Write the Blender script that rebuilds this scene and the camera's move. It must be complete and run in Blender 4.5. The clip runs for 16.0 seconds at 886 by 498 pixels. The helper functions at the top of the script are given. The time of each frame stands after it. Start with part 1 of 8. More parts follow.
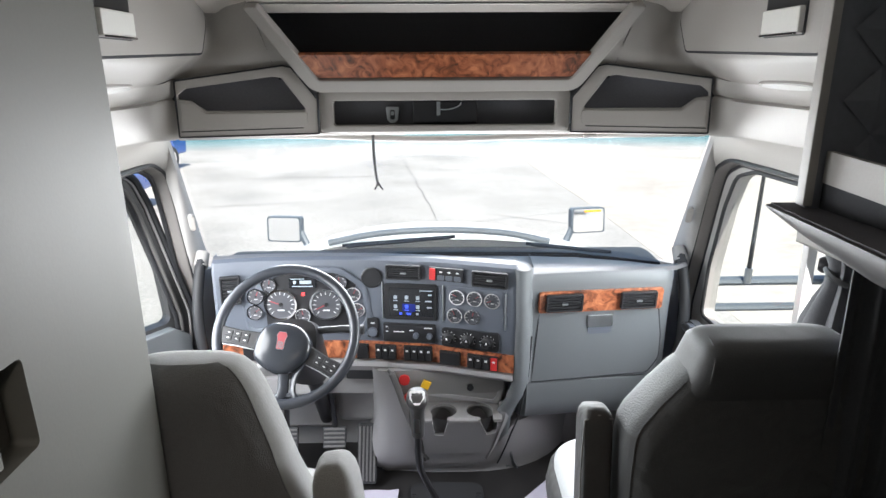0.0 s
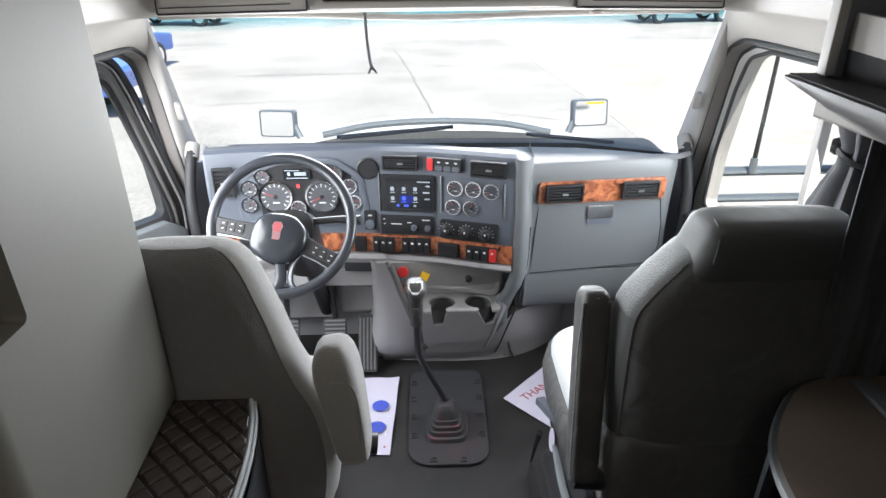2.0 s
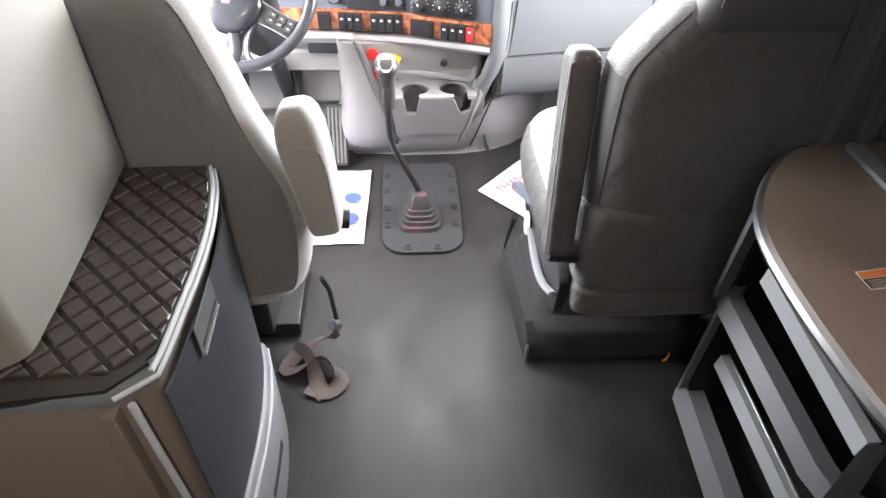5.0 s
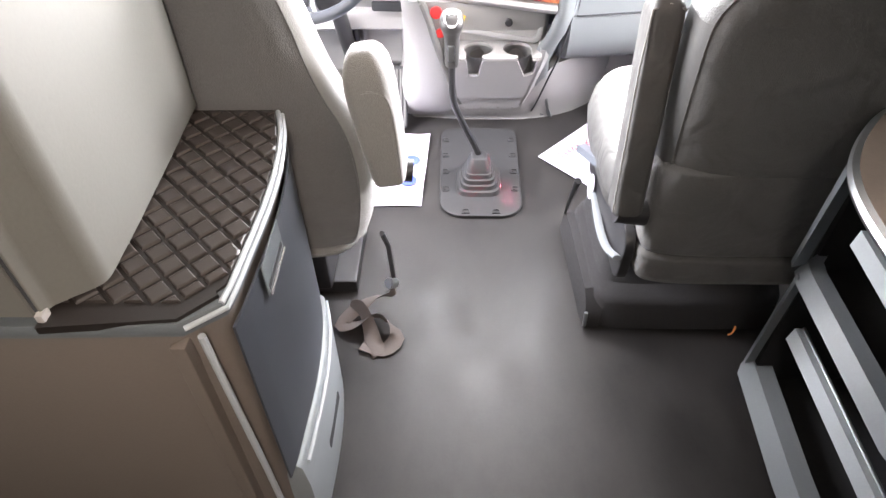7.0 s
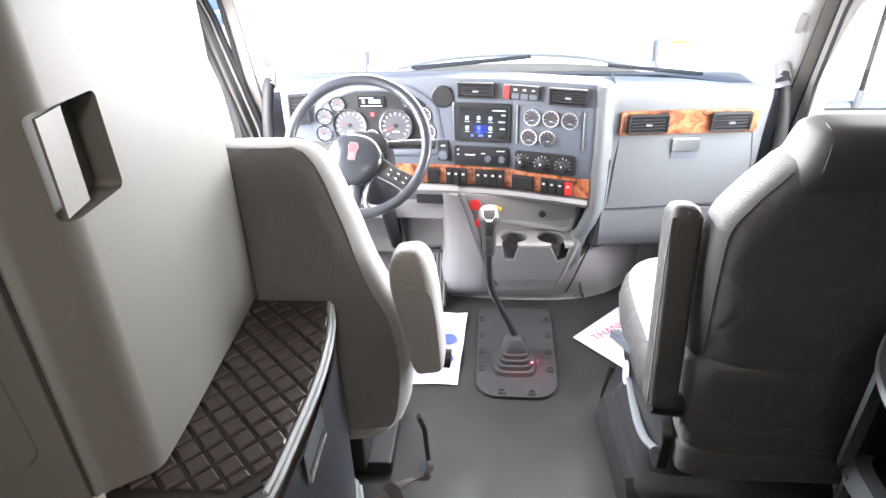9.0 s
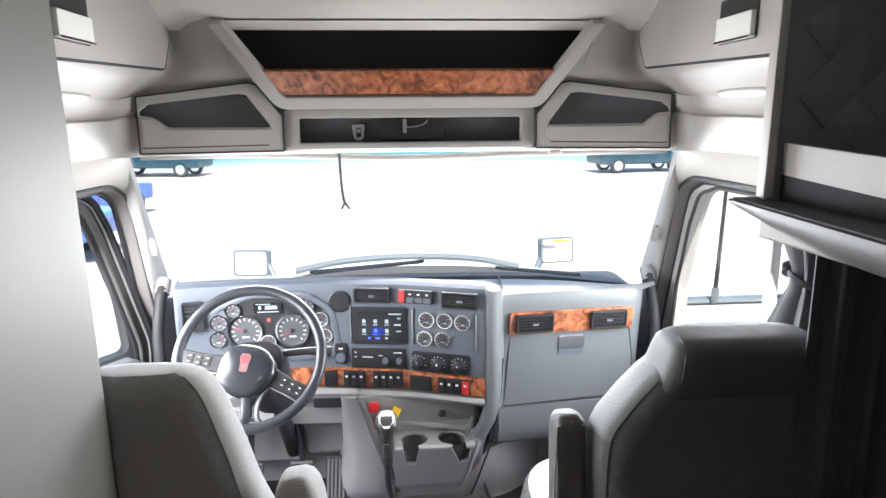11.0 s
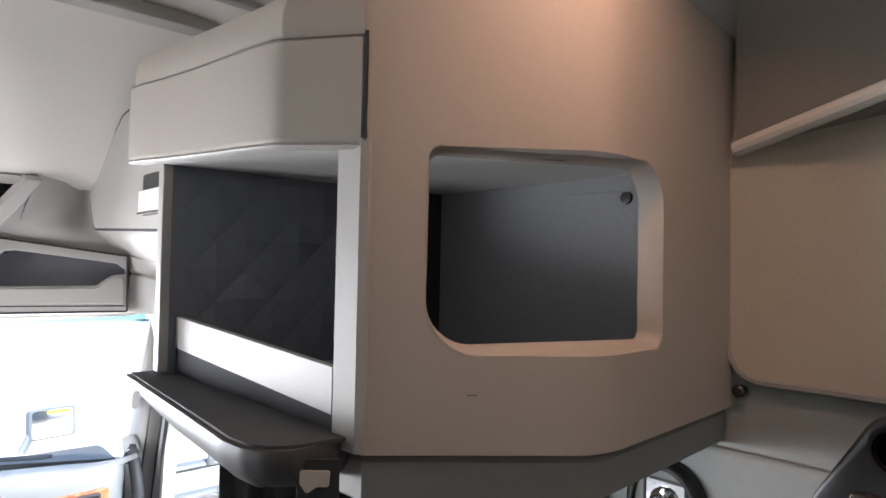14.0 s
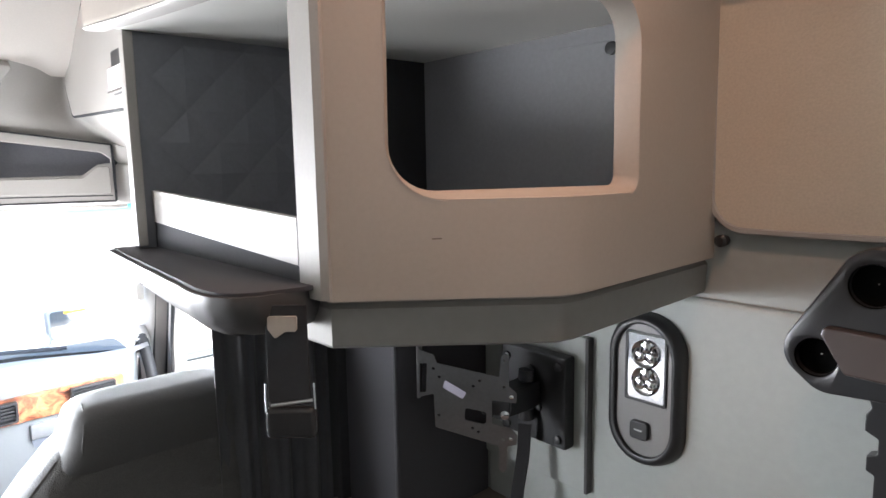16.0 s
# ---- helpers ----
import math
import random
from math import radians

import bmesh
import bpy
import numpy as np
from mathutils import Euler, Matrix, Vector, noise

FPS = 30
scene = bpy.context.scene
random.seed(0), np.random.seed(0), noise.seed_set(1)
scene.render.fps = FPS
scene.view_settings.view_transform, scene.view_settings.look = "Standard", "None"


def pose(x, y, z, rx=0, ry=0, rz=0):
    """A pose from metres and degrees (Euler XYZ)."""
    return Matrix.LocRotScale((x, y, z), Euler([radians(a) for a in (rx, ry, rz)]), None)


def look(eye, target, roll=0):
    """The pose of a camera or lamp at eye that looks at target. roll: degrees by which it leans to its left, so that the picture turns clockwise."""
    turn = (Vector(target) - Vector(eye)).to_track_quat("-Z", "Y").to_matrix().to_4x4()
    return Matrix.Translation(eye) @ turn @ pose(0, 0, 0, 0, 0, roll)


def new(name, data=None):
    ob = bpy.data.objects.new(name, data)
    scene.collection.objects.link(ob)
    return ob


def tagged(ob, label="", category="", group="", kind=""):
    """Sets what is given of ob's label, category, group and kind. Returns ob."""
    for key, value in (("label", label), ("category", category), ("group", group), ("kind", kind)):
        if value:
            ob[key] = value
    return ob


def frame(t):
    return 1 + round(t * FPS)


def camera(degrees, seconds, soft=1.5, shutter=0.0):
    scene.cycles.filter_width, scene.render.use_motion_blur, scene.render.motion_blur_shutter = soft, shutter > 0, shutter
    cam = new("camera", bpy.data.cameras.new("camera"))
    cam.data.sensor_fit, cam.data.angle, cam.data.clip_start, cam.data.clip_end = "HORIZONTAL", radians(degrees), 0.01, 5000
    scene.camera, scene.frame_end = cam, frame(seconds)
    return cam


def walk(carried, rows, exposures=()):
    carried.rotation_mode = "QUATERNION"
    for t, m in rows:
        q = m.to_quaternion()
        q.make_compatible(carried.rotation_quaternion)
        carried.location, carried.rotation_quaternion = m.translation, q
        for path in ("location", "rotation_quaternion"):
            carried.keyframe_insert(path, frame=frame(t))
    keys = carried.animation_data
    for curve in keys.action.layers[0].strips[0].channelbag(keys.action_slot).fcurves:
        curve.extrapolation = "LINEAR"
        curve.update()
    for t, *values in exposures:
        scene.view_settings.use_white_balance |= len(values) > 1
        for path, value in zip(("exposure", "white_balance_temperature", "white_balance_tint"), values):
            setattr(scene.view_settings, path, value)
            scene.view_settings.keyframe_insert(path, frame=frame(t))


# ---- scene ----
cam = camera(70.5, 16.0)
PATH = [
    (0, (-0.055, 0.096, 1.746), (-0.01, 2.018, 1.193), -0.3),
    (0.5, (-0.057, 0.101, 1.731), (-0.008, 1.999, 1.102), -0.1),
    (1, (-0.055, 0.109, 1.72), (-0.005, 1.982, 1.019), -0.2),
    (1.5, (-0.053, 0.117, 1.702), (-0.005, 1.962, 0.933), -0.4),
    (2, (-0.052, 0.125, 1.692), (-0.008, 1.937, 0.847), -0.6),
    (2.5, (-0.052, 0.13, 1.675), (-0.005, 1.907, 0.758), -0.8),
    (3, (-0.051, 0.133, 1.651), (0.002, 1.868, 0.658), -0.7),
    (3.5, (-0.052, 0.137, 1.629), (0.017, 1.823, 0.555), -0.5),
    (4, (-0.052, 0.143, 1.606), (0.039, 1.771, 0.448), -0.0),
    (4.5, (-0.047, 0.152, 1.58), (0.063, 1.714, 0.337), 0.6),
    (5, (-0.056, 0.152, 1.549), (0.06, 1.643, 0.221), 1.1),
    (5.2, (-0.054, 0.154, 1.535), (0.067, 1.613, 0.172), 1.4),
    (7.3, (-0.092, 0.131, 1.495), (-0.164, 1.576, 0.114), -1.4),
    (7.5, (-0.093, 0.125, 1.511), (-0.184, 1.6, 0.163), -1.6),
    (8, (-0.088, 0.12, 1.529), (-0.214, 1.691, 0.298), -1.9),
    (8.5, (-0.088, 0.115, 1.551), (-0.237, 1.78, 0.453), -2.0),
    (8.7, (-0.088, 0.111, 1.561), (-0.246, 1.812, 0.521), -2.1),
    (10.8, (-0.064, 0.092, 1.655), (-0.037, 2.038, 1.197), -1.1),
    (11, (-0.045, 0.094, 1.657), (0.093, 2.045, 1.241), -0.5),
    (11.5, (0.034, 0.107, 1.658), (0.424, 2.041, 1.331), 0.5),
    (12, (0.088, 0.094, 1.664), (0.752, 1.964, 1.418), 1.2),
    (12.5, (0.142, 0.073, 1.668), (1.07, 1.837, 1.496), 1.6),
    (13, (0.186, 0.05, 1.677), (1.314, 1.699, 1.589), 1.5),
    (13.5, (0.229, 0.015, 1.699), (1.505, 1.555, 1.694), 1.3),
    (14, (0.235, 0.006, 1.707), (1.577, 1.488, 1.759), 1.1),
    (14.5, (0.231, -0.003, 1.716), (1.596, 1.457, 1.79), 0.8),
    (15, (0.237, 0.002, 1.706), (1.598, 1.468, 1.717), 0.4),
    (15.5, (0.257, -0.002, 1.679), (1.598, 1.478, 1.583), -0.2),
    (16, (0.29, -0.015, 1.638), (1.598, 1.475, 1.377), -1.0),
]
walk(cam, [(t, look(eye, target, roll)) for t, eye, target, roll in PATH],
     [(0, 1.19, 6500, 10), (2, 1.23, 6500, 10), (3.5, 1.35, 6500, 10), (4.0, 1.6, 6550, 11), (4.5, 2.2, 6750, 14), (5.0, 2.9, 6850, 16), (7.5, 3.43, 6850, 16), (8.5, 2.95, 6750, 15),
      (10.8, 1.75, 6500, 11), (12, 1.70, 6600, 14), (12.5, 1.48, 6500, 14), (13.2, 1.75, 6400, 13), (14.5, 2.58, 6350, 13), (15.2, 2.85, 6350, 13), (16, 2.9, 6400, 12)])

# ---- light ----
world = bpy.data.worlds.new("sky")
scene.world = world
world.use_nodes = True
wn = world.node_tree
sky = wn.nodes.new("ShaderNodeTexSky")
sky.sky_type, sky.sun_disc = "NISHITA", False
SUN_EL, SUN_AZ = radians(58), radians(168)
sky.sun_elevation, sky.sun_rotation = SUN_EL, SUN_AZ
wn.nodes["Background"].inputs["Strength"].default_value = 0.15
wn.links.new(sky.outputs[0], wn.nodes["Background"].inputs[0])
sun = new("sun", bpy.data.lights.new("sun", "SUN"))
sun.data.energy, sun.data.angle, sun.data.color = 4.5, radians(0.6), (1.0, 0.95, 0.88)
sun_from = Vector((math.sin(SUN_AZ) * math.cos(SUN_EL), math.cos(SUN_AZ) * math.cos(SUN_EL), math.sin(SUN_EL)))
sun.matrix_world = look(sun_from * 50, (0, 0, 0))


def area(name, eye, target, sx, sy, watts, colour):
    lamp = new(name, bpy.data.lights.new(name, "AREA"))
    lamp.data.shape, lamp.data.size, lamp.data.size_y = "RECTANGLE", sx, sy
    lamp.data.energy, lamp.data.color = watts, colour
    lamp.matrix_world = look(eye, target)
    return lamp


# daylight standing in the windscreen and the side windows; an unseen dome lamp added behind as fill
screen_light = area("windscreen_daylight", (0, 2.46, 1.30), (0, 1.2, 1.30), 1.38, 0.45, 12.8, (0.94, 0.97, 1.0))
screen_light.data.spread = radians(150)
side_light = area("passenger_window_daylight", (1.06, 1.85, 1.12), (-0.3, 1.75, 0.60), 0.75, 0.5, 9.2, (0.94, 0.97, 1.0))
side_light.data.spread = radians(160)
side_light = area("driver_window_daylight", (-1.06, 1.85, 1.1), (0, 2.2, 0.42), 0.8, 0.6, 10.5, (0.94, 0.97, 1.0))
side_light.data.spread = radians(160)
fill_light = area("added_fill_light", (0.0, -0.60, 2.25), (-0.62, 0.75, 0.75), 0.18, 0.11, 0.82, (1.0, 0.90, 0.80))
fill_light.data.spread = radians(74)
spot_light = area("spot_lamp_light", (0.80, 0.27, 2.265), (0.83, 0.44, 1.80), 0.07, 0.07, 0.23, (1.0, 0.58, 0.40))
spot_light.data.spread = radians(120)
# red floor lamp in the header, which falls on the gear lever boot
floor_light = area("floor_lamp_light", (0.46, 2.10, 1.532), (0.070, 2.02, 0.05), 0.02, 0.02, 0.16, (1.0, 0.04, 0.08))
floor_light.data.spread = radians(10)


# ---- materials ----
def material(name, colour, rough=0.5, metal=0.0, var=0.06, grain=60.0, bump=0.05, blotch=2.5, coat=0.0, spec=0.5, sheen=0.0, island=0.0):
    """A surface with grain and blotches at two scales, both in colour and in relief."""
    m = bpy.data.materials.new(name)
    m.use_nodes = True
    nt = m.node_tree
    b = nt.nodes["Principled BSDF"]
    b.inputs["Roughness"].default_value, b.inputs["Metallic"].default_value = rough, metal
    b.inputs["Coat Weight"].default_value = coat
    b.inputs["Specular IOR Level"].default_value = spec
    b.inputs["Sheen Weight"].default_value = sheen
    co = nt.nodes.new("ShaderNodeTexCoord")
    fine, broad = nt.nodes.new("ShaderNodeTexNoise"), nt.nodes.new("ShaderNodeTexNoise")
    fine.inputs["Scale"].default_value, broad.inputs["Scale"].default_value = grain, blotch
    fine.inputs["Detail"].default_value, broad.inputs["Detail"].default_value = 3, 4
    add = nt.nodes.new("ShaderNodeMath")
    add.operation = "ADD"
    ramp = nt.nodes.new("ShaderNodeMapRange")
    ramp.inputs[1].default_value, ramp.inputs[2].default_value = 0.6, 1.4
    ramp.inputs[3].default_value, ramp.inputs[4].default_value = 1 - var, 1 + var
    mul = nt.nodes.new("ShaderNodeVectorMath")
    mul.operation = "SCALE"
    mul.inputs[0].default_value = colour
    for n in (fine, broad):
        nt.links.new(co.outputs["Object"], n.inputs["Vector"])
    nt.links.new(fine.outputs[0], add.inputs[0])
    nt.links.new(broad.outputs[0], add.inputs[1])
    nt.links.new(add.outputs[0], ramp.inputs[0])
    nt.links.new(ramp.outputs[0], mul.inputs["Scale"])
    nt.links.new(mul.outputs[0], b.inputs["Base Color"])
    rr = nt.nodes.new("ShaderNodeMapRange")
    rr.inputs[3].default_value, rr.inputs[4].default_value = max(rough - 0.07, 0.02), min(rough + 0.07, 1)
    nt.links.new(broad.outputs[0], rr.inputs[0])
    nt.links.new(rr.outputs[0], b.inputs["Roughness"])
    if bump:
        bp = nt.nodes.new("ShaderNodeBump")
        bp.inputs["Strength"].default_value, bp.inputs["Distance"].default_value = bump, 0.002
        nt.links.new(fine.outputs[0], bp.inputs["Height"])
        nt.links.new(bp.outputs[0], b.inputs["Normal"])
    return m


def weave(m, scale, strength):
    """Adds a woven relief to a fabric."""
    nt = m.node_tree
    b = nt.nodes["Principled BSDF"]
    co = nt.nodes.new("ShaderNodeTexCoord")
    v = nt.nodes.new("ShaderNodeTexVoronoi")
    v.inputs["Scale"].default_value = scale
    nt.links.new(co.outputs["Object"], v.inputs["Vector"])
    bp = nt.nodes.new("ShaderNodeBump")
    bp.inputs["Strength"].default_value, bp.inputs["Distance"].default_value = strength, 0.002
    nt.links.new(v.outputs["Distance"], bp.inputs["Height"])
    nt.links.new(bp.outputs[0], b.inputs["Normal"])
    return m


def crumple(m, scale, depth):
    """Adds soft broad wrinkles under the finer relief."""
    nt = m.node_tree
    b = nt.nodes["Principled BSDF"]
    co, n, bp = nt.nodes.new("ShaderNodeTexCoord"), nt.nodes.new("ShaderNodeTexNoise"), nt.nodes.new("ShaderNodeBump")
    n.inputs["Scale"].default_value, n.inputs["Detail"].default_value, n.inputs["Distortion"].default_value = scale, 2, 0.6
    bp.inputs["Strength"].default_value, bp.inputs["Distance"].default_value = 0.8, depth
    nt.links.new(co.outputs["Object"], n.inputs["Vector"])
    nt.links.new(n.outputs[0], bp.inputs["Height"])
    nt.links.new(b.inputs["Normal"].links[0].from_socket, bp.inputs["Normal"])
    nt.links.new(bp.outputs[0], b.inputs["Normal"])
    return m


def trodden_sheen(m, scale, colour, low, high):
    """Dust smudges walked into a floor, sheen streaks painted in; duller than clean vinyl."""
    nt = m.node_tree
    b = nt.nodes["Principled BSDF"]
    co, n = nt.nodes.new("ShaderNodeTexCoord"), nt.nodes.new("ShaderNodeTexNoise")
    n.inputs["Scale"].default_value, n.inputs["Detail"].default_value, n.inputs["Roughness"].default_value = scale, 9, 0.70
    mp = nt.nodes.new("ShaderNodeMapping")
    mp.inputs["Scale"].default_value = (1.3, 0.7, 1)
    k = nt.nodes.new("ShaderNodeMapRange")
    k.inputs[1].default_value, k.inputs[2].default_value, k.inputs[3].default_value, k.inputs[4].default_value = low, high, 0.0, 1.0
    mix = nt.nodes.new("ShaderNodeMix")
    mix.data_type = "RGBA"
    mix.inputs[7].default_value = (*colour, 1)
    old = b.inputs["Base Color"].links[0].from_socket
    nt.links.new(co.outputs["Object"], mp.inputs[0])
    nt.links.new(mp.outputs[0], n.inputs["Vector"])
    nt.links.new(n.outputs[0], k.inputs[0])
    nt.links.new(k.outputs[0], mix.inputs[0])
    nt.links.new(old, mix.inputs[6])
    nt.links.new(mix.outputs[2], b.inputs["Base Color"])
    rr = nt.nodes.new("ShaderNodeMapRange")
    rr.inputs[3].default_value, rr.inputs[4].default_value = 0.44, 0.66
    nt.links.new(k.outputs[0], rr.inputs[0])
    nt.links.new(rr.outputs[0], b.inputs["Roughness"])
    return m


def burl(name):
    m = bpy.data.materials.new(name)
    m.use_nodes = True
    nt = m.node_tree
    b = nt.nodes["Principled BSDF"]
    b.inputs["Roughness"].default_value, b.inputs["Coat Weight"].default_value = 0.32, 0.35
    co = nt.nodes.new("ShaderNodeTexCoord")
    n1, n2 = nt.nodes.new("ShaderNodeTexNoise"), nt.nodes.new("ShaderNodeTexNoise")
    n1.inputs["Scale"].default_value, n1.inputs["Detail"].default_value, n1.inputs["Distortion"].default_value = 26, 6, 1.6
    n2.inputs["Scale"].default_value, n2.inputs["Detail"].default_value = 9, 3
    cr = nt.nodes.new("ShaderNodeValToRGB")
    e = cr.color_ramp.elements
    e[0].position, e[0].color = 0.30, (0.060, 0.020, 0.010, 1)
    e[1].position, e[1].color = 0.75, (0.56, 0.215, 0.100, 1)
    mid = cr.color_ramp.elements.new(0.52)
    mid.color = (0.34, 0.108, 0.050, 1)
    mix = nt.nodes.new("ShaderNodeMath")
    mix.operation = "MULTIPLY_ADD"
    mix.inputs[1].default_value, mix.inputs[2].default_value = 0.35, -0.17
    add = nt.nodes.new("ShaderNodeMath")
    for n in (n1, n2):
        nt.links.new(co.outputs["Object"], n.inputs["Vector"])
    nt.links.new(n2.outputs[0], mix.inputs[0])
    nt.links.new(n1.outputs[0], add.inputs[0])
    nt.links.new(mix.outputs[0], add.inputs[1])
    nt.links.new(add.outputs[0], cr.inputs[0])
    nt.links.new(cr.outputs[0], b.inputs["Base Color"])
    return m


def glass(name, tint=(1, 1, 1), gloss=0.06):
    m = bpy.data.materials.new(name)
    m.use_nodes = True
    nt = m.node_tree
    out = nt.nodes["Material Output"]
    tr, gl, mx = nt.nodes.new("ShaderNodeBsdfTransparent"), nt.nodes.new("ShaderNodeBsdfGlossy"), nt.nodes.new("ShaderNodeMixShader")
    tr.inputs[0].default_value = (*tint, 1)
    gl.inputs["Roughness"].default_value = 0.02
    mx.inputs[0].default_value = gloss
    nt.links.new(tr.outputs[0], mx.inputs[1])
    nt.links.new(gl.outputs[0], mx.inputs[2])
    nt.links.new(mx.outputs[0], out.inputs[0])
    return m


def graded(m, low, high):
    """A tint that fades out downwards, from full at the upper height to clear at the lower."""
    nt = m.node_tree
    tr = next(n for n in nt.nodes if n.type == "BSDF_TRANSPARENT")
    geo, cut, k, mix = nt.nodes.new("ShaderNodeNewGeometry"), nt.nodes.new("ShaderNodeSeparateXYZ"), nt.nodes.new("ShaderNodeMapRange"), nt.nodes.new("ShaderNodeMix")
    k.inputs[1].default_value, k.inputs[2].default_value = low, high
    mix.data_type = "RGBA"
    mix.inputs[6].default_value = (0.97, 0.985, 0.98, 1)
    mix.inputs[7].default_value = tuple(tr.inputs[0].default_value)
    nt.links.new(geo.outputs["Position"], cut.inputs[0])
    nt.links.new(cut.outputs["Z"], k.inputs[0])
    nt.links.new(k.outputs[0], mix.inputs[0])
    nt.links.new(mix.outputs[2], tr.inputs[0])
    return m


def hazed(m, share):
    """Veiling glare put into a pane as a film that scatters a little daylight."""
    nt = m.node_tree
    last = nt.nodes["Material Output"].inputs[0].links[0].from_socket
    veil, mx = nt.nodes.new("ShaderNodeBsdfTranslucent"), nt.nodes.new("ShaderNodeMixShader")
    veil.inputs[0].default_value = (0.9, 0.92, 0.95, 1)
    mx.inputs[0].default_value = share
    nt.links.new(last, mx.inputs[1])
    nt.links.new(veil.outputs[0], mx.inputs[2])
    nt.links.new(mx.outputs[0], nt.nodes["Material Output"].inputs[0])
    return m


def glow(name, colour, strength):
    m = material(name, colour, 0.4, var=0.0, bump=0)
    b = m.node_tree.nodes["Principled BSDF"]
    b.inputs["Emission Color"].default_value, b.inputs["Emission Strength"].default_value = (*colour, 1), strength
    return m


TRIM = material("warm_grey_trim_plastic", (0.37, 0.35, 0.325), 0.55, var=0.04, grain=220, bump=0.12)
LINER = material("headliner_fabric", (0.68, 0.63, 0.58), 0.95, var=0.05, grain=300, bump=0.25, sheen=0.2)
PILLAR = material("pillar_plastic", (0.36, 0.345, 0.33), 0.55, var=0.04, grain=220, bump=0.12)
LOCKER = material("locker_panel", (0.130, 0.128, 0.114), 0.6, var=0.04, grain=160, bump=0.08)
CABINET = material("cabinet_panel", (0.43, 0.38, 0.33), 0.6, var=0.04, grain=160, bump=0.08)
DASH = material("charcoal_dash_plastic", (0.104, 0.116, 0.140), 0.45, var=0.06, grain=260, bump=0.2)
DASHTOP = material("dash_top_plastic", (0.18, 0.175, 0.175), 0.48, var=0.06, grain=260, bump=0.2)
GRIP = material("dark_metallic_grip", (0.055, 0.053, 0.053), 0.30, 0.0, var=0.06, grain=200, bump=0.05)
CONSOLEEDGE = material("dark_console_edge", (0.10, 0.095, 0.092), 0.5, var=0.05, grain=260, bump=0.12)
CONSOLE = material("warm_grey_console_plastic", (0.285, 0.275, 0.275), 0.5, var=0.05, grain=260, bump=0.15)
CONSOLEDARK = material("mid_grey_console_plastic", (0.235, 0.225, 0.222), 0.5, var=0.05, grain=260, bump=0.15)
CUPWELL = material("cup_well_plastic", (0.12, 0.115, 0.115), 0.55, var=0.08, grain=200, bump=0.1)
GREYDASH = material("grey_dash_plastic", (0.132, 0.141, 0.147), 0.5, var=0.05, grain=260, bump=0.15)
BLACK = material("black_plastic", (0.018, 0.018, 0.02), 0.4, var=0.1, grain=200, bump=0.08)
MATTE = material("matt_black_lining", (0.030, 0.031, 0.035), 0.9, var=0.12, grain=160, bump=0.1)
RUBBER = material("black_rubber", (0.025, 0.025, 0.027), 0.6, var=0.12, grain=120, bump=0.1)
SEAL = material("door_seal_rubber", (0.018, 0.018, 0.020), 0.5, var=0.1, grain=90, bump=0.05)
YOKE = weave(material("perforated_grey_vinyl", (0.062, 0.062, 0.062), 0.6, var=0.1, grain=250, bump=0.15), 260, 0.4)
LINING = weave(material("charcoal_pocket_lining", (0.085, 0.085, 0.093), 0.95, var=0.12, grain=200, bump=0.2), 500, 0.4)
POCKETLINING = weave(material("grey_mesh_lining", (0.155, 0.155, 0.17), 0.95, var=0.12, grain=200, bump=0.2), 500, 0.4)
JAMB = material("jamb_grey_brown", (0.17, 0.157, 0.147), 0.5, var=0.06, grain=150, bump=0.06)
DOORTRIM = material("door_frame_trim", (0.034, 0.033, 0.034), 0.5, var=0.1, grain=150, bump=0.1)
FLOOR = trodden_sheen(material("charcoal_vinyl_floor", (0.0120, 0.0109, 0.0112), 0.42, var=0.2, grain=120, bump=0.10, blotch=4, spec=0.5), 7.0, (0.030, 0.0279, 0.0273), 0.36, 0.76)
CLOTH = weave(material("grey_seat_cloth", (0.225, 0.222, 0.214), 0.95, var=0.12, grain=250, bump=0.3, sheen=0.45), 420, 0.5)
# driver's back cover: the same grey cloth, with its shade put into the colour
BACKSHADED = crumple(weave(material("shaded_seat_back_cloth", (0.124, 0.123, 0.122), 0.95, var=0.12, grain=250, bump=0.3, sheen=0.2), 420, 0.5), 7, 0.02)
BACKCLOTH = crumple(weave(material("dark_seat_cloth", (0.088, 0.086, 0.085), 0.95, var=0.14, grain=250, bump=0.3, sheen=0.12), 420, 0.5), 9, 0.03)
LIGHTCLOTH = weave(material("light_grey_seat_cloth", (0.42, 0.43, 0.43), 0.9, var=0.06, grain=250, bump=0.2, sheen=0.3), 420, 0.4)
VINYL = crumple(material("black_seat_vinyl", (0.064, 0.063, 0.062), 0.58, var=0.1, grain=180, bump=0.25), 10, 0.02)
CARPET = weave(material("dark_carpet", (0.034, 0.033, 0.036), 0.98, var=0.2, grain=200, bump=0.4), 600, 0.6)
WOOD = burl("burl_wood_trim")
CHROME = material("chrome", (0.85, 0.85, 0.87), 0.08, 1.0, var=0.02, bump=0)
BRIGHT = material("polished_latch", (0.72, 0.73, 0.74), 0.18, 0.85, var=0.03, bump=0)
SATIN = material("satin_aluminium", (0.55, 0.57, 0.59), 0.32, 1.0, var=0.05, grain=90, bump=0.04)
GREYFRAME = material("blue_grey_frame_plastic", (0.165, 0.18, 0.195), 0.45, var=0.05, grain=200, bump=0.1)
TRAYBASE = material("dark_tray_rubber", (0.016, 0.0135, 0.0125), 0.4, var=0.12, grain=160, bump=0.1)
PALEFRAME = material("pale_blue_grey_plastic", (0.36, 0.39, 0.41), 0.4, var=0.05, grain=200, bump=0.08)
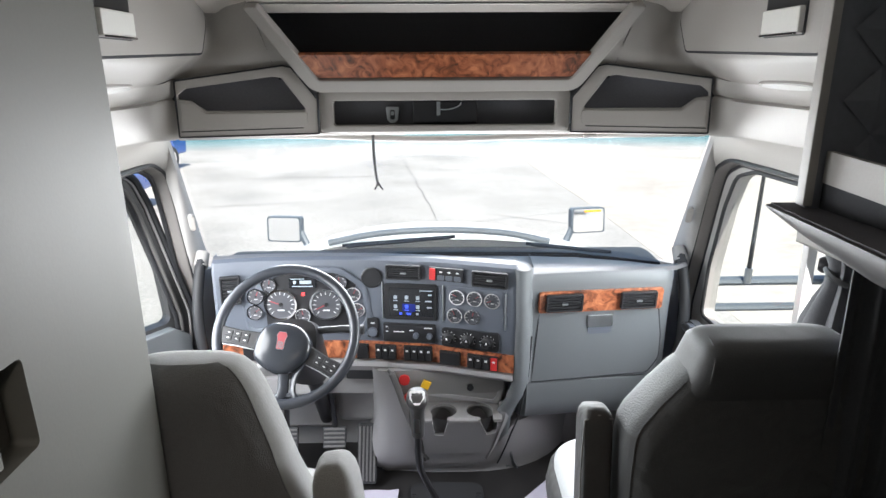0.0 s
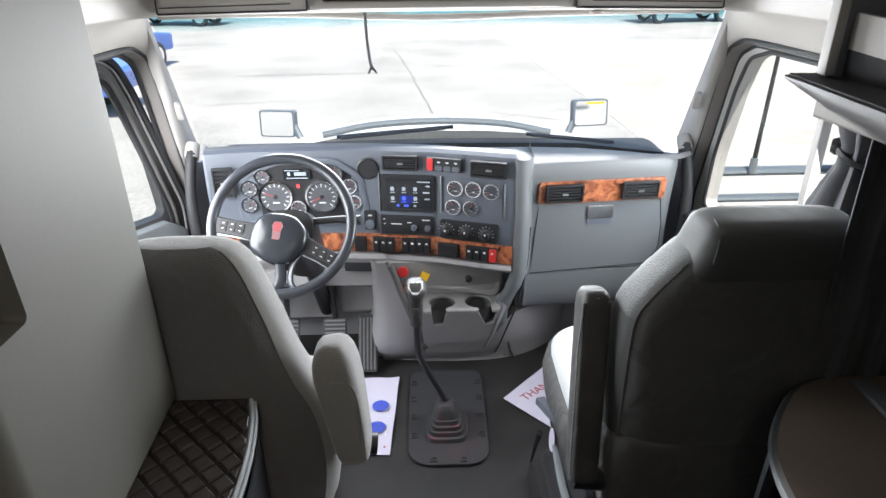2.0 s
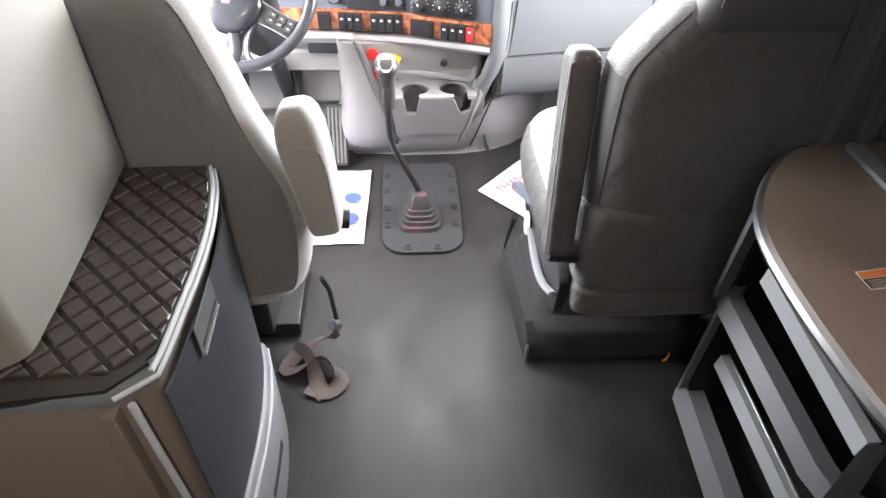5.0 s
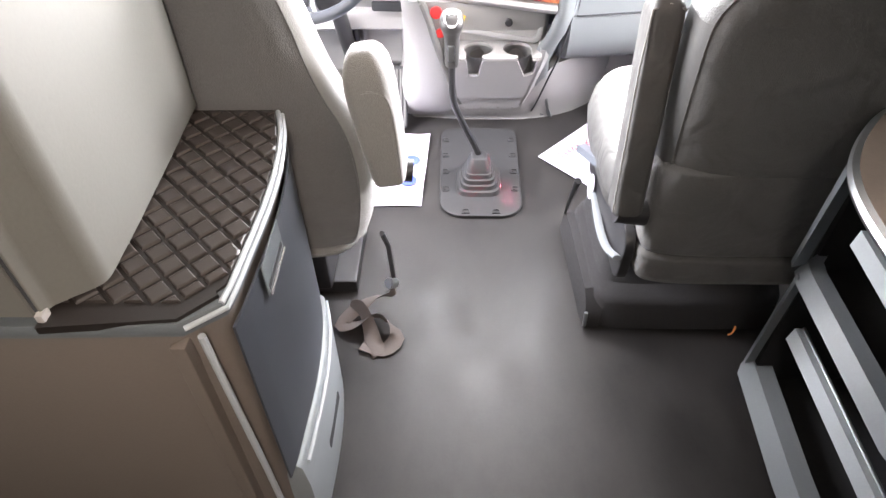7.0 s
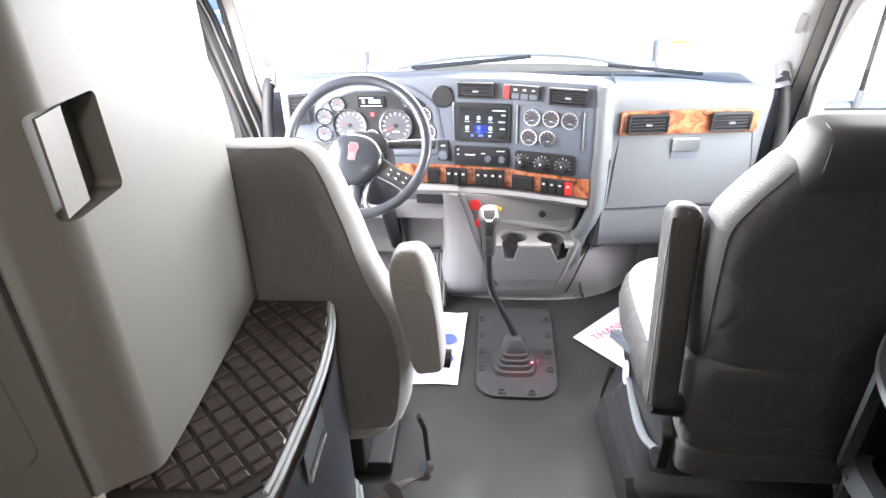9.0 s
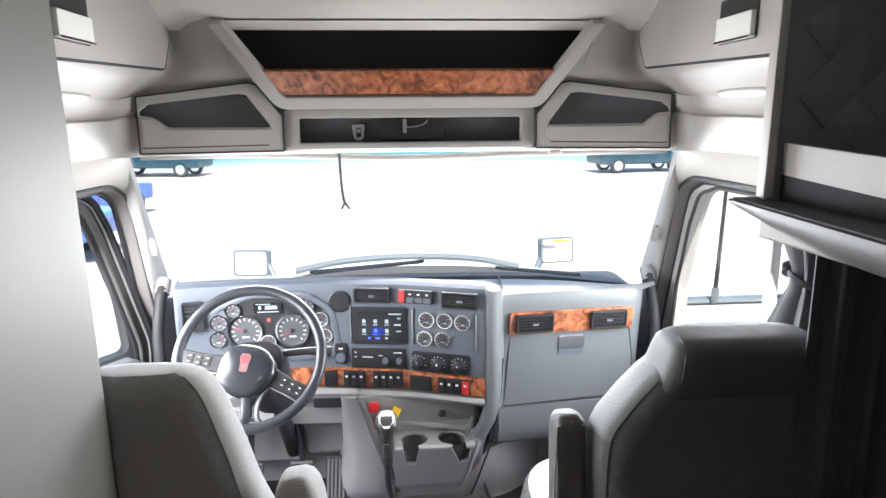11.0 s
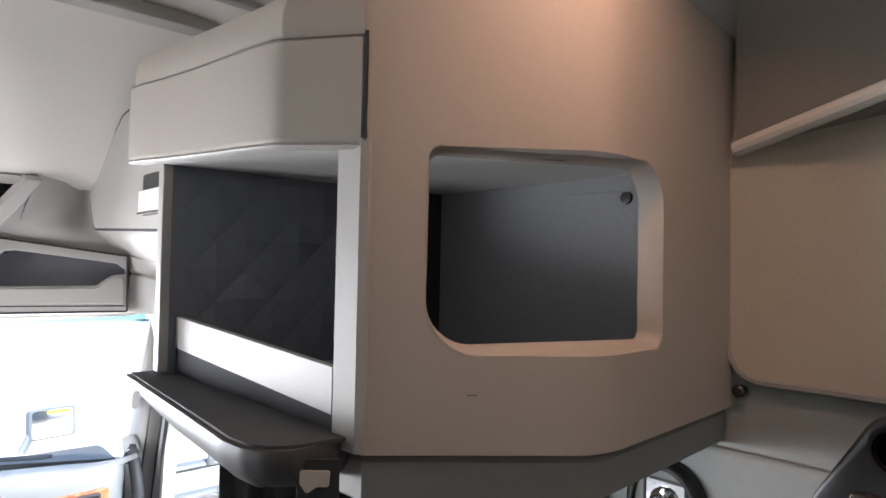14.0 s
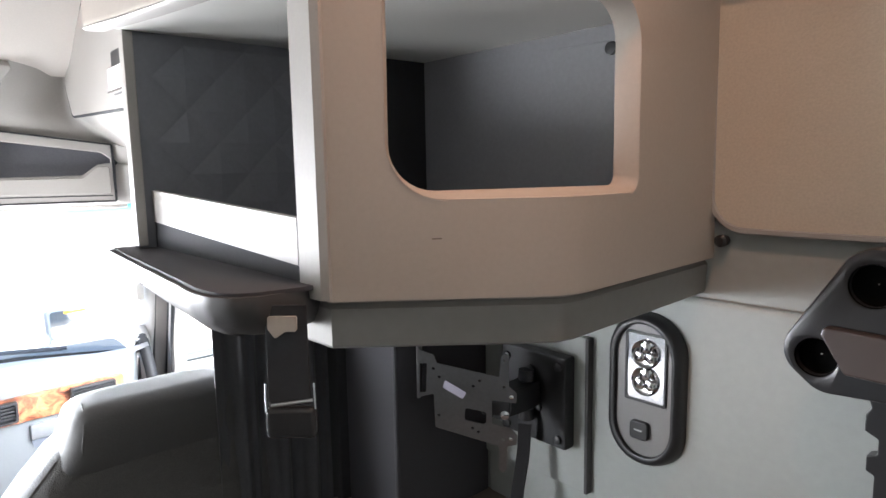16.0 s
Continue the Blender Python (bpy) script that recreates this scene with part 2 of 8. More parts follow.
TRAYPAD = material("tray_pad_rubber", (0.040, 0.034, 0.031), 0.30, var=0.12, grain=160, bump=0.1)
DRAWER = material("blue_grey_drawer_plastic", (0.215, 0.238, 0.25), 0.4, var=0.05, grain=200, bump=0.08)
PANELDARK = material("slate_door_panel", (0.036, 0.041, 0.050), 0.45, var=0.06, grain=200, bump=0.1)
TABLE = material("taupe_laminate", (0.18, 0.145, 0.12), 0.42, var=0.08, grain=140, bump=0.06)
WALL = material("pale_grey_wall_vinyl", (0.35, 0.365, 0.35), 0.65, var=0.05, grain=60, bump=0.25, blotch=6)
WHITE = material("white_panel", (0.72, 0.71, 0.67), 0.5, var=0.03, grain=160, bump=0.05)
PAPER = material("white_paper", (0.50, 0.475, 0.57), 0.8, var=0.02, grain=80, bump=0.05)
RED = material("red_plastic", (0.55, 0.03, 0.03), 0.4, var=0.05, bump=0.02)
DIMRED = material("dull_red_print", (0.34, 0.06, 0.07), 0.6, var=0.05, bump=0.02)
YELLOW = material("yellow_plastic", (0.70, 0.40, 0.02), 0.4, var=0.05, bump=0.02)
BLUEINK = material("blue_print", (0.05, 0.08, 0.42), 0.7, var=0.05, bump=0)
INK = material("pale_print", (0.65, 0.65, 0.65), 0.6, var=0.02, bump=0)
DIAL = material("dial_face", (0.060, 0.064, 0.074), 0.35, var=0.05, bump=0)
BELT = material("seat_belt_webbing", (0.145, 0.125, 0.117), 0.75, var=0.1, grain=300, bump=0.3)
ORANGE = material("orange_label", (0.62, 0.20, 0.05), 0.6, var=0.05, bump=0)
SCREEN = material("black_screen_glass", (0.012, 0.013, 0.016), 0.12, var=0.02, bump=0)
GLOWBLUE = glow("blue_icon_light", (0.04, 0.08, 0.70), 0.5)
GLOWWHITE = glow("white_icon_light", (0.30, 0.34, 0.38), 0.12)
GLOWRED = glow("red_tell_tale", (0.7, 0.05, 0.05), 0.6)
PANE = glass("window_glass", (0.96, 0.98, 0.97), 0.035)
SCREENPANE = hazed(glass("windscreen_glass", (0.97, 0.985, 0.98), 0.03), 0.008)
TINT = hazed(graded(glass("tinted_band_glass", (0.25, 0.62, 0.70), 0.05), 1.468, 1.538), 0.01)
MIRROR = material("mirror_glass", (0.9, 0.9, 0.9), 0.03, 1.0, var=0.0, bump=0)
LENS = material("clear_lamp_lens", (0.85, 0.85, 0.83), 0.15, var=0.03, grain=40, bump=0.5, coat=0.5)
ASPHALT = material("pale_asphalt", (0.285, 0.270, 0.246), 0.9, var=0.34, grain=16, bump=0.2, blotch=0.5)
CONCRETE = material("concrete_apron", (0.345, 0.312, 0.270), 0.9, var=0.22, grain=5, bump=0.3, blotch=0.3)
TAR = material("tar_joint", (0.12, 0.115, 0.11), 0.8, var=0.2, bump=0.1)
MIRRORBODY = material("mirror_housing_grey", (0.085, 0.10, 0.115), 0.45, var=0.05, bump=0.05)
HOODPAINT = material("white_truck_paint", (0.78, 0.78, 0.76), 0.25, var=0.02, bump=0, coat=0.6)
BLUEPAINT = material("blue_vehicle_paint", (0.04, 0.11, 0.38), 0.3, var=0.03, bump=0, coat=0.6)
DARKPAINT = material("dark_vehicle_paint", (0.03, 0.05, 0.07), 0.3, var=0.03, bump=0, coat=0.6)
AMBER = material("amber_reflection", (0.75, 0.32, 0.02), 0.2, var=0.05, bump=0)


# ---- building helpers ----
def thing(name, at, label, category, group="", kind=""):
    """An Empty at the base of a thing that has parts."""
    ob = new(name)
    ob.empty_display_size = 0.05
    ob.matrix_world = Matrix.Translation(at)
    return tagged(ob, label, category, group, kind)


def part(name, bm, mat, parent=None, label="", smooth=35, weighted=True):
    """Links a bmesh, made in world coordinates, as one mesh object under its parent."""
    me = bpy.data.meshes.new(name)
    bmesh.ops.remove_doubles(bm, verts=bm.verts, dist=0.00005)
    bmesh.ops.recalc_face_normals(bm, faces=bm.faces)
    bm.to_mesh(me)
    bm.free()
    me.materials.append(mat)
    if smooth:
        for p in me.polygons:
            p.use_smooth = True
        me.set_sharp_from_angle(angle=radians(smooth))
    ob = new(name, me)
    if smooth and weighted and len(me.polygons) > 5:
        wm = ob.modifiers.new("even_shading", "WEIGHTED_NORMAL")
        wm.keep_sharp = True
    if parent is not None:
        ob.parent = parent
        ob.matrix_parent_inverse = world_of(parent).inverted()
    if label:
        ob["label"] = label
    return ob


def carve(bm, cutter):
    """Cuts one closed form out of another; both are in world coordinates."""
    obs = []
    for b in (bm, cutter):
        me = bpy.data.meshes.new("form")
        bmesh.ops.recalc_face_normals(b, faces=b.faces)
        b.to_mesh(me)
        b.free()
        obs.append(new("form", me))
    mod = obs[0].modifiers.new("cut", "BOOLEAN")
    mod.operation, mod.object, mod.solver = "DIFFERENCE", obs[1], "EXACT"
    me = bpy.data.meshes.new_from_object(obs[0].evaluated_get(bpy.context.evaluated_depsgraph_get()))
    out = bmesh.new()
    out.from_mesh(me)
    for ob in obs:
        bpy.data.objects.remove(ob)
    return out


def world_of(ob):
    """The pose of a thing, or of a part under it."""
    if ob.parent is None:
        return ob.matrix_basis.copy()
    return world_of(ob.parent) @ ob.matrix_parent_inverse @ ob.matrix_basis


def solid(name, bm, mat, label, category, kind="", group="", smooth=35):
    """A top-level thing of one mesh."""
    return tagged(part(name, bm, mat, None, "", smooth), label, category, group, kind)


def box(bm, lo, hi, bevel=0.0, m=None, seg=2):
    c = [(a + b) / 2 for a, b in zip(lo, hi)]
    s = [abs(b - a) for a, b in zip(lo, hi)]
    got = bmesh.ops.create_cube(bm, size=1, matrix=(m or Matrix.Identity(4)) @ Matrix.Translation(c) @ Matrix.Diagonal((*s, 1)))
    if bevel:
        edges = list({e for v in got["verts"] for e in v.link_edges})
        bmesh.ops.bevel(bm, geom=edges, offset=bevel, segments=seg, profile=0.5, affect="EDGES")
    return bm


def B(lo, hi, bevel=0.0, m=None, seg=2):
    return box(bmesh.new(), lo, hi, bevel, m, seg)


def rounded(pts, r, n=5):
    """A 2D outline with its corners rounded; r is one radius or one for each corner."""
    out, k = [], len(pts)
    rs = r if isinstance(r, (list, tuple)) else [r] * k
    for i in range(k):
        p, a, b = Vector(pts[i]), Vector(pts[i - 1]), Vector(pts[(i + 1) % k])
        u, v = (a - p), (b - p)
        lim = min(u.length, v.length) * 0.49
        ang = u.angle(v) / 2
        if rs[i] <= 0 or ang < 0.05:
            out.append(p)
            continue
        t = min(rs[i] / math.tan(ang), lim)
        rad = t * math.tan(ang)
        if ang > 1.55:
            out.append(p)
            continue
        u.normalize(), v.normalize()
        c = p + (u + v).normalized() * math.hypot(t, rad)
        s0, s1 = p + u * t - c, p + v * t - c
        a0 = math.atan2(s0.y, s0.x)
        da = (math.atan2(s1.y, s1.x) - a0 + math.pi) % (2 * math.pi) - math.pi
        for j in range(n + 1):
            w = a0 + da * j / n
            out.append(c + Vector((math.cos(w), math.sin(w))) * rad)
    return out


def rect(x0, y0, x1, y1, r=0.0, n=5):
    return rounded([(x0, y0), (x1, y0), (x1, y1), (x0, y1)], r, n)


def circle(x, y, r, n=24):
    return [Vector((x + r * math.cos(2 * math.pi * i / n), y + r * math.sin(2 * math.pi * i / n))) for i in range(n)]


def slab(bm, outline, depth, m, holes=(), bevel=0.0):
    """An outline in the plane of m, with holes, extruded by depth along m's z."""
    loops = []
    for loop in (outline, *holes):
        vs = [bm.verts.new((p[0], p[1], 0)) for p in loop]
        loops.append([bm.edges.new((vs[i], vs[(i + 1) % len(vs)])) for i in range(len(vs))])
    if holes:
        faces = [f for f in bmesh.ops.triangle_fill(bm, use_beauty=True, use_dissolve=False, edges=[e for lo in loops for e in lo])["geom"] if isinstance(f, bmesh.types.BMFace)]
    else:
        faces = [bm.faces.new(vs)]
    got = bmesh.ops.extrude_face_region(bm, geom=faces)["geom"]
    top = [v for v in got if isinstance(v, bmesh.types.BMVert)]
    bmesh.ops.translate(bm, verts=top, vec=(0, 0, depth))
    tf = [f for f in got if isinstance(f, bmesh.types.BMFace)]
    if bevel:
        tops = set(tf)
        rim = [e for e in {e for f in tf for e in f.edges} if sum(f in tops for f in e.link_faces) == 1]
        bmesh.ops.bevel(bm, geom=rim, offset=bevel, segments=2, profile=0.5, affect="EDGES")
    verts = set()
    seen = {v for f in faces if f.is_valid for v in f.verts}
    stack = list(seen)
    while stack:
        v = stack.pop()
        if v in verts:
            continue
        verts.add(v)
        stack.extend(e.other_vert(v) for e in v.link_edges)
    bmesh.ops.transform(bm, matrix=m, verts=list(verts))
    return bm


def S(outline, depth, m, holes=(), bevel=0.0):
    return slab(bmesh.new(), outline, depth, m, holes, bevel)


def axes(o, x, y):
    """The matrix with origin o, its x and y axes along the given ways."""
    x = Vector(x).normalized()
    y = Vector(y)
    z = x.cross(y).normalized()
    y = z.cross(x)
    return Matrix.Translation(o) @ Matrix((x, y, z)).transposed().to_4x4()


def tube(bm, pts, r, n=10, closed=False, flat=1.0):
    """A round bar through points; r is one radius or one for each point."""
    pts = [Vector(p) for p in pts]
    k = len(pts)
    rings, up = [], None
    for i, p in enumerate(pts):
        a = pts[i - 1] if (i or closed) else p
        b = pts[(i + 1) % k] if (i < k - 1 or closed) else p
        d = (b - a).normalized()
        if up is None:
            up = d.cross(Vector((0, 0, 1)))
            if up.length < 0.1:
                up = d.cross(Vector((1, 0, 0)))
        up = (up - d * up.dot(d)).normalized()
        side = d.cross(up)
        rad = r[i] if isinstance(r, (list, tuple)) else r
        rings.append([bm.verts.new(p + (up * math.cos(2 * math.pi * j / n) + side * flat * math.sin(2 * math.pi * j / n)) * rad) for j in range(n)])
    for i in range(k if closed else k - 1):
        a, b = rings[i], rings[(i + 1) % k]
        for j in range(n):
            bm.faces.new((a[j], a[(j + 1) % n], b[(j + 1) % n], b[j]))
    if not closed:
        bm.faces.new(rings[0][::-1])
        bm.faces.new(rings[-1])
    return bm


def T(pts, r, n=10, closed=False, flat=1.0):
    return tube(bmesh.new(), pts, r, n, closed, flat)


def lathe(bm, profile, m, n=24):
    """A profile of (radius, height) turned about m's z."""
    rings = []
    for r, h in profile:
        rings.append([bm.verts.new(m @ Vector((r * math.cos(2 * math.pi * j / n), r * math.sin(2 * math.pi * j / n), h))) for j in range(n)])
    for a, b in zip(rings, rings[1:]):
        for j in range(n):
            bm.faces.new((a[j], a[(j + 1) % n], b[(j + 1) % n], b[j]))
    bm.faces.new(rings[0][::-1])
    bm.faces.new(rings[-1])
    return bm


def L(profile, m, n=24):
    return lathe(bmesh.new(), profile, m, n)


def loft(bm, rings, cap=True, closed=True):
    vs = [[bm.verts.new(p) for p in ring] for ring in rings]
    n = len(vs[0])
    for a, b in zip(vs, vs[1:]):
        for j in range(n if closed else n - 1):
            bm.faces.new((a[j], a[(j + 1) % n], b[(j + 1) % n], b[j]))
    if cap and closed:
        bm.faces.new(vs[0][::-1])
        bm.faces.new(vs[-1])
    return bm


def strip(bm, rows, thick=None):
    """A sheet through rows of points; thick shifts a second skin to give it depth."""
    vs = [[bm.verts.new(p) for p in row] for row in rows]
    for a, b in zip(vs, vs[1:]):
        for j in range(len(a) - 1):
            bm.faces.new((a[j], a[j + 1], b[j + 1], b[j]))
    if thick:
        geom = bmesh.ops.extrude_face_region(bm, geom=list(bm.faces))["geom"]
        bmesh.ops.translate(bm, verts=[v for v in geom if isinstance(v, bmesh.types.BMVert)], vec=thick)
    return bm


def smooth_path(pts, n=6):
    """A smooth curve through points."""
    pts = [Vector(p) for p in pts]
    ext = [pts[0] * 2 - pts[1], *pts, pts[-1] * 2 - pts[-2]]
    out = []
    for i in range(1, len(ext) - 2):
        p0, p1, p2, p3 = ext[i - 1:i + 3]
        for j in range(n):
            t = j / n
            out.append(0.5 * ((2 * p1) + (p2 - p0) * t + (2 * p0 - 5 * p1 + 4 * p2 - p3) * t * t + (3 * p1 - p0 - 3 * p2 + p3) * t ** 3))
    return out + [pts[-1]]


def oval(cx, cy, a, b, e=2.6, n=24):
    """A rounded-rectangle ring as (x, y)."""
    out = []
    for j in range(n):
        w = 2 * math.pi * j / n
        c, s = math.cos(w), math.sin(w)
        out.append((cx + a * math.copysign(abs(c) ** (2 / e), c), cy + b * math.copysign(abs(s) ** (2 / e), s)))
    return out


def text(body, m, size, mat, parent=None, name="lettering", label=""):
    cu = bpy.data.curves.new(name, "FONT")
    cu.body, cu.size, cu.extrude, cu.align_x, cu.align_y = body, size, 0.0003, "CENTER", "CENTER"
    ob = new(name, cu)
    me = bpy.data.meshes.new_from_object(ob)
    bpy.data.objects.remove(ob)
    bm = bmesh.new()
    bm.from_mesh(me)
    bmesh.ops.transform(bm, matrix=m, verts=bm.verts)
    return part(name, bm, mat, parent, label, 0)


def rearward(y):
    """The plane at y that faces the sleeper: local x, y are the world's x, z."""
    return axes((0, y, 0), (1, 0, 0), (0, 0, 1))


def upward(z):
    return axes((0, 0, z), (1, 0, 0), (0, 1, 0))


def leftward(x):
    """The plane at x that faces -x: local x is minus the world's y."""
    return axes((x, 0, 0), (0, -1, 0), (0, 0, 1))


def rightward(x):
    return axes((x, 0, 0), (0, 1, 0), (0, 0, 1))


# ---- the shell of the cab ----
solid("floor", S(rect(-1.34, -1.04, 1.34, 2.95), 0.04, upward(-0.04)), FLOOR, "worn charcoal vinyl cab floor with faint scuffs", "floor", "structure")
for x0, x1, name, word in ((1.30, 1.34, "wall_right", "passenger"), (-1.34, -1.30, "wall_left", "driver")):
    solid(name, B((x0, -1.04, 0), (x1, 1.30, 2.36)), WALL, "pale grey vinyl-lined sleeper wall on the %s side" % word, "wall", "structure")
solid("wall_rear", B((-1.30, -1.04, 0), (1.30, -1.0, 2.36)), WALL, "pale grey padded rear wall of the sleeper", "wall", "structure")
solid("bunk", B((-1.29, -0.99, 0.0), (1.29, -0.45, 0.75), 0.03), CARPET, "dark carpeted sleeper bunk base against the rear wall", "bunk")
APERTURE = rounded([(1.22, 0.12), (2.50, 0.12), (2.555, 0.80), (2.415, 1.275), (2.375, 1.39), (2.27, 1.436), (1.22, 1.446)], [0.03, 0.05, 0.2, 0.2, 0.10, 0.14, 0.03], 8)
for s, name in ((1, "wall_door_right"), (-1, "wall_door_left")):
    m = rightward(1.02) if s > 0 else rightward(-1.06)
    solid(name, S([(1.18, -0.05), (2.95, -0.05), (2.95, 0.86), (2.64, 0.93), (2.585, 1.05), (2.30, 1.56), (1.18, 1.60)], 0.04, m, [APERTURE]), PILLAR, "grey trimmed door surround of the cab side", "wall", "structure")
    x0, x1 = (1.0, 1.34) if s > 0 else (-1.34, -1.0)
    solid("wall_pillar", B((x0, 1.16, 0), (x1, 1.24, 2.3), 0.01), MATTE, "dark lined pillar between cab and sleeper", "wall", "structure")
    # jamb and rubber seals round the door opening, in steps
    mid = Vector((1.9, 0.8))
    def ring(d):
        return [mid + (p - mid) * (1 - d / (p - mid).length) for p in APERTURE]
    js = thing("door_seal", (s * 1.0, 2.4, 0.12), "stepped grey jamb and black rubber seal round the door opening", "door seal", kind="structure")
    part("outer_bead", T([(s * 1.004, p.x, p.y) for p in ring(0.0)], 0.008, 8, True), SEAL, js, "thin black bead")
    part("jamb", loft(bmesh.new(), [[(s * x, p.x, p.y) for p in ring(d)] for x, d in ((1.006, 0.004), (1.004, 0.010), (1.010, 0.014), (1.055, 0.018), (1.055, 0.0))], cap=False), JAMB, js, "grey-brown jamb flange", 50)
    part("bulb_seal", T([(s * 1.050, p.x, p.y) for p in ring(0.022)], 0.009, 8, True), SEAL, js, "black bulb seal")
    # pillar cover beside the windscreen
    rows = []
    for k in range(13):
        f = k / 12
        g = Vector((0.945, 2.280, 1.530)).lerp(Vector((0.985, 2.625, 1.010)), f)
        zz = 1.40 + (0.78 - 1.40) * f
        e = Vector((1.002, 2.408 - (zz - 1.275) * 0.40 if zz > 1.275 else 2.548 - (zz - 0.80) * 0.295, zz))
        mid_ = g.lerp(e, 0.5) + Vector((-0.012, -0.012, 0))
        rows.append([(s * p.x, p.y, p.z) for p in (g + Vector((0.01, 0.04, 0)), g, g.lerp(mid_, 0.5) + Vector((-0.005, -0.006, 0)), mid_, mid_.lerp(e, 0.6) + Vector((-0.003, -0.003, 0)), e, e + Vector((0.02, 0.01, 0)))])
    solid("windscreen_pillar", strip(bmesh.new(), rows), PILLAR, "light grey moulded cover on the windscreen pillar", "pillar trim", "structure", smooth=60)
    solid("coat_button", S(rect(-0.012, -0.04, 0.012, 0.04, 0.011), 0.016, axes((s * 0.944, 2.415, 1.20), (s * 0.95, -0.25, 0), (s * 0.06, 0.34, -0.5)), bevel=0.005), TRIM, "small rounded grey plastic pillar cap", "pillar cap")
    # grab bar down the pillar foot
    bar = smooth_path([(s * 0.955, 2.50, 1.03), (s * 0.955, 2.46, 0.99), (s * 0.968, 2.43, 0.85), (s * 0.965, 2.42, 0.70), (s * 0.945, 2.44, 0.55), (s * 0.93, 2.48, 0.45)], 5)
    g = thing("grab_handle", (s * 0.95, 2.46, 0.45), "dark rubber-covered grab handle at the foot of the pillar", "grab handle")
    part("bar", T(bar, 0.021, 12), RUBBER, g)
    part("collar", T([(s * 0.955, 2.515, 1.045), (s * 0.955, 2.475, 1.0)], [0.026, 0.028], 12), TRIM, g, "grey plastic collar")

# windscreen and its tint band
def screen_point(x, f):
    """A point of the windscreen: x across, f from 0 at the foot to 1 at the head."""
    half = 0.955 + (0.925 - 0.955) * f
    bow = 0.10 * (1 - (x / half) ** 2)
    return (x, 2.62 + (2.285 - 2.62) * f + bow, 1.025 + (1.545 - 1.025) * f)


def screen_sheet(f0, f1):
    rows = []
    for k in range(5):
        f = f0 + (f1 - f0) * k / 4
        half = 0.965 + (0.935 - 0.965) * f
        rows.append([screen_point(half * (-1 + 2 * j / 24), f) for j in range(25)])
    return strip(bmesh.new(), rows, (0, 0.006, 0.004))


ws = thing("window_1", (0, 2.62, 1.02), "wide curved windscreen of clear glass with a teal tint band", "windscreen", kind="structure")
for name, f0, f1, mat in (("pane", -0.14, 0.77, SCREENPANE), ("tint_band", 0.77, 1.0, TINT)):
    ob = part(name, screen_sheet(f0, f1), mat, ws, "teal tinted band" if mat == TINT else "clear glass")
    ob.visible_shadow = False

# passenger door, closed
d1 = thing("door_1", (1.05, 1.9, 0.1), "closed passenger door with a large side window", "door", kind="structure")
gl = rounded([(1.27, 0.785), (2.435, 0.785), (2.415, 1.0), (2.345, 1.25), (2.285, 1.372), (2.16, 1.408), (1.27, 1.418)], [0.03, 0.03, 0.3, 0.2, 0.08, 0.08, 0.03], 6)
fr = rounded([(1.21, 0.10), (2.49, 0.10), (2.535, 0.80), (2.40, 1.272), (2.355, 1.382), (2.26, 1.425), (1.21, 1.436)], [0.02, 0.05, 0.3, 0.2, 0.09, 0.12, 0.03], 6)
part("door_frame", S(fr, 0.05, rightward(1.045), [gl]), PILLAR, d1, "grey window surround")
part("division_bar", B((1.032, 1.795, 0.78), (1.062, 1.825, 1.415), 0.005), PILLAR, d1, "grey upright between the panes")
part("inner_panel", S(rounded([(1.23, 0.14), (2.47, 0.14), (2.49, 0.72), (2.42, 0.77), (1.23, 0.77)], 0.03), 0.035, rightward(0.99), bevel=0.008), GREYDASH, d1, "grey moulded door lining")
part("glass_run", T([(1.043, p[0], p[1]) for p in gl], 0.007, 8, True), RUBBER, d1, "black glass run")
sw = part("switch_pod", B((0.955, 2.24, 0.735), (1.0, 2.42, 0.765), 0.008), BLACK, d1, "black window switch pod")
for k in range(2):
    part("switch", B((0.963, 2.28 + 0.06 * k, 0.764), (0.988, 2.32 + 0.06 * k, 0.771), 0.003), DASH, sw)
pn = part("pane", S(gl, 0.004, rightward(1.07)), PANE, d1, "clear glass")
pn.visible_shadow = False

# driver's door, swung open on its front hinges
SWING = Matrix.Translation((-1.06, 2.50, 0)) @ Matrix.Rotation(radians(-33), 4, "Z") @ Matrix.Translation((1.06, -2.50, 0))
d2 = thing("door_2", (-1.06, 2.44, 0.1), "driver's door swung open with black window frame", "door", kind="structure")
part("door_frame", S(fr, 0.05, SWING @ rightward(-1.09), [gl]), DOORTRIM, d2, "black window surround")
part("inner_panel", S(rounded([(1.23, 0.14), (2.47, 0.14), (2.49, 0.72), (2.42, 0.77), (1.23, 0.77)], 0.03), 0.04, SWING @ rightward(-1.04), bevel=0.008), GREYDASH, d2, "grey moulded door lining")
for d, r, x, mat, words in ((0.0, 0.013, -1.036, SEAL, "black outer seal"), (0.020, 0.005, -1.034, CONSOLEDARK, "grey seal lip"), (0.060, 0.010, -1.034, CONSOLEEDGE, "dark grey inner window trim"), (0.078, 0.009, -1.036, SEAL, "black glass run")):
    part("frame_trim", T([SWING @ Vector((x, q.x, q.y)) for q in [Vector((1.9, 0.8)) + (p - Vector((1.9, 0.8))) * (1 - d / (p - Vector((1.9, 0.8))).length) for p in fr]], r, 8, True), mat, d2, words)
pn = part("pane", S(gl, 0.004, SWING @ rightward(-1.07)), PANE, d2, "clear glass")
pn.visible_shadow = False

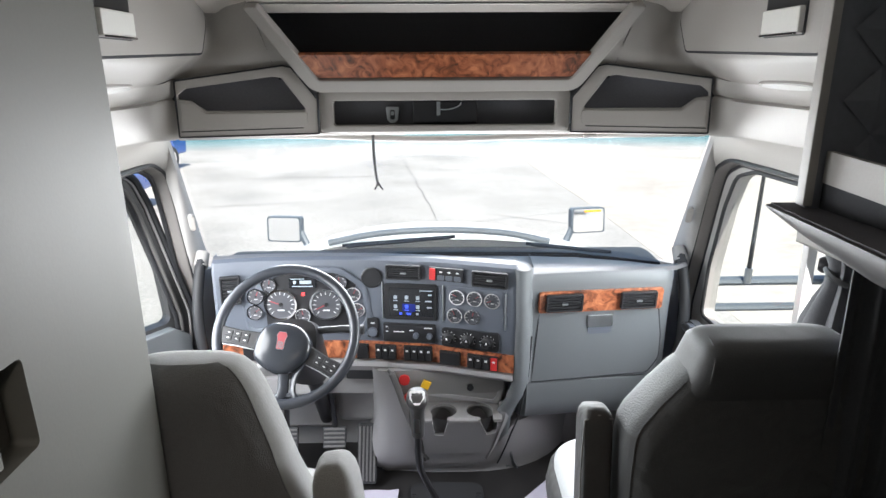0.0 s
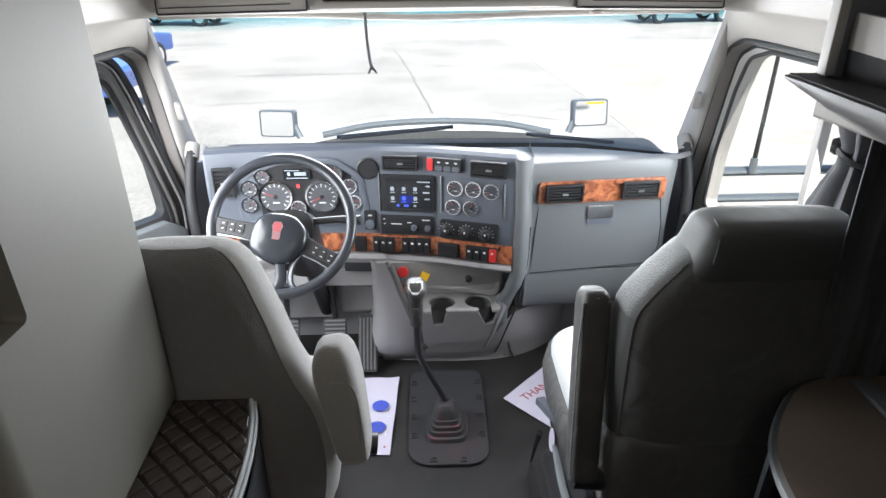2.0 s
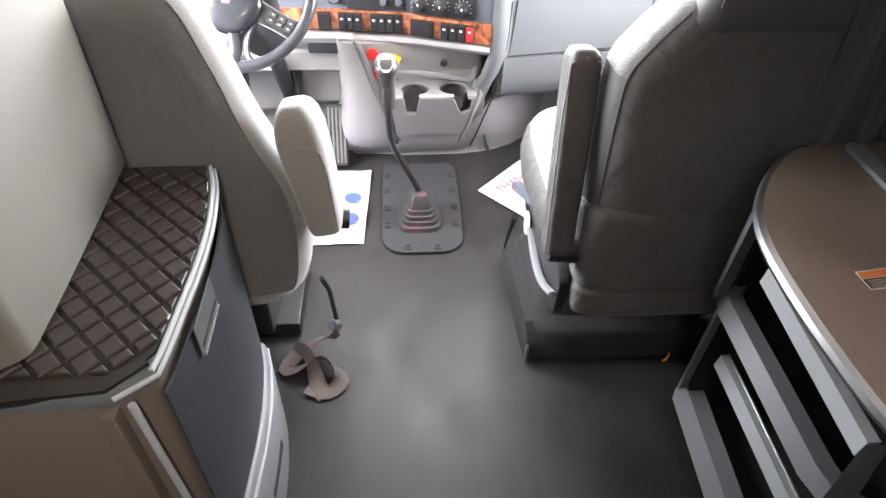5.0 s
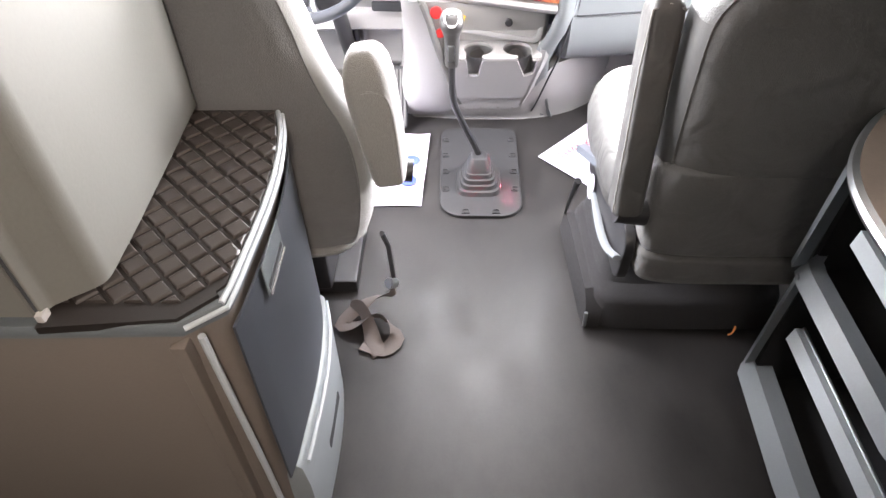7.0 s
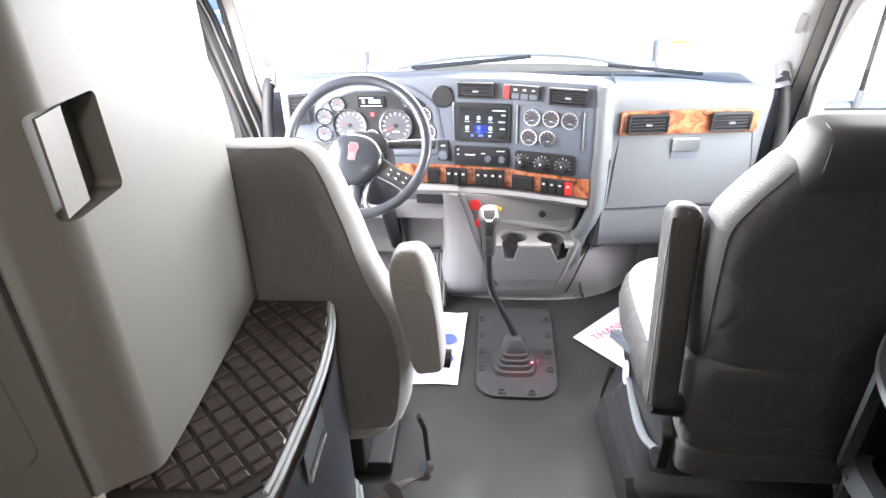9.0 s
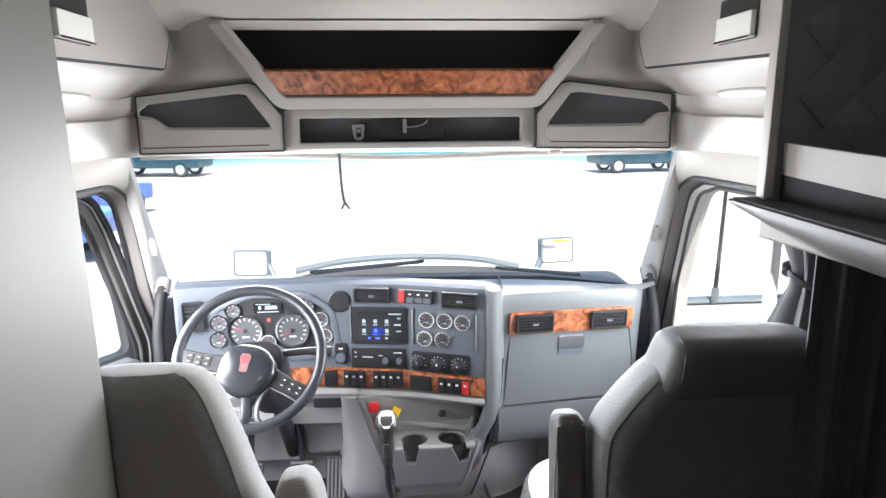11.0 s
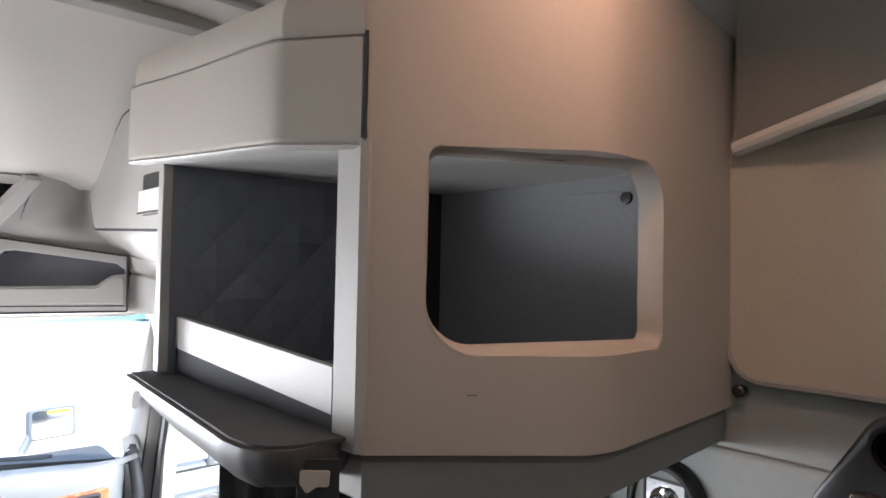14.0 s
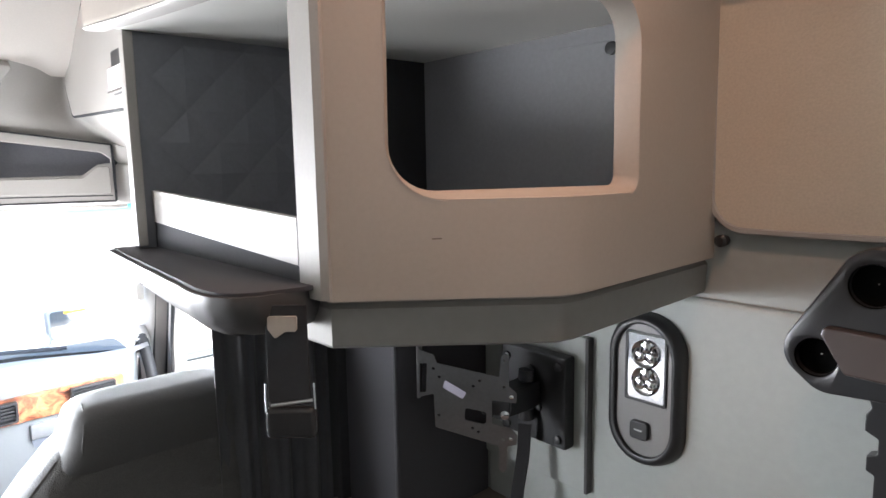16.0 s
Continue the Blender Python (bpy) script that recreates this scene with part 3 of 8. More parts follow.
# ---- ceiling and the trim over the windscreen ----
rows = []
for y, z, half in ((2.02, 1.902, 0.70), (1.95, 1.925, 0.72), (1.90, 1.955, 0.74), (1.84, 2.0, 0.77), (1.75, 2.06, 0.80), (1.55, 2.19, 0.88), (1.40, 2.25, 0.95), (1.20, 2.29, 1.15), (1.0, 2.32, 1.34), (-1.04, 2.32, 1.34)):
    rows.append([(half * (-1 + 2 * j / 16), y, z - (0.05 if y < 1.5 else 0.0) * abs(-1 + 2 * j / 16) ** 6) for j in range(17)])
solid("ceiling", strip(bmesh.new(), rows, (0, 0, 0.03)), LINER, "pale warm grey fabric headliner rising towards the sleeper", "ceiling", "structure", smooth=60)
for y0, y1 in ((1.27, 1.30), (1.38, 1.44)):
    zc = 2.225 if y0 > 1.35 else 2.262
    solid("ceiling_trim", B((-0.95, y0, zc - 0.012), (0.95, y1, zc + 0.02), 0.008), TRIM, "light grey trim bar across the headliner", "trim", "structure")

# unseen outer roof skin, added to keep the daylight out behind the trim
rows = []
for y, z, half in ((2.40, 1.53, 1.0), (2.34, 1.60, 1.03), (2.22, 1.80, 1.06), (2.10, 2.10, 1.08), (1.9, 2.35, 1.12), (1.2, 2.42, 1.40), (-1.06, 2.42, 1.40)):
    rows.append([(-half - 0.02, y - 0.02, min(z, 1.56)), (-half, y, (z + 1.56) / 2), (-half + 0.06, y, z), (0, y + 0.06, z), (half - 0.06, y, z), (half, y, (z + 1.56) / 2), (half + 0.02, y - 0.02, min(z, 1.56))])
solid("roof", strip(bmesh.new(), rows, (0, 0, 0.01)), DOORTRIM, "unseen dark skin added behind the trim to block daylight", "roof", "structure", smooth=60)


def sheet(s, lines, n=5):
    """A smooth surface through lines of points, mirrored by s."""
    return strip(bmesh.new(), [[(s * p.x, p.y, p.z) for p in smooth_path(line, n)] for line in lines], (s * 0.006, 0.004, 0))


for s in (1, -1):
    tail = lambda x, z: [(x, 1.70, z), (x, 1.45, z), (x - 0.004, 1.22, z)]
    upper = [
        [(0.440, 2.068, 1.752), (0.62, 2.026, 1.739), (0.786, 1.986, 1.716), (0.792, 1.86, 1.706)] + tail(0.790, 1.702),
        [(0.448, 2.052, 1.764), (0.62, 2.018, 1.752), (0.770, 1.984, 1.734), (0.765, 1.86, 1.722)] + tail(0.760, 1.718),
        [(0.462, 2.030, 1.784), (0.61, 2.012, 1.778), (0.728, 1.990, 1.770), (0.722, 1.87, 1.756)] + tail(0.716, 1.752),
        [(0.472, 2.018, 1.800), (0.60, 2.012, 1.800), (0.695, 2.012, 1.800), (0.701, 1.90, 1.780)] + tail(0.700, 1.772),
        [(0.500, 1.994, 1.840), (0.60, 2.006, 1.845), (0.682, 2.035, 1.85), (0.697, 1.92, 1.85)] + tail(0.697, 1.85),
        [(0.535, 1.962, 1.900), (0.61, 1.985, 1.905), (0.680, 2.025, 1.91), (0.697, 1.92, 1.92)] + tail(0.697, 1.93),
        [(0.560, 1.935, 1.945), (0.63, 1.955, 1.955), (0.690, 1.985, 1.965), (0.700, 1.89, 2.01)] + tail(0.705, 2.04),
        [(0.580, 1.90, 1.99), (0.65, 1.905, 2.01), (0.71, 1.90, 2.03), (0.745, 1.80, 2.11)] + tail(0.75, 2.15),
        [(0.62, 1.84, 2.04), (0.70, 1.83, 2.06), (0.80, 1.80, 2.10), (0.86, 1.72, 2.18)] + tail(0.90, 2.26)]
    st0 = thing("side_trim", (s * 0.75, 1.6, 1.70), "warm grey moulded trim over the cab door", "trim", kind="structure")
    part("upper_trim", sheet(s, upper), TRIM, st0, "", 60)
    lower = [
        [(0.786, 1.988, 1.720), (0.792, 1.86, 1.706), (0.790, 1.5, 1.702), (0.786, 1.22, 1.702)],
        [(0.787, 1.988, 1.690), (0.808, 1.87, 1.682), (0.812, 1.5, 1.678), (0.808, 1.22, 1.678)],
        [(0.788, 1.987, 1.676), (0.830, 1.88, 1.668), (0.848, 1.5, 1.665), (0.844, 1.22, 1.665)],
        [(0.793, 1.990, 1.670), (0.850, 1.89, 1.661), (0.876, 1.5, 1.658), (0.872, 1.22, 1.658)],
        [(0.798, 1.990, 1.665), (0.856, 1.89, 1.655), (0.884, 1.5, 1.651), (0.880, 1.22, 1.651)],
        [(0.790, 1.987, 1.658), (0.844, 1.89, 1.648), (0.872, 1.5, 1.644), (0.868, 1.22, 1.644)],
        [(0.789, 1.987, 1.600), (0.858, 1.89, 1.595), (0.884, 1.5, 1.592), (0.880, 1.22, 1.592)],
        [(0.790, 1.987, 1.556), (0.872, 1.89, 1.552), (0.902, 1.5, 1.550), (0.898, 1.22, 1.550)],
        [(0.800, 1.990, 1.546), (0.880, 1.90, 1.544), (0.912, 1.5, 1.542), (0.908, 1.22, 1.542)]]
    part("lower_trim", sheet(s, lower), TRIM, st0, "", 60)
    cover = [
        [(0.950, 2.300, 1.552), (0.880, 2.12, 1.549), (0.846, 2.0, 1.548), (0.886, 1.86, 1.547), (0.914, 1.5, 1.546), (0.910, 1.22, 1.546)],
        [(0.940, 2.285, 1.535), (0.915, 2.13, 1.530), (0.905, 2.0, 1.530), (0.928, 1.86, 1.528), (0.945, 1.5, 1.527), (0.941, 1.22, 1.527)],
        [(0.950, 2.310, 1.485), (0.955, 2.16, 1.488), (0.960, 2.0, 1.490), (0.968, 1.86, 1.490), (0.974, 1.5, 1.490), (0.970, 1.22, 1.490)],
        [(0.968, 2.360, 1.420), (0.988, 2.24, 1.446), (0.992, 2.05, 1.452), (0.994, 1.86, 1.452), (0.994, 1.5, 1.452), (0.99, 1.22, 1.452)],
        [(1.000, 2.395, 1.372), (1.008, 2.262, 1.434), (1.008, 2.05, 1.444), (1.008, 1.86, 1.444), (1.008, 1.5, 1.444), (1.006, 1.22, 1.444)]]
    part("header_cover", sheet(s, cover, 8), TRIM, st0, "light grey cover above the door opening", 60)
    # overhead locker door with its latch
    ld = thing("overhead_locker", (s * 0.70, 1.6, 1.79), "flush warm grey overhead locker door with a chrome latch", "locker", "overhead locker doors")
    out = rounded([(1.30, 1.768), (1.965, 1.790), (2.028, 1.88), (2.005, 1.925), (1.93, 1.965), (1.72, 2.07), (1.30, 2.10)], [0.03, 0.03, 0.05, 0.05, 0.1, 0.1, 0.02])
    m = leftward(0.699) if s > 0 else rightward(-0.699)
    flip = [(-p[0], p[1]) for p in out] if s > 0 else out
    part("door_panel", S(flip, 0.012, m, bevel=0.004), TRIM, ld)
    part("shadow_gap", T([(s * 0.691, p[0], p[1]) for p in out], 0.0042, 6, True), MATTE, ld, "dark shadow gap")
    lat = (lambda y0, z0, y1, z1, r: rect(-y1, z0, -y0, z1, r)) if s > 0 else (lambda y0, z0, y1, z1, r: rect(y0, z0, y1, z1, r))
    plane = lambda x: leftward(x) if s > 0 else rightward(-x)
    cup = part("latch_recess", S(lat(1.375, 1.806, 1.53, 1.90, 0.006), 0.003, plane(0.6875), bevel=0.001), BLACK, ld, "black latch recess")
    part("paddle", S(lat(1.380, 1.812, 1.524, 1.862, 0.004), 0.012, plane(0.6850), bevel=0.004), WHITE, cup, "pale satin latch paddle")
    part("paddle_edge", S(lat(1.380, 1.808, 1.524, 1.813, 0.002), 0.014, plane(0.6850), bevel=0.001), CHROME, cup, "bright lower edge")
    # reading lamp set in the sloping trim
    rl = thing("reading_lamp", (s * 0.785, 1.56, 1.70), "long flat clear reading lamp set into the side trim", "reading lamp", "reading lamps")
    m = axes((s * 0.778, 1.57, 1.7085), (0, -s, 0), (0.72 * s, 0, -0.40))
    ov = [Vector(p) for p in oval(0, 0, 0.125, 0.016, 2.2)]
    n = (m.to_3x3() @ Vector((0, 0, 1)))
    up_ = 0.006 if n.z > 0 else -0.006
    part("bezel", S(ov, -up_, m), TRIM, rl)
    part("lens", S([p * 0.9 for p in ov], -up_ * 1.5, m), LENS, rl, "clear ribbed lens")

# centre console over the windscreen
oc = thing("overhead_console", (0, 2.1, 1.555), "warm grey overhead console with a black radio recess", "overhead console")
part("bezel", S(rect(-0.388, 1.556, 0.388, 1.682, 0.012), 0.03, rearward(2.105), [rect(-0.345, 1.578, 0.345, 1.652, 0.008)], 0.006), TRIM, oc)
part("recess", S(rect(-0.352, 1.57, 0.352, 1.66), 0.004, rearward(2.13)), LINING, oc, "matt charcoal recess")
part("radio", B((-0.10, 2.094, 1.582), (0.10, 2.128, 1.649), 0.004), BLACK, oc, "black radio blanking box")
clip = part("microphone_clip", S(rounded([(-0.186, 1.632), (-0.143, 1.632), (-0.148, 1.592), (-0.158, 1.582), (-0.171, 1.582), (-0.181, 1.592)], 0.005), 0.012, rearward(2.122), [rect(-0.172, 1.592, -0.157, 1.622, 0.004)], 0.002), SATIN, oc, "silver microphone clip")
part("clip_tongue", B((-0.170, 2.106, 1.606), (-0.159, 2.118, 1.618), 0.002), SATIN, clip)
part("loose_wire", T(smooth_path([(-0.022, 2.115, 1.648), (-0.018, 2.095, 1.632), (-0.012, 2.088, 1.624), (0.02, 2.086, 1.626), (0.045, 2.09, 1.636), (0.052, 2.10, 1.65)], 5), 0.0022, 6), SATIN, oc, "loose thin cable")
part("plug", B((-0.026, 2.086, 1.606), (-0.014, 2.098, 1.648), 0.002), SATIN, oc, "bare metal connector")
for s in (1, -1):
    pk = thing("overhead_pocket", (s * 0.6, 2.03, 1.56), "grey overhead storage pocket with a dark mesh-lined opening", "storage pocket", "overhead pockets")
    m = axes((s * 0.39, 2.078, 0), (s * 0.41, -0.095, 0), (0, 0, 1))
    o = [(0.003, 1.556), (0.405, 1.556), (0.403, 1.716), (0.10, 1.757), (0.075, 1.752), (0.003, 1.66)]
    h = [(0.036, 1.627), (0.325, 1.630), (0.365, 1.660), (0.398, 1.664), (0.398, 1.676), (0.375, 1.694), (0.13, 1.726), (0.104, 1.722)]
    depth = 0.02 * s
    part("pocket_panel", S(rounded(o, 0.004), depth, m, [rounded(h, [0.005, 0.012, 0.012, 0.003, 0.003, 0.012, 0.016, 0.012])], 0.004), TRIM, pk)
    back = m @ Matrix.Translation((0, 0, -depth * 2.2))
    part("pocket_lining", S([(0.0, 1.585), (0.41, 1.585), (0.41, 1.712), (0.09, 1.745)], -depth * 0.2, back), POCKETLINING, pk, "dark mesh lining")
    part("lip", S(rounded([(0.034, 1.580), (0.396, 1.577), (0.394, 1.655), (0.363, 1.655), (0.327, 1.624), (0.034, 1.622)], [0.015, 0.006, 0.006, 0.012, 0.012, 0.003]), depth * 0.2, m @ Matrix.Translation((0, 0, depth)), bevel=0.003), TRIM, pk, "raised grey lip")
    part("joint", T([m @ Vector((p.x, p.y, depth + 0.0005 * s)) for p in rounded(o, 0.004)], 0.0026, 6, True), MATTE, pk, "dark outer joint")
    part("joint", S([(0.048, 1.5733), (0.398, 1.5705), (0.398, 1.5735), (0.048, 1.5763)], depth * 0.06, m @ Matrix.Translation((0, 0, depth))), MATTE, pk, "dark joint")
# header strip at the head of the windscreen
rows = []
for j in range(25):
    x = -0.98 + 1.96 * j / 24
    yf = 2.10 - 0.10 * (abs(x) / 0.8) ** 2
    rows.append([(x, 2.32 - 0.04 * x * x, 1.552), (x, yf + 0.09, 1.541), (x, yf + 0.012, 1.546), (x, yf, 1.556), (x, yf + 0.03, 1.575)])
solid("windscreen_header", strip(bmesh.new(), rows), TRIM, "warm grey header trim over the windscreen", "trim", "structure", smooth=60)
solid("header_lip", T(smooth_path([(-0.86, 2.17, 1.536), (-0.5, 2.21, 1.5355), (-0.05, 2.20, 1.522), (0.4, 2.20, 1.530), (0.86, 2.17, 1.536)], 6), 0.010, 8), TRIM, "rounded grey lip under the windscreen header", "trim", "structure")

fl_ = thing("floor_lamp", (0.46, 2.10, 1.536), "small red-lensed floor lamp let into the windscreen header", "lamp")
part("bezel", L([(0.020, 0.0), (0.020, 0.006), (0.016, 0.008)], Matrix.Translation((0.46, 2.10, 1.536)), 20), TRIM, fl_)
part("lens", L([(0.0, 0.0), (0.015, 0.001), (0.015, 0.004)], Matrix.Translation((0.46, 2.10, 1.5345)), 20), glow("red_lamp_lens", (0.8, 0.02, 0.03), 1.0), fl_, "glowing red lens")

# overhead shelf with its wood lip
up = Vector((0, -0.12, 0.222)).normalized()
m = axes((0, 2.075, 1.690), (1, 0, 0), up)
sh = thing("overhead_shelf", (0, 2.07, 1.69), "overhead shelf with dark interior and burl wood front strip", "shelf")
part("surround", S(rounded([(-0.40, 0), (0.40, 0), (0.562, 0.266), (0.516, 0.266), (0.377, 0.042), (-0.377, 0.042), (-0.516, 0.266), (-0.562, 0.266)], [0.06, 0.06, 0.01, 0.01, 0.02, 0.02, 0.01, 0.01]), 0.03, m, bevel=0.008), TRIM, sh)
part("wood_strip", S(rounded([(-0.385, 0.045), (0.385, 0.045), (0.432, 0.122), (-0.432, 0.122)], [0.02, 0.02, 0.002, 0.002]), 0.012, m @ Matrix.Translation((0, 0, 0.008)), bevel=0.003), WOOD, sh, "glossy burl wood strip")
lin = bmesh.new()
ring = [(-0.50, 0.03), (0.50, 0.03), (0.545, 0.262), (-0.545, 0.262)]
a = [m @ Vector((x, y, 0.0)) for x, y in ring]
b = [p + Vector((0, 0.17, 0.0)) for p in a]
loft(lin, [a, b], cap=False)
lin.faces.new(list(lin.verts)[4:8])
part("shelf_lining", lin, LINING, sh, "dark interior lining")

# little cord hung from the header
cord = thing("hanging_cord", (-0.19, 2.2, 1.54), "thin dark twisted cord hanging from the windscreen header", "cord")
pts = smooth_path([(-0.236, 2.20, 1.545), (-0.235, 2.20, 1.47), (-0.230, 2.20, 1.40), (-0.224, 2.20, 1.372)], 5)
part("strand", T(pts, 0.0055, 8), RUBBER, cord)
for dx in (-0.012, 0.016):
    part("strand_end", T([(-0.224, 2.20, 1.375), (-0.224 + dx, 2.20, 1.353)], [0.0055, 0.003], 6), RUBBER, cord)

# ---- dashboard ----
FACE = [(-0.895, 2.44), (-0.890, 2.402), (-0.878, 2.396), (-0.80, 2.415), (-0.70, 2.425), (-0.45, 2.43), (-0.28, 2.42), (-0.16, 2.4025), (-0.04, 2.385), (0.0, 2.372), (0.11, 2.335), (0.25, 2.288), (0.268, 2.286), (0.284, 2.30)]


def face_y(x):
    for (a, ya), (b, yb) in zip(FACE, FACE[1:]):
        if a <= x <= b:
            return ya + (yb - ya) * (x - a) / (b - a)
    return FACE[0][1] if x < 0 else FACE[-1][1]


def face_plane(x, z=0.0, lift=0.0):
    """The plane of the dash face at x, facing the sleeper; local x runs along the face."""
    e = 0.02
    t = Vector((2 * e, face_y(x + e) - face_y(x - e), 0)).normalized()
    n = Vector((t.y, -t.x, 0))
    return axes(Vector((x, face_y(x), z)) + n * lift, t, (0, 0, 1))


dash = thing("dashboard", (0, 2.6, 0.2), "charcoal and grey moulded truck dashboard with burl wood strips", "dashboard")
bm = bmesh.new()
rows = []
for x, y in FACE:
    rows.append([(x, y + 0.02, 0.60), (x, y + 0.004, 0.66), (x, y, 0.74), (x, y, 0.90), (x, y + 0.004, 1.00), (x, y + 0.012, 1.032), (x, y + 0.03, 1.043)])
part("instrument_panel", strip(bm, rows), DASH, dash, "charcoal instrument panel", 40)
bm = bmesh.new()
rows = []
for x, y in [(-0.900, 2.44)] + FACE[1:-1] + [(0.295, 2.285), (0.325, 2.295), (0.345, 2.315), (0.42, 2.33), (0.60, 2.345), (0.80, 2.355), (0.90, 2.37), (0.965, 2.42)]:
    zt = 1.043 if x < 0.27 else (1.030 if x < 0.31 else (1.012 if x < 0.33 else 1.005))
    far = 2.56 - 0.04 * (x / 0.96) ** 2
    dip = 0.045 * max(0.0, (x - 0.3) / 0.65) ** 2
    rows.append([(x, y + 0.012, zt - 0.012), (x, y + 0.03, zt), (x, y + 0.07, zt + (0.002 if x < 0.3 else 0.008) - dip * 0.4), (x, far - 0.04, 1.012 - dip), (x, far, 0.996 - dip), (x, far + 0.05, 0.980 - dip), (x, 2.72, 0.955 - dip)])
part("top_pad", strip(bm, rows), DASHTOP, dash, "dark grey padded dash top", 40)

# passenger side
bm = bmesh.new()
rows = []
for x, y in ((0.300, 2.345), (0.330, 2.312), (0.345, 2.318), (0.42, 2.328), (0.60, 2.345), (0.78, 2.358), (0.86, 2.37), (0.90, 2.40), (0.93, 2.47)):
    rows.append([(x, y + 0.012, 1.000), (x, y, 0.985), (x, y, 0.95), (x, y + 0.018, 0.83), (x, y + 0.028, 0.70), (x, y + 0.030, 0.545), (x, y + 0.040, 0.536), (x, y + 0.034, 0.526), (x, y + 0.040, 0.44), (x, y + 0.058, 0.375), (x, y + 0.115, 0.335), (x, y + 0.40, 0.31)])
part("passenger_panel", strip(bm, rows), GREYDASH, dash, "grey passenger side panel", 40)
# the column that divides the two sides
bm = bmesh.new()
rows = []
for z, w, back in ((1.030, 0.0, 0.0), (0.95, 0.0, 0.0), (0.80, 0.004, -0.004), (0.66, 0.004, -0.012), (0.57, -0.002, -0.012), (0.50, -0.020, 0.005), (0.44, -0.045, 0.03), (0.36, -0.062, 0.08), (0.20, -0.055, 0.17), (0.05, -0.02, 0.26), (0.0, 0.0, 0.28)):
    rows.append([(0.262 + w, 2.300 + back, z), (0.272 + w, 2.278 + back, z), (0.292 + w, 2.272 + back, z), (0.316 + w, 2.282 + back, z), (0.336 + w, 2.322 + back * 0.8, z), (0.35 + w, 2.52 + back * 0.8, z)])
part("dividing_column", strip(bm, rows), GREYDASH, dash, "blue-grey rounded dividing column", 60)
GLOVE = rounded([(0.346, 0.540), (0.826, 0.556), (0.868, 0.62), (0.866, 0.72), (0.846, 0.840), (0.366, 0.842)], [0.006, 0.03, 0.06, 0.1, 0.012, 0.008], 6)
gb = part("glove_box", S(GLOVE, 0.012, axes((0, 2.354, 0), (1, 0.085, 0), (0, -0.04, 1)), bevel=0.003), GREYDASH, dash, "grey glove box lid")
part("lid_gap", T([axes((0, 2.3435, 0), (1, 0.085, 0), (0, -0.04, 1)) @ Vector((p.x, p.y, 0)) for p in GLOVE], 0.0030, 6, True), MATTE, gb, "dark gap round the lid")
part("latch", S(rect(0.560, 0.772, 0.660, 0.822, 0.005), 0.009, axes((0, 2.342, 0), (1, 0.085, 0), (0, -0.04, 1)), bevel=0.002), SATIN, gb, "chrome latch")
part("latch_dish", S(rect(0.562, 0.742, 0.658, 0.790, 0.012), 0.003, axes((0, 2.342, 0), (1, 0.085, 0), (0, -0.04, 1))), DASH, gb, "finger dish")
part("wood_panel", S(rect(0.352, 0.850, 0.845, 0.938, 0.012), 0.012, axes((0, 2.405, 0), (1, 0.085, 0), (0, -0.12, 1)), bevel=0.003), WOOD, dash, "burl wood vent panel")


def vent(x0, z0, x1, z1, m, slats=4, parent=None):
    """A black air vent: frame, slats and a small bright tab."""
    v = part("air_vent", S(rect(x0, z0, x1, z1, 0.006), 0.016, m, [rect(x0 + 0.008, z0 + 0.008, x1 - 0.008, z1 - 0.008, 0.004)], 0.002), BLACK, parent or dash, "black air vent")
    part("vent_back", S(rect(x0 + 0.004, z0 + 0.004, x1 - 0.004, z1 - 0.004), 0.002, m), MATTE, v)
    for k in range(slats):
        z = z0 + 0.012 + (z1 - z0 - 0.024) * (k + 0.5) / slats
        bm = B((x0 + 0.008, z - 0.0035, 0.004), (x1 - 0.008, z + 0.0035, 0.012), 0.001)
        bmesh.ops.transform(bm, matrix=m, verts=bm.verts)
        part("slat", bm, BLACK, v)
    xm, zm = (x0 + x1) / 2, (z0 + z1) / 2 - 0.002
    bm = B((xm - 0.010, zm - 0.004, 0.012), (xm + 0.012, zm + 0.004, 0.018), 0.001)
    bmesh.ops.transform(bm, matrix=m, verts=bm.verts)
    part("tab", bm, SATIN, v, "bright vent tab")
    return v


mv = axes((0, 2.391, 0), (1, 0.085, 0), (0, -0.12, 1))
vent(0.378, 0.860, 0.522, 0.930, mv)
vent(0.672, 0.860, 0.815, 0.930, mv)

# centre stack: vents, switches, screen, gauges
def at_face(x0, x1, lift=0.0):
    """The plane of the dash face midway between x0 and x1, and half their distance along it."""
    xc = (x0 + x1) / 2
    return face_plane(xc, 0.0, lift), math.hypot(x1 - x0, face_y(x1) - face_y(x0)) / 2


def rowbox(name, m, x0, z0, x1, z1, d, mat, parent, label="", r=0.004, lift=0.0):
    return part(name, S(rect(x0, z0, x1, z1, r), d, m @ Matrix.Translation((0, 0, lift)), bevel=min(0.002, abs(d) / 3)), mat, parent, label)


m, h = at_face(-0.222, -0.087)
vent(-h, 0.964, h, 1.023, m)
m, h = at_face(0.108, 0.238)
vent(-h, 0.957, h, 1.019, m)
m, h = at_face(-0.052, 0.076, 0.002)
hz = rowbox("hazard_switch_panel", m, -h, 0.967, h, 1.019, 0.012, BLACK, dash, "black switch row")
rowbox("hazard_button", m, -h + 0.003, 0.970, -h + 0.026, 1.016, 0.006, RED, hz, "red hazard button", lift=0.012)
for k in range(3):
    rowbox("switch", m, -0.034 + 0.033 * k, 0.971, -0.006 + 0.033 * k, 0.990, 0.004, DASH, hz, lift=0.012)
    rowbox("mark", m, -0.026 + 0.033 * k, 1.000, -0.014 + 0.033 * k, 1.006, 0.0006, INK, hz, lift=0.012)
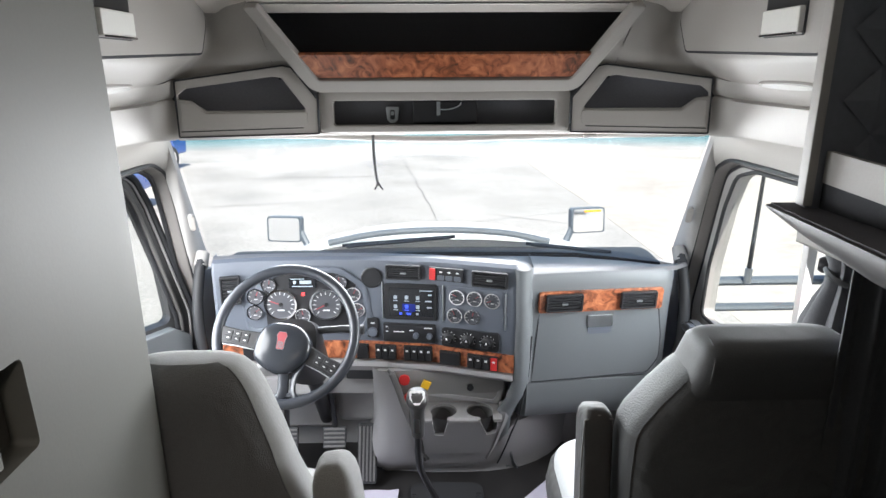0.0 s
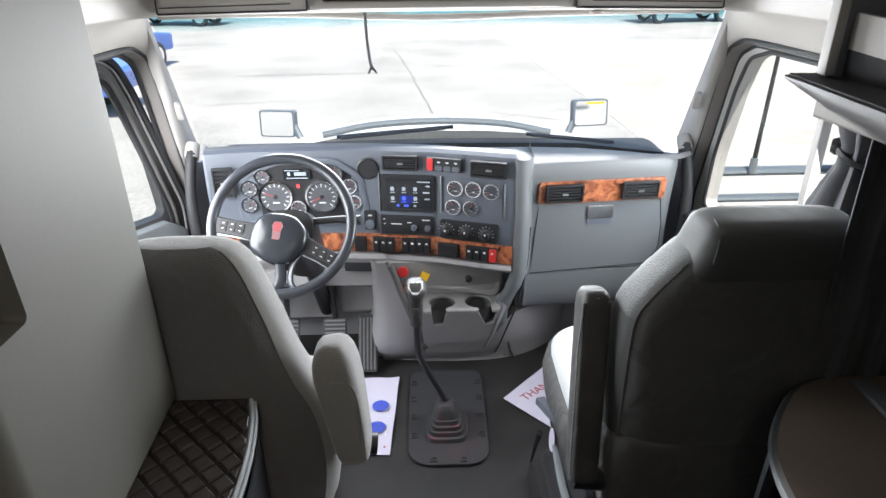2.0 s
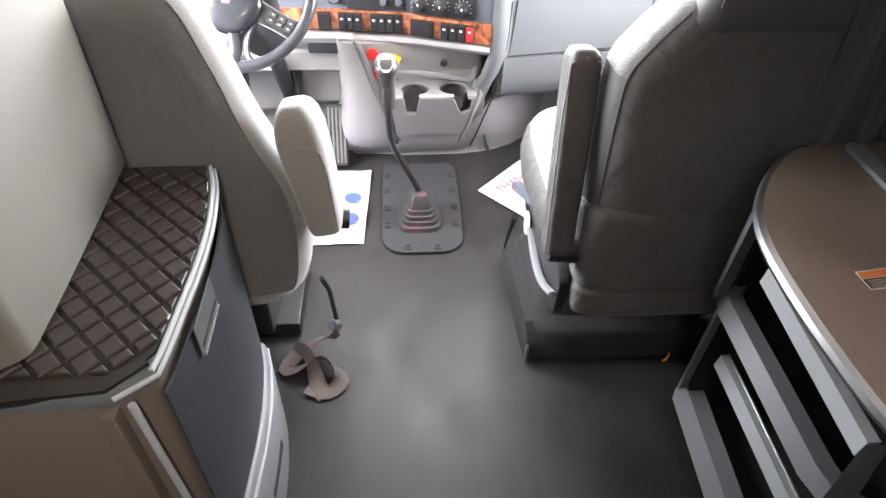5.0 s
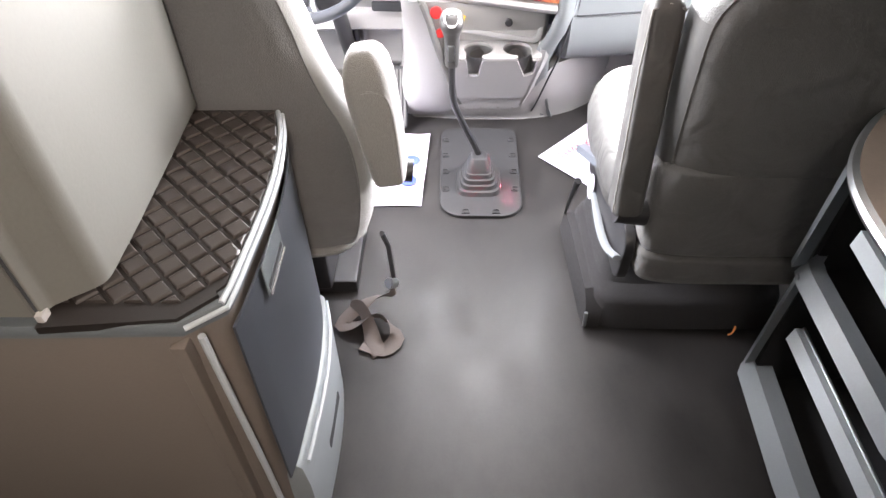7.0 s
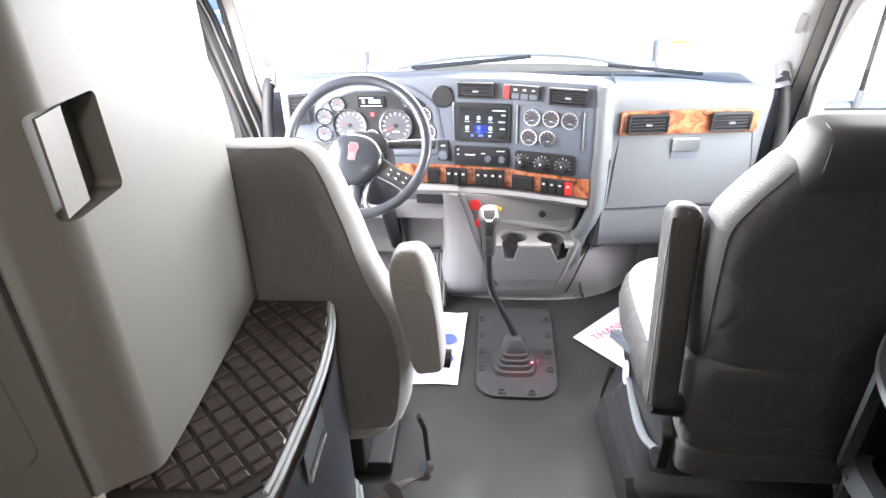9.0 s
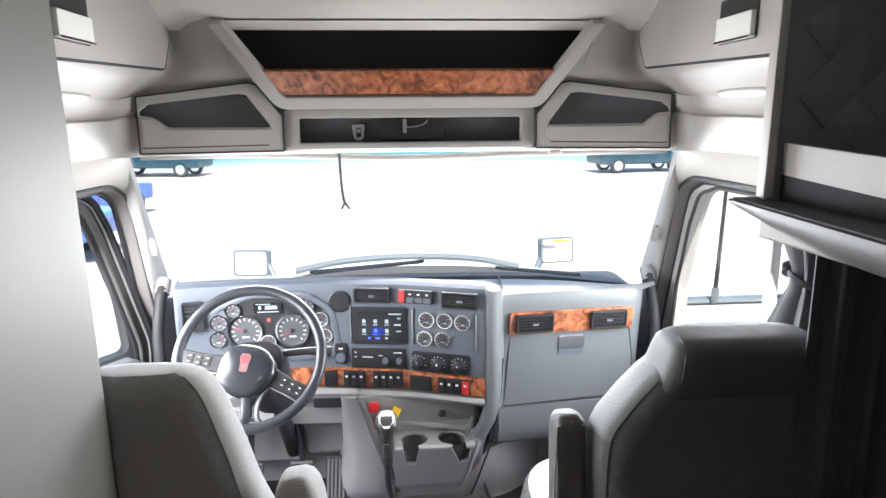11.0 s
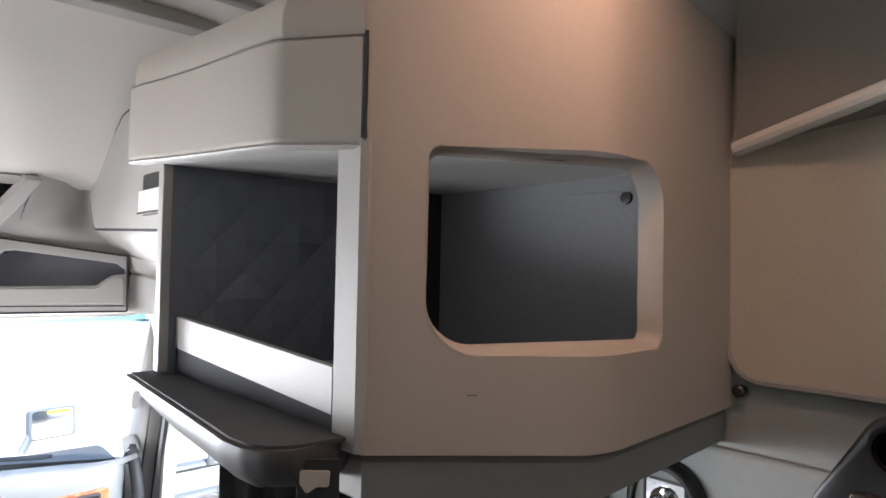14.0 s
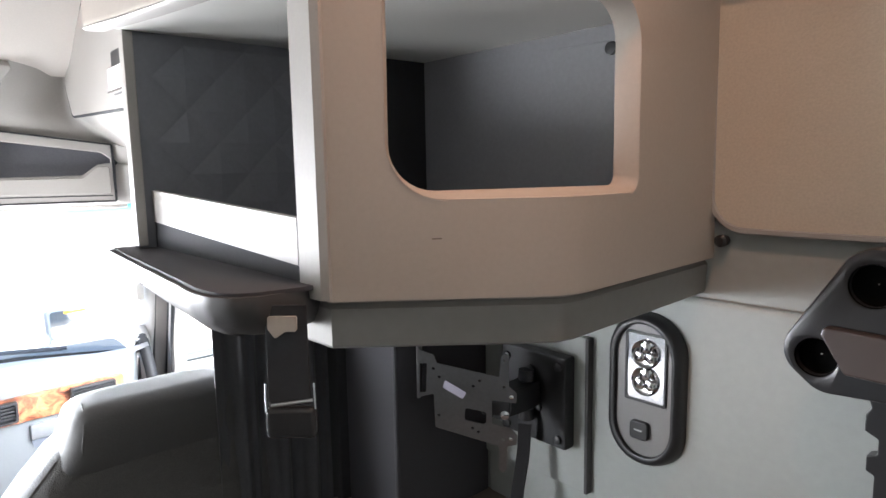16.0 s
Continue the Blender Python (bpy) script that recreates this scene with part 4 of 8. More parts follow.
m, h = at_face(-0.231, -0.025)
sc = rowbox("display", m, -h, 0.798, h, 0.946, 0.010, BLACK, dash, "black touch screen unit", 0.010)
rowbox("screen_glass", m, -h + 0.020, 0.813, h - 0.014, 0.930, 0.002, SCREEN, sc, "glossy black screen", 0.003, 0.010)
for r in range(2):
    for c in range(3):
        blue = r == 0 and c == 1
        rowbox("icon", m, -0.066 + 0.044 * c, 0.846 + 0.038 * r, -0.052 + 0.044 * c, 0.862 + 0.038 * r, 0.0006, GLOWBLUE if blue else GLOWWHITE, sc, "small lit icon", 0.004, 0.0121)
        rowbox("icon_caption", m, -0.068 + 0.044 * c, 0.838 + 0.038 * r, -0.050 + 0.044 * c, 0.841 + 0.038 * r, 0.0006, GLOWBLUE if blue else GLOWWHITE, sc, "", 0.001, 0.0121)
for x0, x1 in ((-0.045, -0.034), (-0.016, 0.002), (0.022, 0.032)):
    rowbox("icon", m, x0, 0.820, x1, 0.829, 0.0006, GLOWBLUE if x0 < -0.03 or x1 < 0.01 else GLOWWHITE, sc, "small lit icon", 0.002, 0.0121)
rowbox("icon_glow", m, -0.032, 0.834, 0.020, 0.866, 0.0004, material("dim_blue_tile", (0.01, 0.02, 0.18), 0.2, var=0.0, bump=0), sc, "dim blue tile", 0.004, 0.0119)
for k, w in enumerate((0.020, 0.026, 0.014)):
    rowbox("readout", m, 0.084 - w, 0.850 + 0.026 * k, 0.084, 0.856 + 0.026 * k, 0.0006, GLOWWHITE, sc, "white lit readout", 0.001, 0.0121)
rowbox("status_bar", m, 0.036, 0.919, 0.086, 0.924, 0.0006, GLOWWHITE, sc, "white status bar", 0.001, 0.0121)
for xa, xb, z0, z1 in ((-0.240, -0.236, 0.798, 0.950), (-0.004, 0.002, 0.800, 0.946), (0.229, 0.235, 0.790, 0.938)):
    mm_, _ = at_face(xa, xb)
    rowbox("bright_strip", mm_, -0.003, z0, 0.003, z1, 0.007, SATIN, dash, "bright metal strip", 0.002)
m, h = at_face(0.012, 0.224)
rowbox("gauge_panel", m, -h, 0.798, h, 0.945, 0.003, DASH, dash, "charcoal gauge panel", 0.012)


def gauge(m, r, parent, ticks=9, needle=0.7, face=DIAL, ring=CHROME):
    """A dial in a bright ring, with bars for its scale and a needle."""
    g = part("gauge", L([(r, 0), (r, 0.008), (r * 0.97, 0.011), (r * 0.86, 0.011), (r * 0.84, 0.004)], m, 28), ring, parent, "round gauge with bright ring")
    part("dial", L([(r * 0.85, 0.0035), (r * 0.85, 0.005)], m, 28), face, g, "grey dial face")
    bm = bmesh.new()
    for k in range(ticks):
        w = radians(225 - 270 * k / (ticks - 1))
        mm = m @ Matrix.Rotation(w, 4, "Z")
        box(bm, (r * 0.62, -r * 0.022, 0.005), (r * 0.80, r * 0.022, 0.0056), 0, mm)
    tagged(part("scale_marks", bm, INK, g, "pale scale marks", 0), kind="stuff")
    part("caption_bar", B((-r * 0.20, -r * 0.40, 0.005), (r * 0.20, -r * 0.32, 0.0056), 0, m), INK, g)
    mm = m @ Matrix.Rotation(radians(needle), 4, "Z")
    part("needle", B((-r * 0.12, -r * 0.03, 0.006), (r * 0.66, r * 0.03, 0.0075), 0, mm), DIMRED, g, "dull red needle")
    part("hub", L([(r * 0.13, 0.005), (r * 0.12, 0.009)], m, 14), BLACK, g)
    return g


for k, (gx, gz) in enumerate(((0.053, 0.906), (0.119, 0.907), (0.184, 0.905), (0.045, 0.831), (0.111, 0.832))):
    gauge(face_plane(gx, gz, 0.003), 0.0315, dash, 9, (150, 30, 200, 120, 80)[k])
m, h = at_face(-0.238, -0.033)
rd = rowbox("radio", m, -h, 0.704, h, 0.780, 0.012, BLACK, dash, "black radio with two knobs", 0.004)
for x in (0.028, 0.082):
    part("knob", L([(0.012, 0.012), (0.011, 0.026), (0.008, 0.027)], m @ Matrix.Translation((x, 0.735, 0)), 16), DASH, rd)
for x0, x1, z in ((-0.062, -0.020, 0.745), (0.002, 0.018, 0.752), (0.060, 0.092, 0.764), (-0.092, -0.084, 0.764), (-0.092, -0.084, 0.745)):
    rowbox("mark", m, x0, z, x1, z + 0.004, 0.0006, INK, rd, "", 0.001, 0.012)
rowbox("slot", m, -0.075, 0.767, 0.05, 0.771, 0.001, MATTE, rd, "", 0.001, 0.012)
m, h = at_face(-0.006, 0.212)
ck = rowbox("climate_panel", m, -h, 0.696, h, 0.774, 0.010, BLACK, dash, "black climate panel with three knobs", 0.012)
for x in (0.020, 0.094, 0.169):
    mk_ = face_plane(x, 0.733)
    kb = part("knob", L([(0.025, 0.010), (0.024, 0.020), (0.015, 0.024), (0.013, 0.034), (0.010, 0.035)], mk_, 20), BLACK, ck, "black ribbed knob")
    part("pointer", B((-0.003, 0.002, 0.0345), (0.003, 0.010, 0.0365), 0, mk_), INK, kb)
    bm = bmesh.new()
    for k in range(9):
        box(bm, (0.0265, -0.0012, 0.010), (0.031, 0.0012, 0.0106), 0, mk_ @ Matrix.Rotation(radians(-20 + 28 * k), 4, "Z"))
    tagged(part("marks", bm, INK, ck, "pale marks", 0), kind="stuff")
# round speaker and mirror switch left of the screen
part("speaker", L([(0.042, 0.0), (0.042, 0.004), (0.038, 0.006), (0.0375, 0.003)], face_plane(-0.279, 0.965), 28), BLACK, dash, "black round speaker grille")
m, h = at_face(-0.303, -0.258)
ms = rowbox("mirror_switch", m, -h, 0.716, h, 0.798, 0.010, BLACK, dash, "black mirror switch", 0.006)
part("knob", L([(0.019, 0.01), (0.018, 0.022), (0.010, 0.024)], face_plane(-0.281, 0.742), 18), DASH, ms)
rowbox("mark", m, -0.008, 0.775, 0.008, 0.781, 0.0006, INK, ms, "", 0.001, 0.010)
# wood strip with rocker switches
bm = bmesh.new()
rows = []
for x in [-0.93 + 1.195 * k / 40 for k in range(41)]:
    y = face_y(x) - 0.006
    drop = 0.010 * max(0.0, (x + 0.30) / 0.57)
    zt, zb = 0.698 - drop, 0.624 - drop
    rows.append([(x, y + 0.016, zt + 0.002), (x, y - 0.001, zt - 0.003), (x, y - 0.004, (zt + zb) / 2), (x, y - 0.006, zb + 0.003), (x, y + 0.014, zb - 0.002)])
part("lower_wood_strip", strip(bm, rows), WOOD, dash, "burl wood strip under the controls")


def rockers(x0, x1, n, red=None, marks=True, z0=0.626, z1=0.690):
    m, h = at_face(x0, x1, 0.010)
    base = rowbox("switch_bank", m, -h, z0, h, z1, 0.008, BLACK, dash, "bank of black rocker switches", 0.004)
    w = 2 * h / n
    for k in range(n):
        rowbox("rocker", m, -h + w * k + 0.002, z0 + 0.004, -h + w * (k + 1) - 0.002, z1 - 0.004, 0.006, RED if k == red else BLACK, base, "red rocker" if k == red else "", 0.003, 0.008)
        if marks:
            rowbox("mark", m, -h + w * (k + 0.32), z1 - 0.024, -h + w * (k + 0.66), z1 - 0.016, 0.0006, INK, base, "", 0.001, 0.0142)


rockers(-0.348, -0.300, 1, marks=False)
rockers(-0.272, -0.188, 3)
rockers(-0.158, -0.044, 4)
rockers(-0.013, 0.068, 1, marks=False, z0=0.622, z1=0.679)
rockers(0.094, 0.210, 4, red=3, z0=0.620, z1=0.680)
rockers(-0.80, -0.75, 1, marks=False)
# instrument cluster
# cluster dials: the glare on their lens is put into a paler face colour
GLAREDIAL = material("glare_paled_dial_face", (0.075, 0.077, 0.086), 0.4, var=0.04, bump=0)
part("cluster_hood", S(rounded([(-0.78, 0.735), (-0.30, 0.735), (-0.278, 0.80), (-0.30, 0.94), (-0.40, 1.008), (-0.62, 1.008), (-0.76, 0.955), (-0.795, 0.85)], [0.03, 0.03, 0.05, 0.08, 0.1, 0.1, 0.08, 0.06]), 0.017, rearward(2.432), [rounded([(-0.765, 0.76), (-0.33, 0.76), (-0.305, 0.80), (-0.325, 0.925), (-0.41, 0.985), (-0.61, 0.985), (-0.74, 0.94), (-0.778, 0.85)], [0.03, 0.03, 0.05, 0.08, 0.1, 0.1, 0.08, 0.06])], 0.008), DASH, dash, "charcoal cluster hood")
part("cluster_face", S(rounded([(-0.77, 0.755), (-0.32, 0.755), (-0.30, 0.80), (-0.32, 0.93), (-0.40, 0.99), (-0.62, 0.99), (-0.75, 0.945), (-0.785, 0.85)], 0.05), 0.003, rearward(2.428)), BLACK, dash, "black cluster face")
for x, z, r, nd, tk in ((-0.640, 0.858, 0.066, 160, 13), (-0.462, 0.855, 0.066, 205, 13), (-0.555, 0.812, 0.031, 100, 7), (-0.742, 0.827, 0.033, 40, 7), (-0.735, 0.893, 0.034, 60, 7), (-0.680, 0.940, 0.030, 80, 7), (-0.405, 0.948, 0.030, 100, 7), (-0.355, 0.897, 0.031, 60, 7), (-0.340, 0.832, 0.030, 20, 7)):
    gauge(rearward(2.424) @ Matrix.Translation((x, z, 0)), r, dash, tk, nd, GLAREDIAL)
ds = rowbox("message_display", rearward(2.424), -0.602, 0.925, -0.497, 0.968, 0.004, SCREEN, dash, "small black message display", 0.004)
for x0, z0, x1, z1 in ((-0.585, 0.942, -0.575, 0.956), (-0.56, 0.942, -0.515, 0.956), (-0.59, 0.930, -0.51, 0.934), (-0.595, 0.961, -0.54, 0.964)):
    rowbox("readout", rearward(2.424), x0, z0, x1, z1, 0.0006, GLOWWHITE, ds, "pale lit readout", 0.0005, 0.004)
rowbox("tell_tale", rearward(2.424), -0.556, 0.892, -0.544, 0.906, 0.001, GLOWRED, dash, "red lit tell-tale", 0.001, 0.001)
vent(-0.046, 0.87, 0.030, 0.985, axes((-0.815, 2.402, 0), (1, 0.18, 0), (0, 0, 1)), 6)

# knee panels and the lower centre
bm = bmesh.new()
rows = []
for x in (-0.89, -0.70, -0.45, -0.30, -0.225):
    y = face_y(x)
    k = 0.0 if x < -0.2 else -0.008
    rows.append([(x, y + 0.03, 0.622 + k), (x, y - 0.022, 0.616 + k), (x, y - 0.030, 0.600 + k), (x, y - 0.022, 0.578 + k), (x, y + 0.0, 0.574), (x, y + 0.012, 0.540), (x, y - 0.006, 0.534), (x, y - 0.008, 0.466), (x, y + 0.02, 0.450), (x, y + 0.20, 0.44)])
part("knee_panel", strip(bm, rows), CONSOLE, dash, "grey knee panel", 40)
bm = bmesh.new()
rows = []
for x in (-0.228, -0.12, 0.0, 0.12, 0.24, 0.262):
    y = face_y(x)
    rows.append([(x, y + 0.03, 0.614), (x, y - 0.014, 0.608), (x, y - 0.020, 0.594), (x, y - 0.014, 0.582), (x, y + 0.005, 0.572), (x, y + 0.10, 0.57)])
part("centre_sill", strip(bm, rows), CONSOLE, dash, "grey sill under the switch row", 40)
rowbox("open_slot", face_plane(-0.31), -0.085, 0.537, 0.078, 0.575, 0.008, MATTE, dash, "open black storage slot", 0.008, 0.012)
# the centre console below, down to the floor
cc = thing("centre_console", (0, 2.4, 0), "grey moulded centre console with cup holders, down to the floor", "console")
bm = bmesh.new()
rows = []
for x, e in ((-0.300, 0.34), (-0.292, 0.14), (-0.278, 0.02), (-0.262, 0.0), (-0.10, 0.0), (0.10, 0.0), (0.235, 0.0), (0.255, 0.02), (0.27, 0.10), (0.28, 0.34)):
    rows.append([(x, 2.42 + e, 0.60), (x, 2.375 + e, 0.585), (x, 2.385 + e, 0.50), (x, 2.42 + e, 0.42), (x, 2.43 + e, 0.30), (x, 2.475 + e * 0.9, 0.17), (x, 2.515 + e * 0.8, 0.07), (x, 2.55 + e * 0.7, 0.0)])
# the inner body's shade is put into it by the darker console grey
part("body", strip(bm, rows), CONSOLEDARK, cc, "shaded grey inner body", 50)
# left cheek and front apron, sloping forward to the floor
rows = []
for x, e in ((-0.312, 0.30), (-0.304, 0.16), (-0.294, 0.075), (-0.280, 0.03), (-0.258, 0.008), (-0.225, 0.0), (-0.185, -0.002), (-0.145, 0.0), (-0.112, 0.006), (-0.088, 0.018)):
    k = (x + 0.20) * 0.55 if x < -0.20 else 0.0
    top = 0.600 if x < -0.207 else 0.600 - 3.3 * (x + 0.207)
    line = []
    for f in (0.0, 0.04, 0.16, 0.32, 0.5, 0.68, 0.82, 0.92, 0.97, 1.0):
        z = top * (1 - f)
        y = 2.338 + 0.30 * max(0.0, (0.60 - z) / 0.60) ** 1.0 * 0.42 + 0.105 * max(0.0, (0.16 - z) / 0.16) ** 2
        line.append((x + k * max(0.0, (0.30 - z) / 0.30), y + e, z))
    rows.append(line)
part("left_cheek", strip(bmesh.new(), rows), CONSOLE, cc, "grey moulded side cheek", 70)
part("left_edge", T(smooth_path([(-0.222, 2.342, 0.606), (-0.205, 2.335, 0.588), (-0.184, 2.338, 0.525), (-0.167, 2.343, 0.462), (-0.140, 2.366, 0.365), (-0.112, 2.392, 0.272), (-0.088, 2.425, 0.190), (-0.070, 2.452, 0.130)], 5), [0.006] * 4 + [0.013] * 28 + [0.010] * 4, 10), CONSOLEEDGE, cc, "dark grey moulded edge")
LEN = math.hypot(0.182, 0.33)
mf = axes((0, 2.459, 0.085), (1, 0, 0), (0, -0.182, 0.33))
front = [(-0.082, 0.105), (0.186, 0.105), (0.222, LEN - 0.02), (0.214, LEN), (0.206, LEN - 0.10), (0.172, LEN - 0.12), (0.140, LEN - 0.02), (0.132, LEN), (0.016, LEN), (0.010, LEN - 0.03), (-0.002, LEN - 0.115), (-0.040, LEN - 0.115), (-0.048, LEN - 0.03), (-0.054, LEN), (-0.100, LEN)]
part("front_apron", S(front, 0.012, mf @ Matrix.Translation((0, 0, -0.012))), CONSOLE, cc, "pale grey front apron with two mug notches")
part("lower_apron", S([(-0.075, 0.0), (0.170, 0.0), (0.188, 0.112), (-0.082, 0.112)], 0.006, mf @ Matrix.Translation((0, 0, -0.016))), CONSOLE, cc, "pale grey recessed kick plate")
for x in (-0.055, 0.02, 0.09, 0.150):
    part("screw", L([(0.004, 0), (0.003, 0.002)], mf @ Matrix.Translation((x, 0.014, -0.010)), 8), CONSOLEDARK, cc)
def keyhole(cx, cy, r, n0, n1, yf):
    """A round well opened by a notch to the front edge, for the outline of the ledge."""
    a0 = math.acos(max(-1, min(1, (n0 - cx) / r)))
    a1 = math.acos(max(-1, min(1, (n1 - cx) / r)))
    arc = [(cx + r * math.cos(-a0 - (2 * math.pi - (a0 - a1)) * k / 22), cy + r * math.sin(-a0 - (2 * math.pi - (a0 - a1)) * k / 22)) for k in range(23)]
    return [(n0, yf)] + arc + [(n1, yf)]


YF = 2.279
led = [(-0.10, 2.425), (-0.10, YF)] + keyhole(-0.004, 2.352, 0.054, -0.050, 0.010, YF) + keyhole(0.142, 2.352, 0.054, 0.140, 0.193, YF) + [(0.225, YF), (0.245, 2.425)]
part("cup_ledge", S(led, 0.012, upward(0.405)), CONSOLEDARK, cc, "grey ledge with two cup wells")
# cup wells: the shading inside them is put into a darker grey
for x in (-0.004, 0.142):
    part("cup_well", loft(bmesh.new(), [[(x + r * math.cos(2 * math.pi * k / 28), y + r * math.sin(2 * math.pi * k / 28), z) for k in range(28)] for z, y, r in ((0.406, 2.356, 0.056), (0.36, 2.385, 0.050), (0.31, 2.412, 0.046))][::-1], cap=False), CUPWELL, cc, "round cup well in a shade-dark grey")
part("right_bevel", loft(bmesh.new(), [[(x0, y, z), (x1, y - 0.006, z), (x1 + 0.022, y + 0.02, z), (x1 + 0.022, y + 0.06, z), (x0, y + 0.06, z)] for x0, x1, y, z in ((0.224, 0.244, 2.312, 0.440), (0.222, 0.240, 2.322, 0.395), (0.196, 0.212, 2.420, 0.215), (0.170, 0.186, 2.492, 0.085))]), CONSOLE, cc, "bevelled grey edge")
part("side_seam", T(smooth_path([(0.334, 2.300, 0.76), (0.326, 2.290, 0.62), (0.312, 2.305, 0.50), (0.300, 2.335, 0.40), (0.278, 2.400, 0.27), (0.256, 2.455, 0.15), (0.240, 2.520, 0.05)], 6), 0.0035, 6), MATTE, cc, "dark joint line")
# skirt that spreads on the floor and runs into the passenger side
rows = []
for fx, fy, ux, uy, uz in ((-0.305, 2.66, -0.292, 2.60, 0.10), (-0.285, 2.605, -0.275, 2.53, 0.10), (-0.19, 2.560, -0.19, 2.487, 0.09), (-0.06, 2.545, -0.06, 2.485, 0.088), (0.10, 2.542, 0.10, 2.485, 0.088), (0.20, 2.545, 0.185, 2.480, 0.10), (0.29, 2.560, 0.245, 2.42, 0.25), (0.36, 2.580, 0.30, 2.40, 0.33), (0.43, 2.615, 0.38, 2.44, 0.34), (0.50, 2.670, 0.47, 2.52, 0.33), (0.56, 2.74, 0.55, 2.62, 0.32), (0.60, 2.79, 0.60, 2.74, 0.32)):
    f0, u0 = Vector((fx, fy, 0.0)), Vector((ux, uy, uz))
    rows.append([f0 + Vector((0, -0.012, 0)), f0 + Vector((0, -0.010, 0.012)), f0.lerp(u0, 0.25) + Vector((0, -0.008, 0.012)), f0.lerp(u0, 0.6) + Vector((0, -0.012, 0.0)), u0, u0 + Vector((0, 0.05, 0.01))])
part("skirt", strip(bm := bmesh.new(), rows), CONSOLE, cc, "pale grey floor skirt", 60)

INSET = rounded([(-0.190, 0.586), (-0.142, 0.516), (-0.096, 0.480), (0.198, 0.440), (0.214, 0.452), (0.230, 0.525), (0.226, 0.538)], [0.015, 0.02, 0.03, 0.02, 0.02, 0.02, 0.01])
lo = part("valve_panel", S(rounded([(-0.212, 0.600), (-0.152, 0.505), (-0.102, 0.462), (0.215, 0.418), (0.232, 0.440), (0.250, 0.530), (0.246, 0.552)], [0.02, 0.03, 0.03, 0.02, 0.02, 0.02, 0.01]), 0.02, axes((0, 2.372, 0), (1, -0.03, 0), (0, 0.10, 1)), [INSET], 0.005), CONSOLE, cc, "grey valve panel frame")
mvp = axes((0, 2.352, 0), (1, -0.03, 0), (0, 0.10, 1))
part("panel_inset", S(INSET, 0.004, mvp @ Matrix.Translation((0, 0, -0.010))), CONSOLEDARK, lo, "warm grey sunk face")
part("brake_valve", L([(0.010, -0.008), (0.010, 0.03), (0.023, 0.032), (0.023, 0.044), (0.017, 0.046)], mvp @ Matrix.Translation((-0.160, 0.545, 0)), 8), RED, lo, "red octagonal brake knob")
part("trailer_valve", L([(0.010, -0.008), (0.010, 0.03), (0.023, 0.032), (0.023, 0.044), (0.018, 0.046)], mvp @ Matrix.Translation((-0.074, 0.524, 0)) @ Matrix.Rotation(radians(20), 4, "Z"), 4), YELLOW, lo, "yellow square brake knob")
part("release_knob", L([(0.010, -0.008), (0.010, 0.03), (0.017, 0.032), (0.017, 0.042), (0.013, 0.044)], mvp @ Matrix.Translation((-0.146, 0.470, 0)), 12), RED, lo, "small red knob")
part("dump_knob", L([(0.015, -0.008), (0.015, 0.006), (0.010, 0.008), (0.010, 0.02), (0.014, 0.022), (0.014, 0.034), (0.010, 0.037)], mvp @ Matrix.Translation((0.105, 0.508, 0)), 16), BLACK, lo, "black round knob")

# firewall behind the pedals and the passenger's toe board
solid("wall_firewall", B((-1.04, 2.78, -0.02), (1.04, 2.84, 0.86)), CONSOLE, "grey lined firewall under the dashboard", "wall", "structure")
bm = bmesh.new()
loft(bm, [[(0.22, 2.60, 0), (0.28, 2.56, 0.18), (0.30, 2.60, 0.32), (0.30, 2.80, 0.32), (0.22, 2.80, 0)], [(0.50, 2.75, 0), (0.56, 2.72, 0.18), (0.58, 2.70, 0.32), (0.58, 2.80, 0.32), (0.5, 2.80, 0)], [(1.0, 2.77, 0), (1.0, 2.75, 0.18), (1.0, 2.70, 0.32), (1.0, 2.80, 0.32), (1.0, 2.80, 0)]])
solid("toe_board", bm, CONSOLE, "grey moulded toe board in the passenger footwell", "toe board")

hc = thing("heater_cover", (-0.38, 2.66, 0.2), "pale grey moulded cover behind the accelerator pedal", "cover")
part("cover", B((-0.47, 2.60, 0.22), (-0.285, 2.77, 0.56), 0.03, None, 3), CONSOLE, hc)
part("cover_seam", B((-0.292, 2.596, 0.20), (-0.288, 2.61, 0.55)), MATTE, hc, "dark seam")
part("left_board", B((-0.80, 2.66, 0.16), (-0.50, 2.77, 0.50), 0.02, None, 3), CONSOLE, hc, "pale grey footwell board")
# steering wheel
wc = Vector((-0.508, 1.935, 0.942))
mw = Matrix.Translation(wc) @ axes((0, 0, 0), (1, 0, 0), (0, 0, 1)) @ Matrix.Rotation(radians(-36), 4, "X")
st = thing("steering_wheel", wc, "blue-black leather-rimmed truck steering wheel with switch spokes", "steering wheel")
R = 0.216
WHEEL = material("dark_leather_rim", (0.036, 0.040, 0.049), 0.32, var=0.08, grain=220, bump=0.2)
part("rim", T([mw @ Vector((R * math.cos(2 * math.pi * k / 48), R * math.sin(2 * math.pi * k / 48), 0)) for k in range(48)], 0.0165, 14, True), WHEEL, st)
bm = bmesh.new()
HUBC = Vector((-0.009, -0.041, 0))
hubo = [(-0.089, -0.010), (-0.075, 0.045), (-0.045, 0.074), (0.003, 0.079), (0.056, 0.063), (0.089, 0.020), (0.090, -0.024), (0.063, -0.060), (0.018, -0.084), (-0.030, -0.078), (-0.080, -0.042)]
hubo = [p.xy for p in smooth_path([(*p, 0) for p in hubo[-2:] + hubo + hubo[:3]], 5)][10:65]
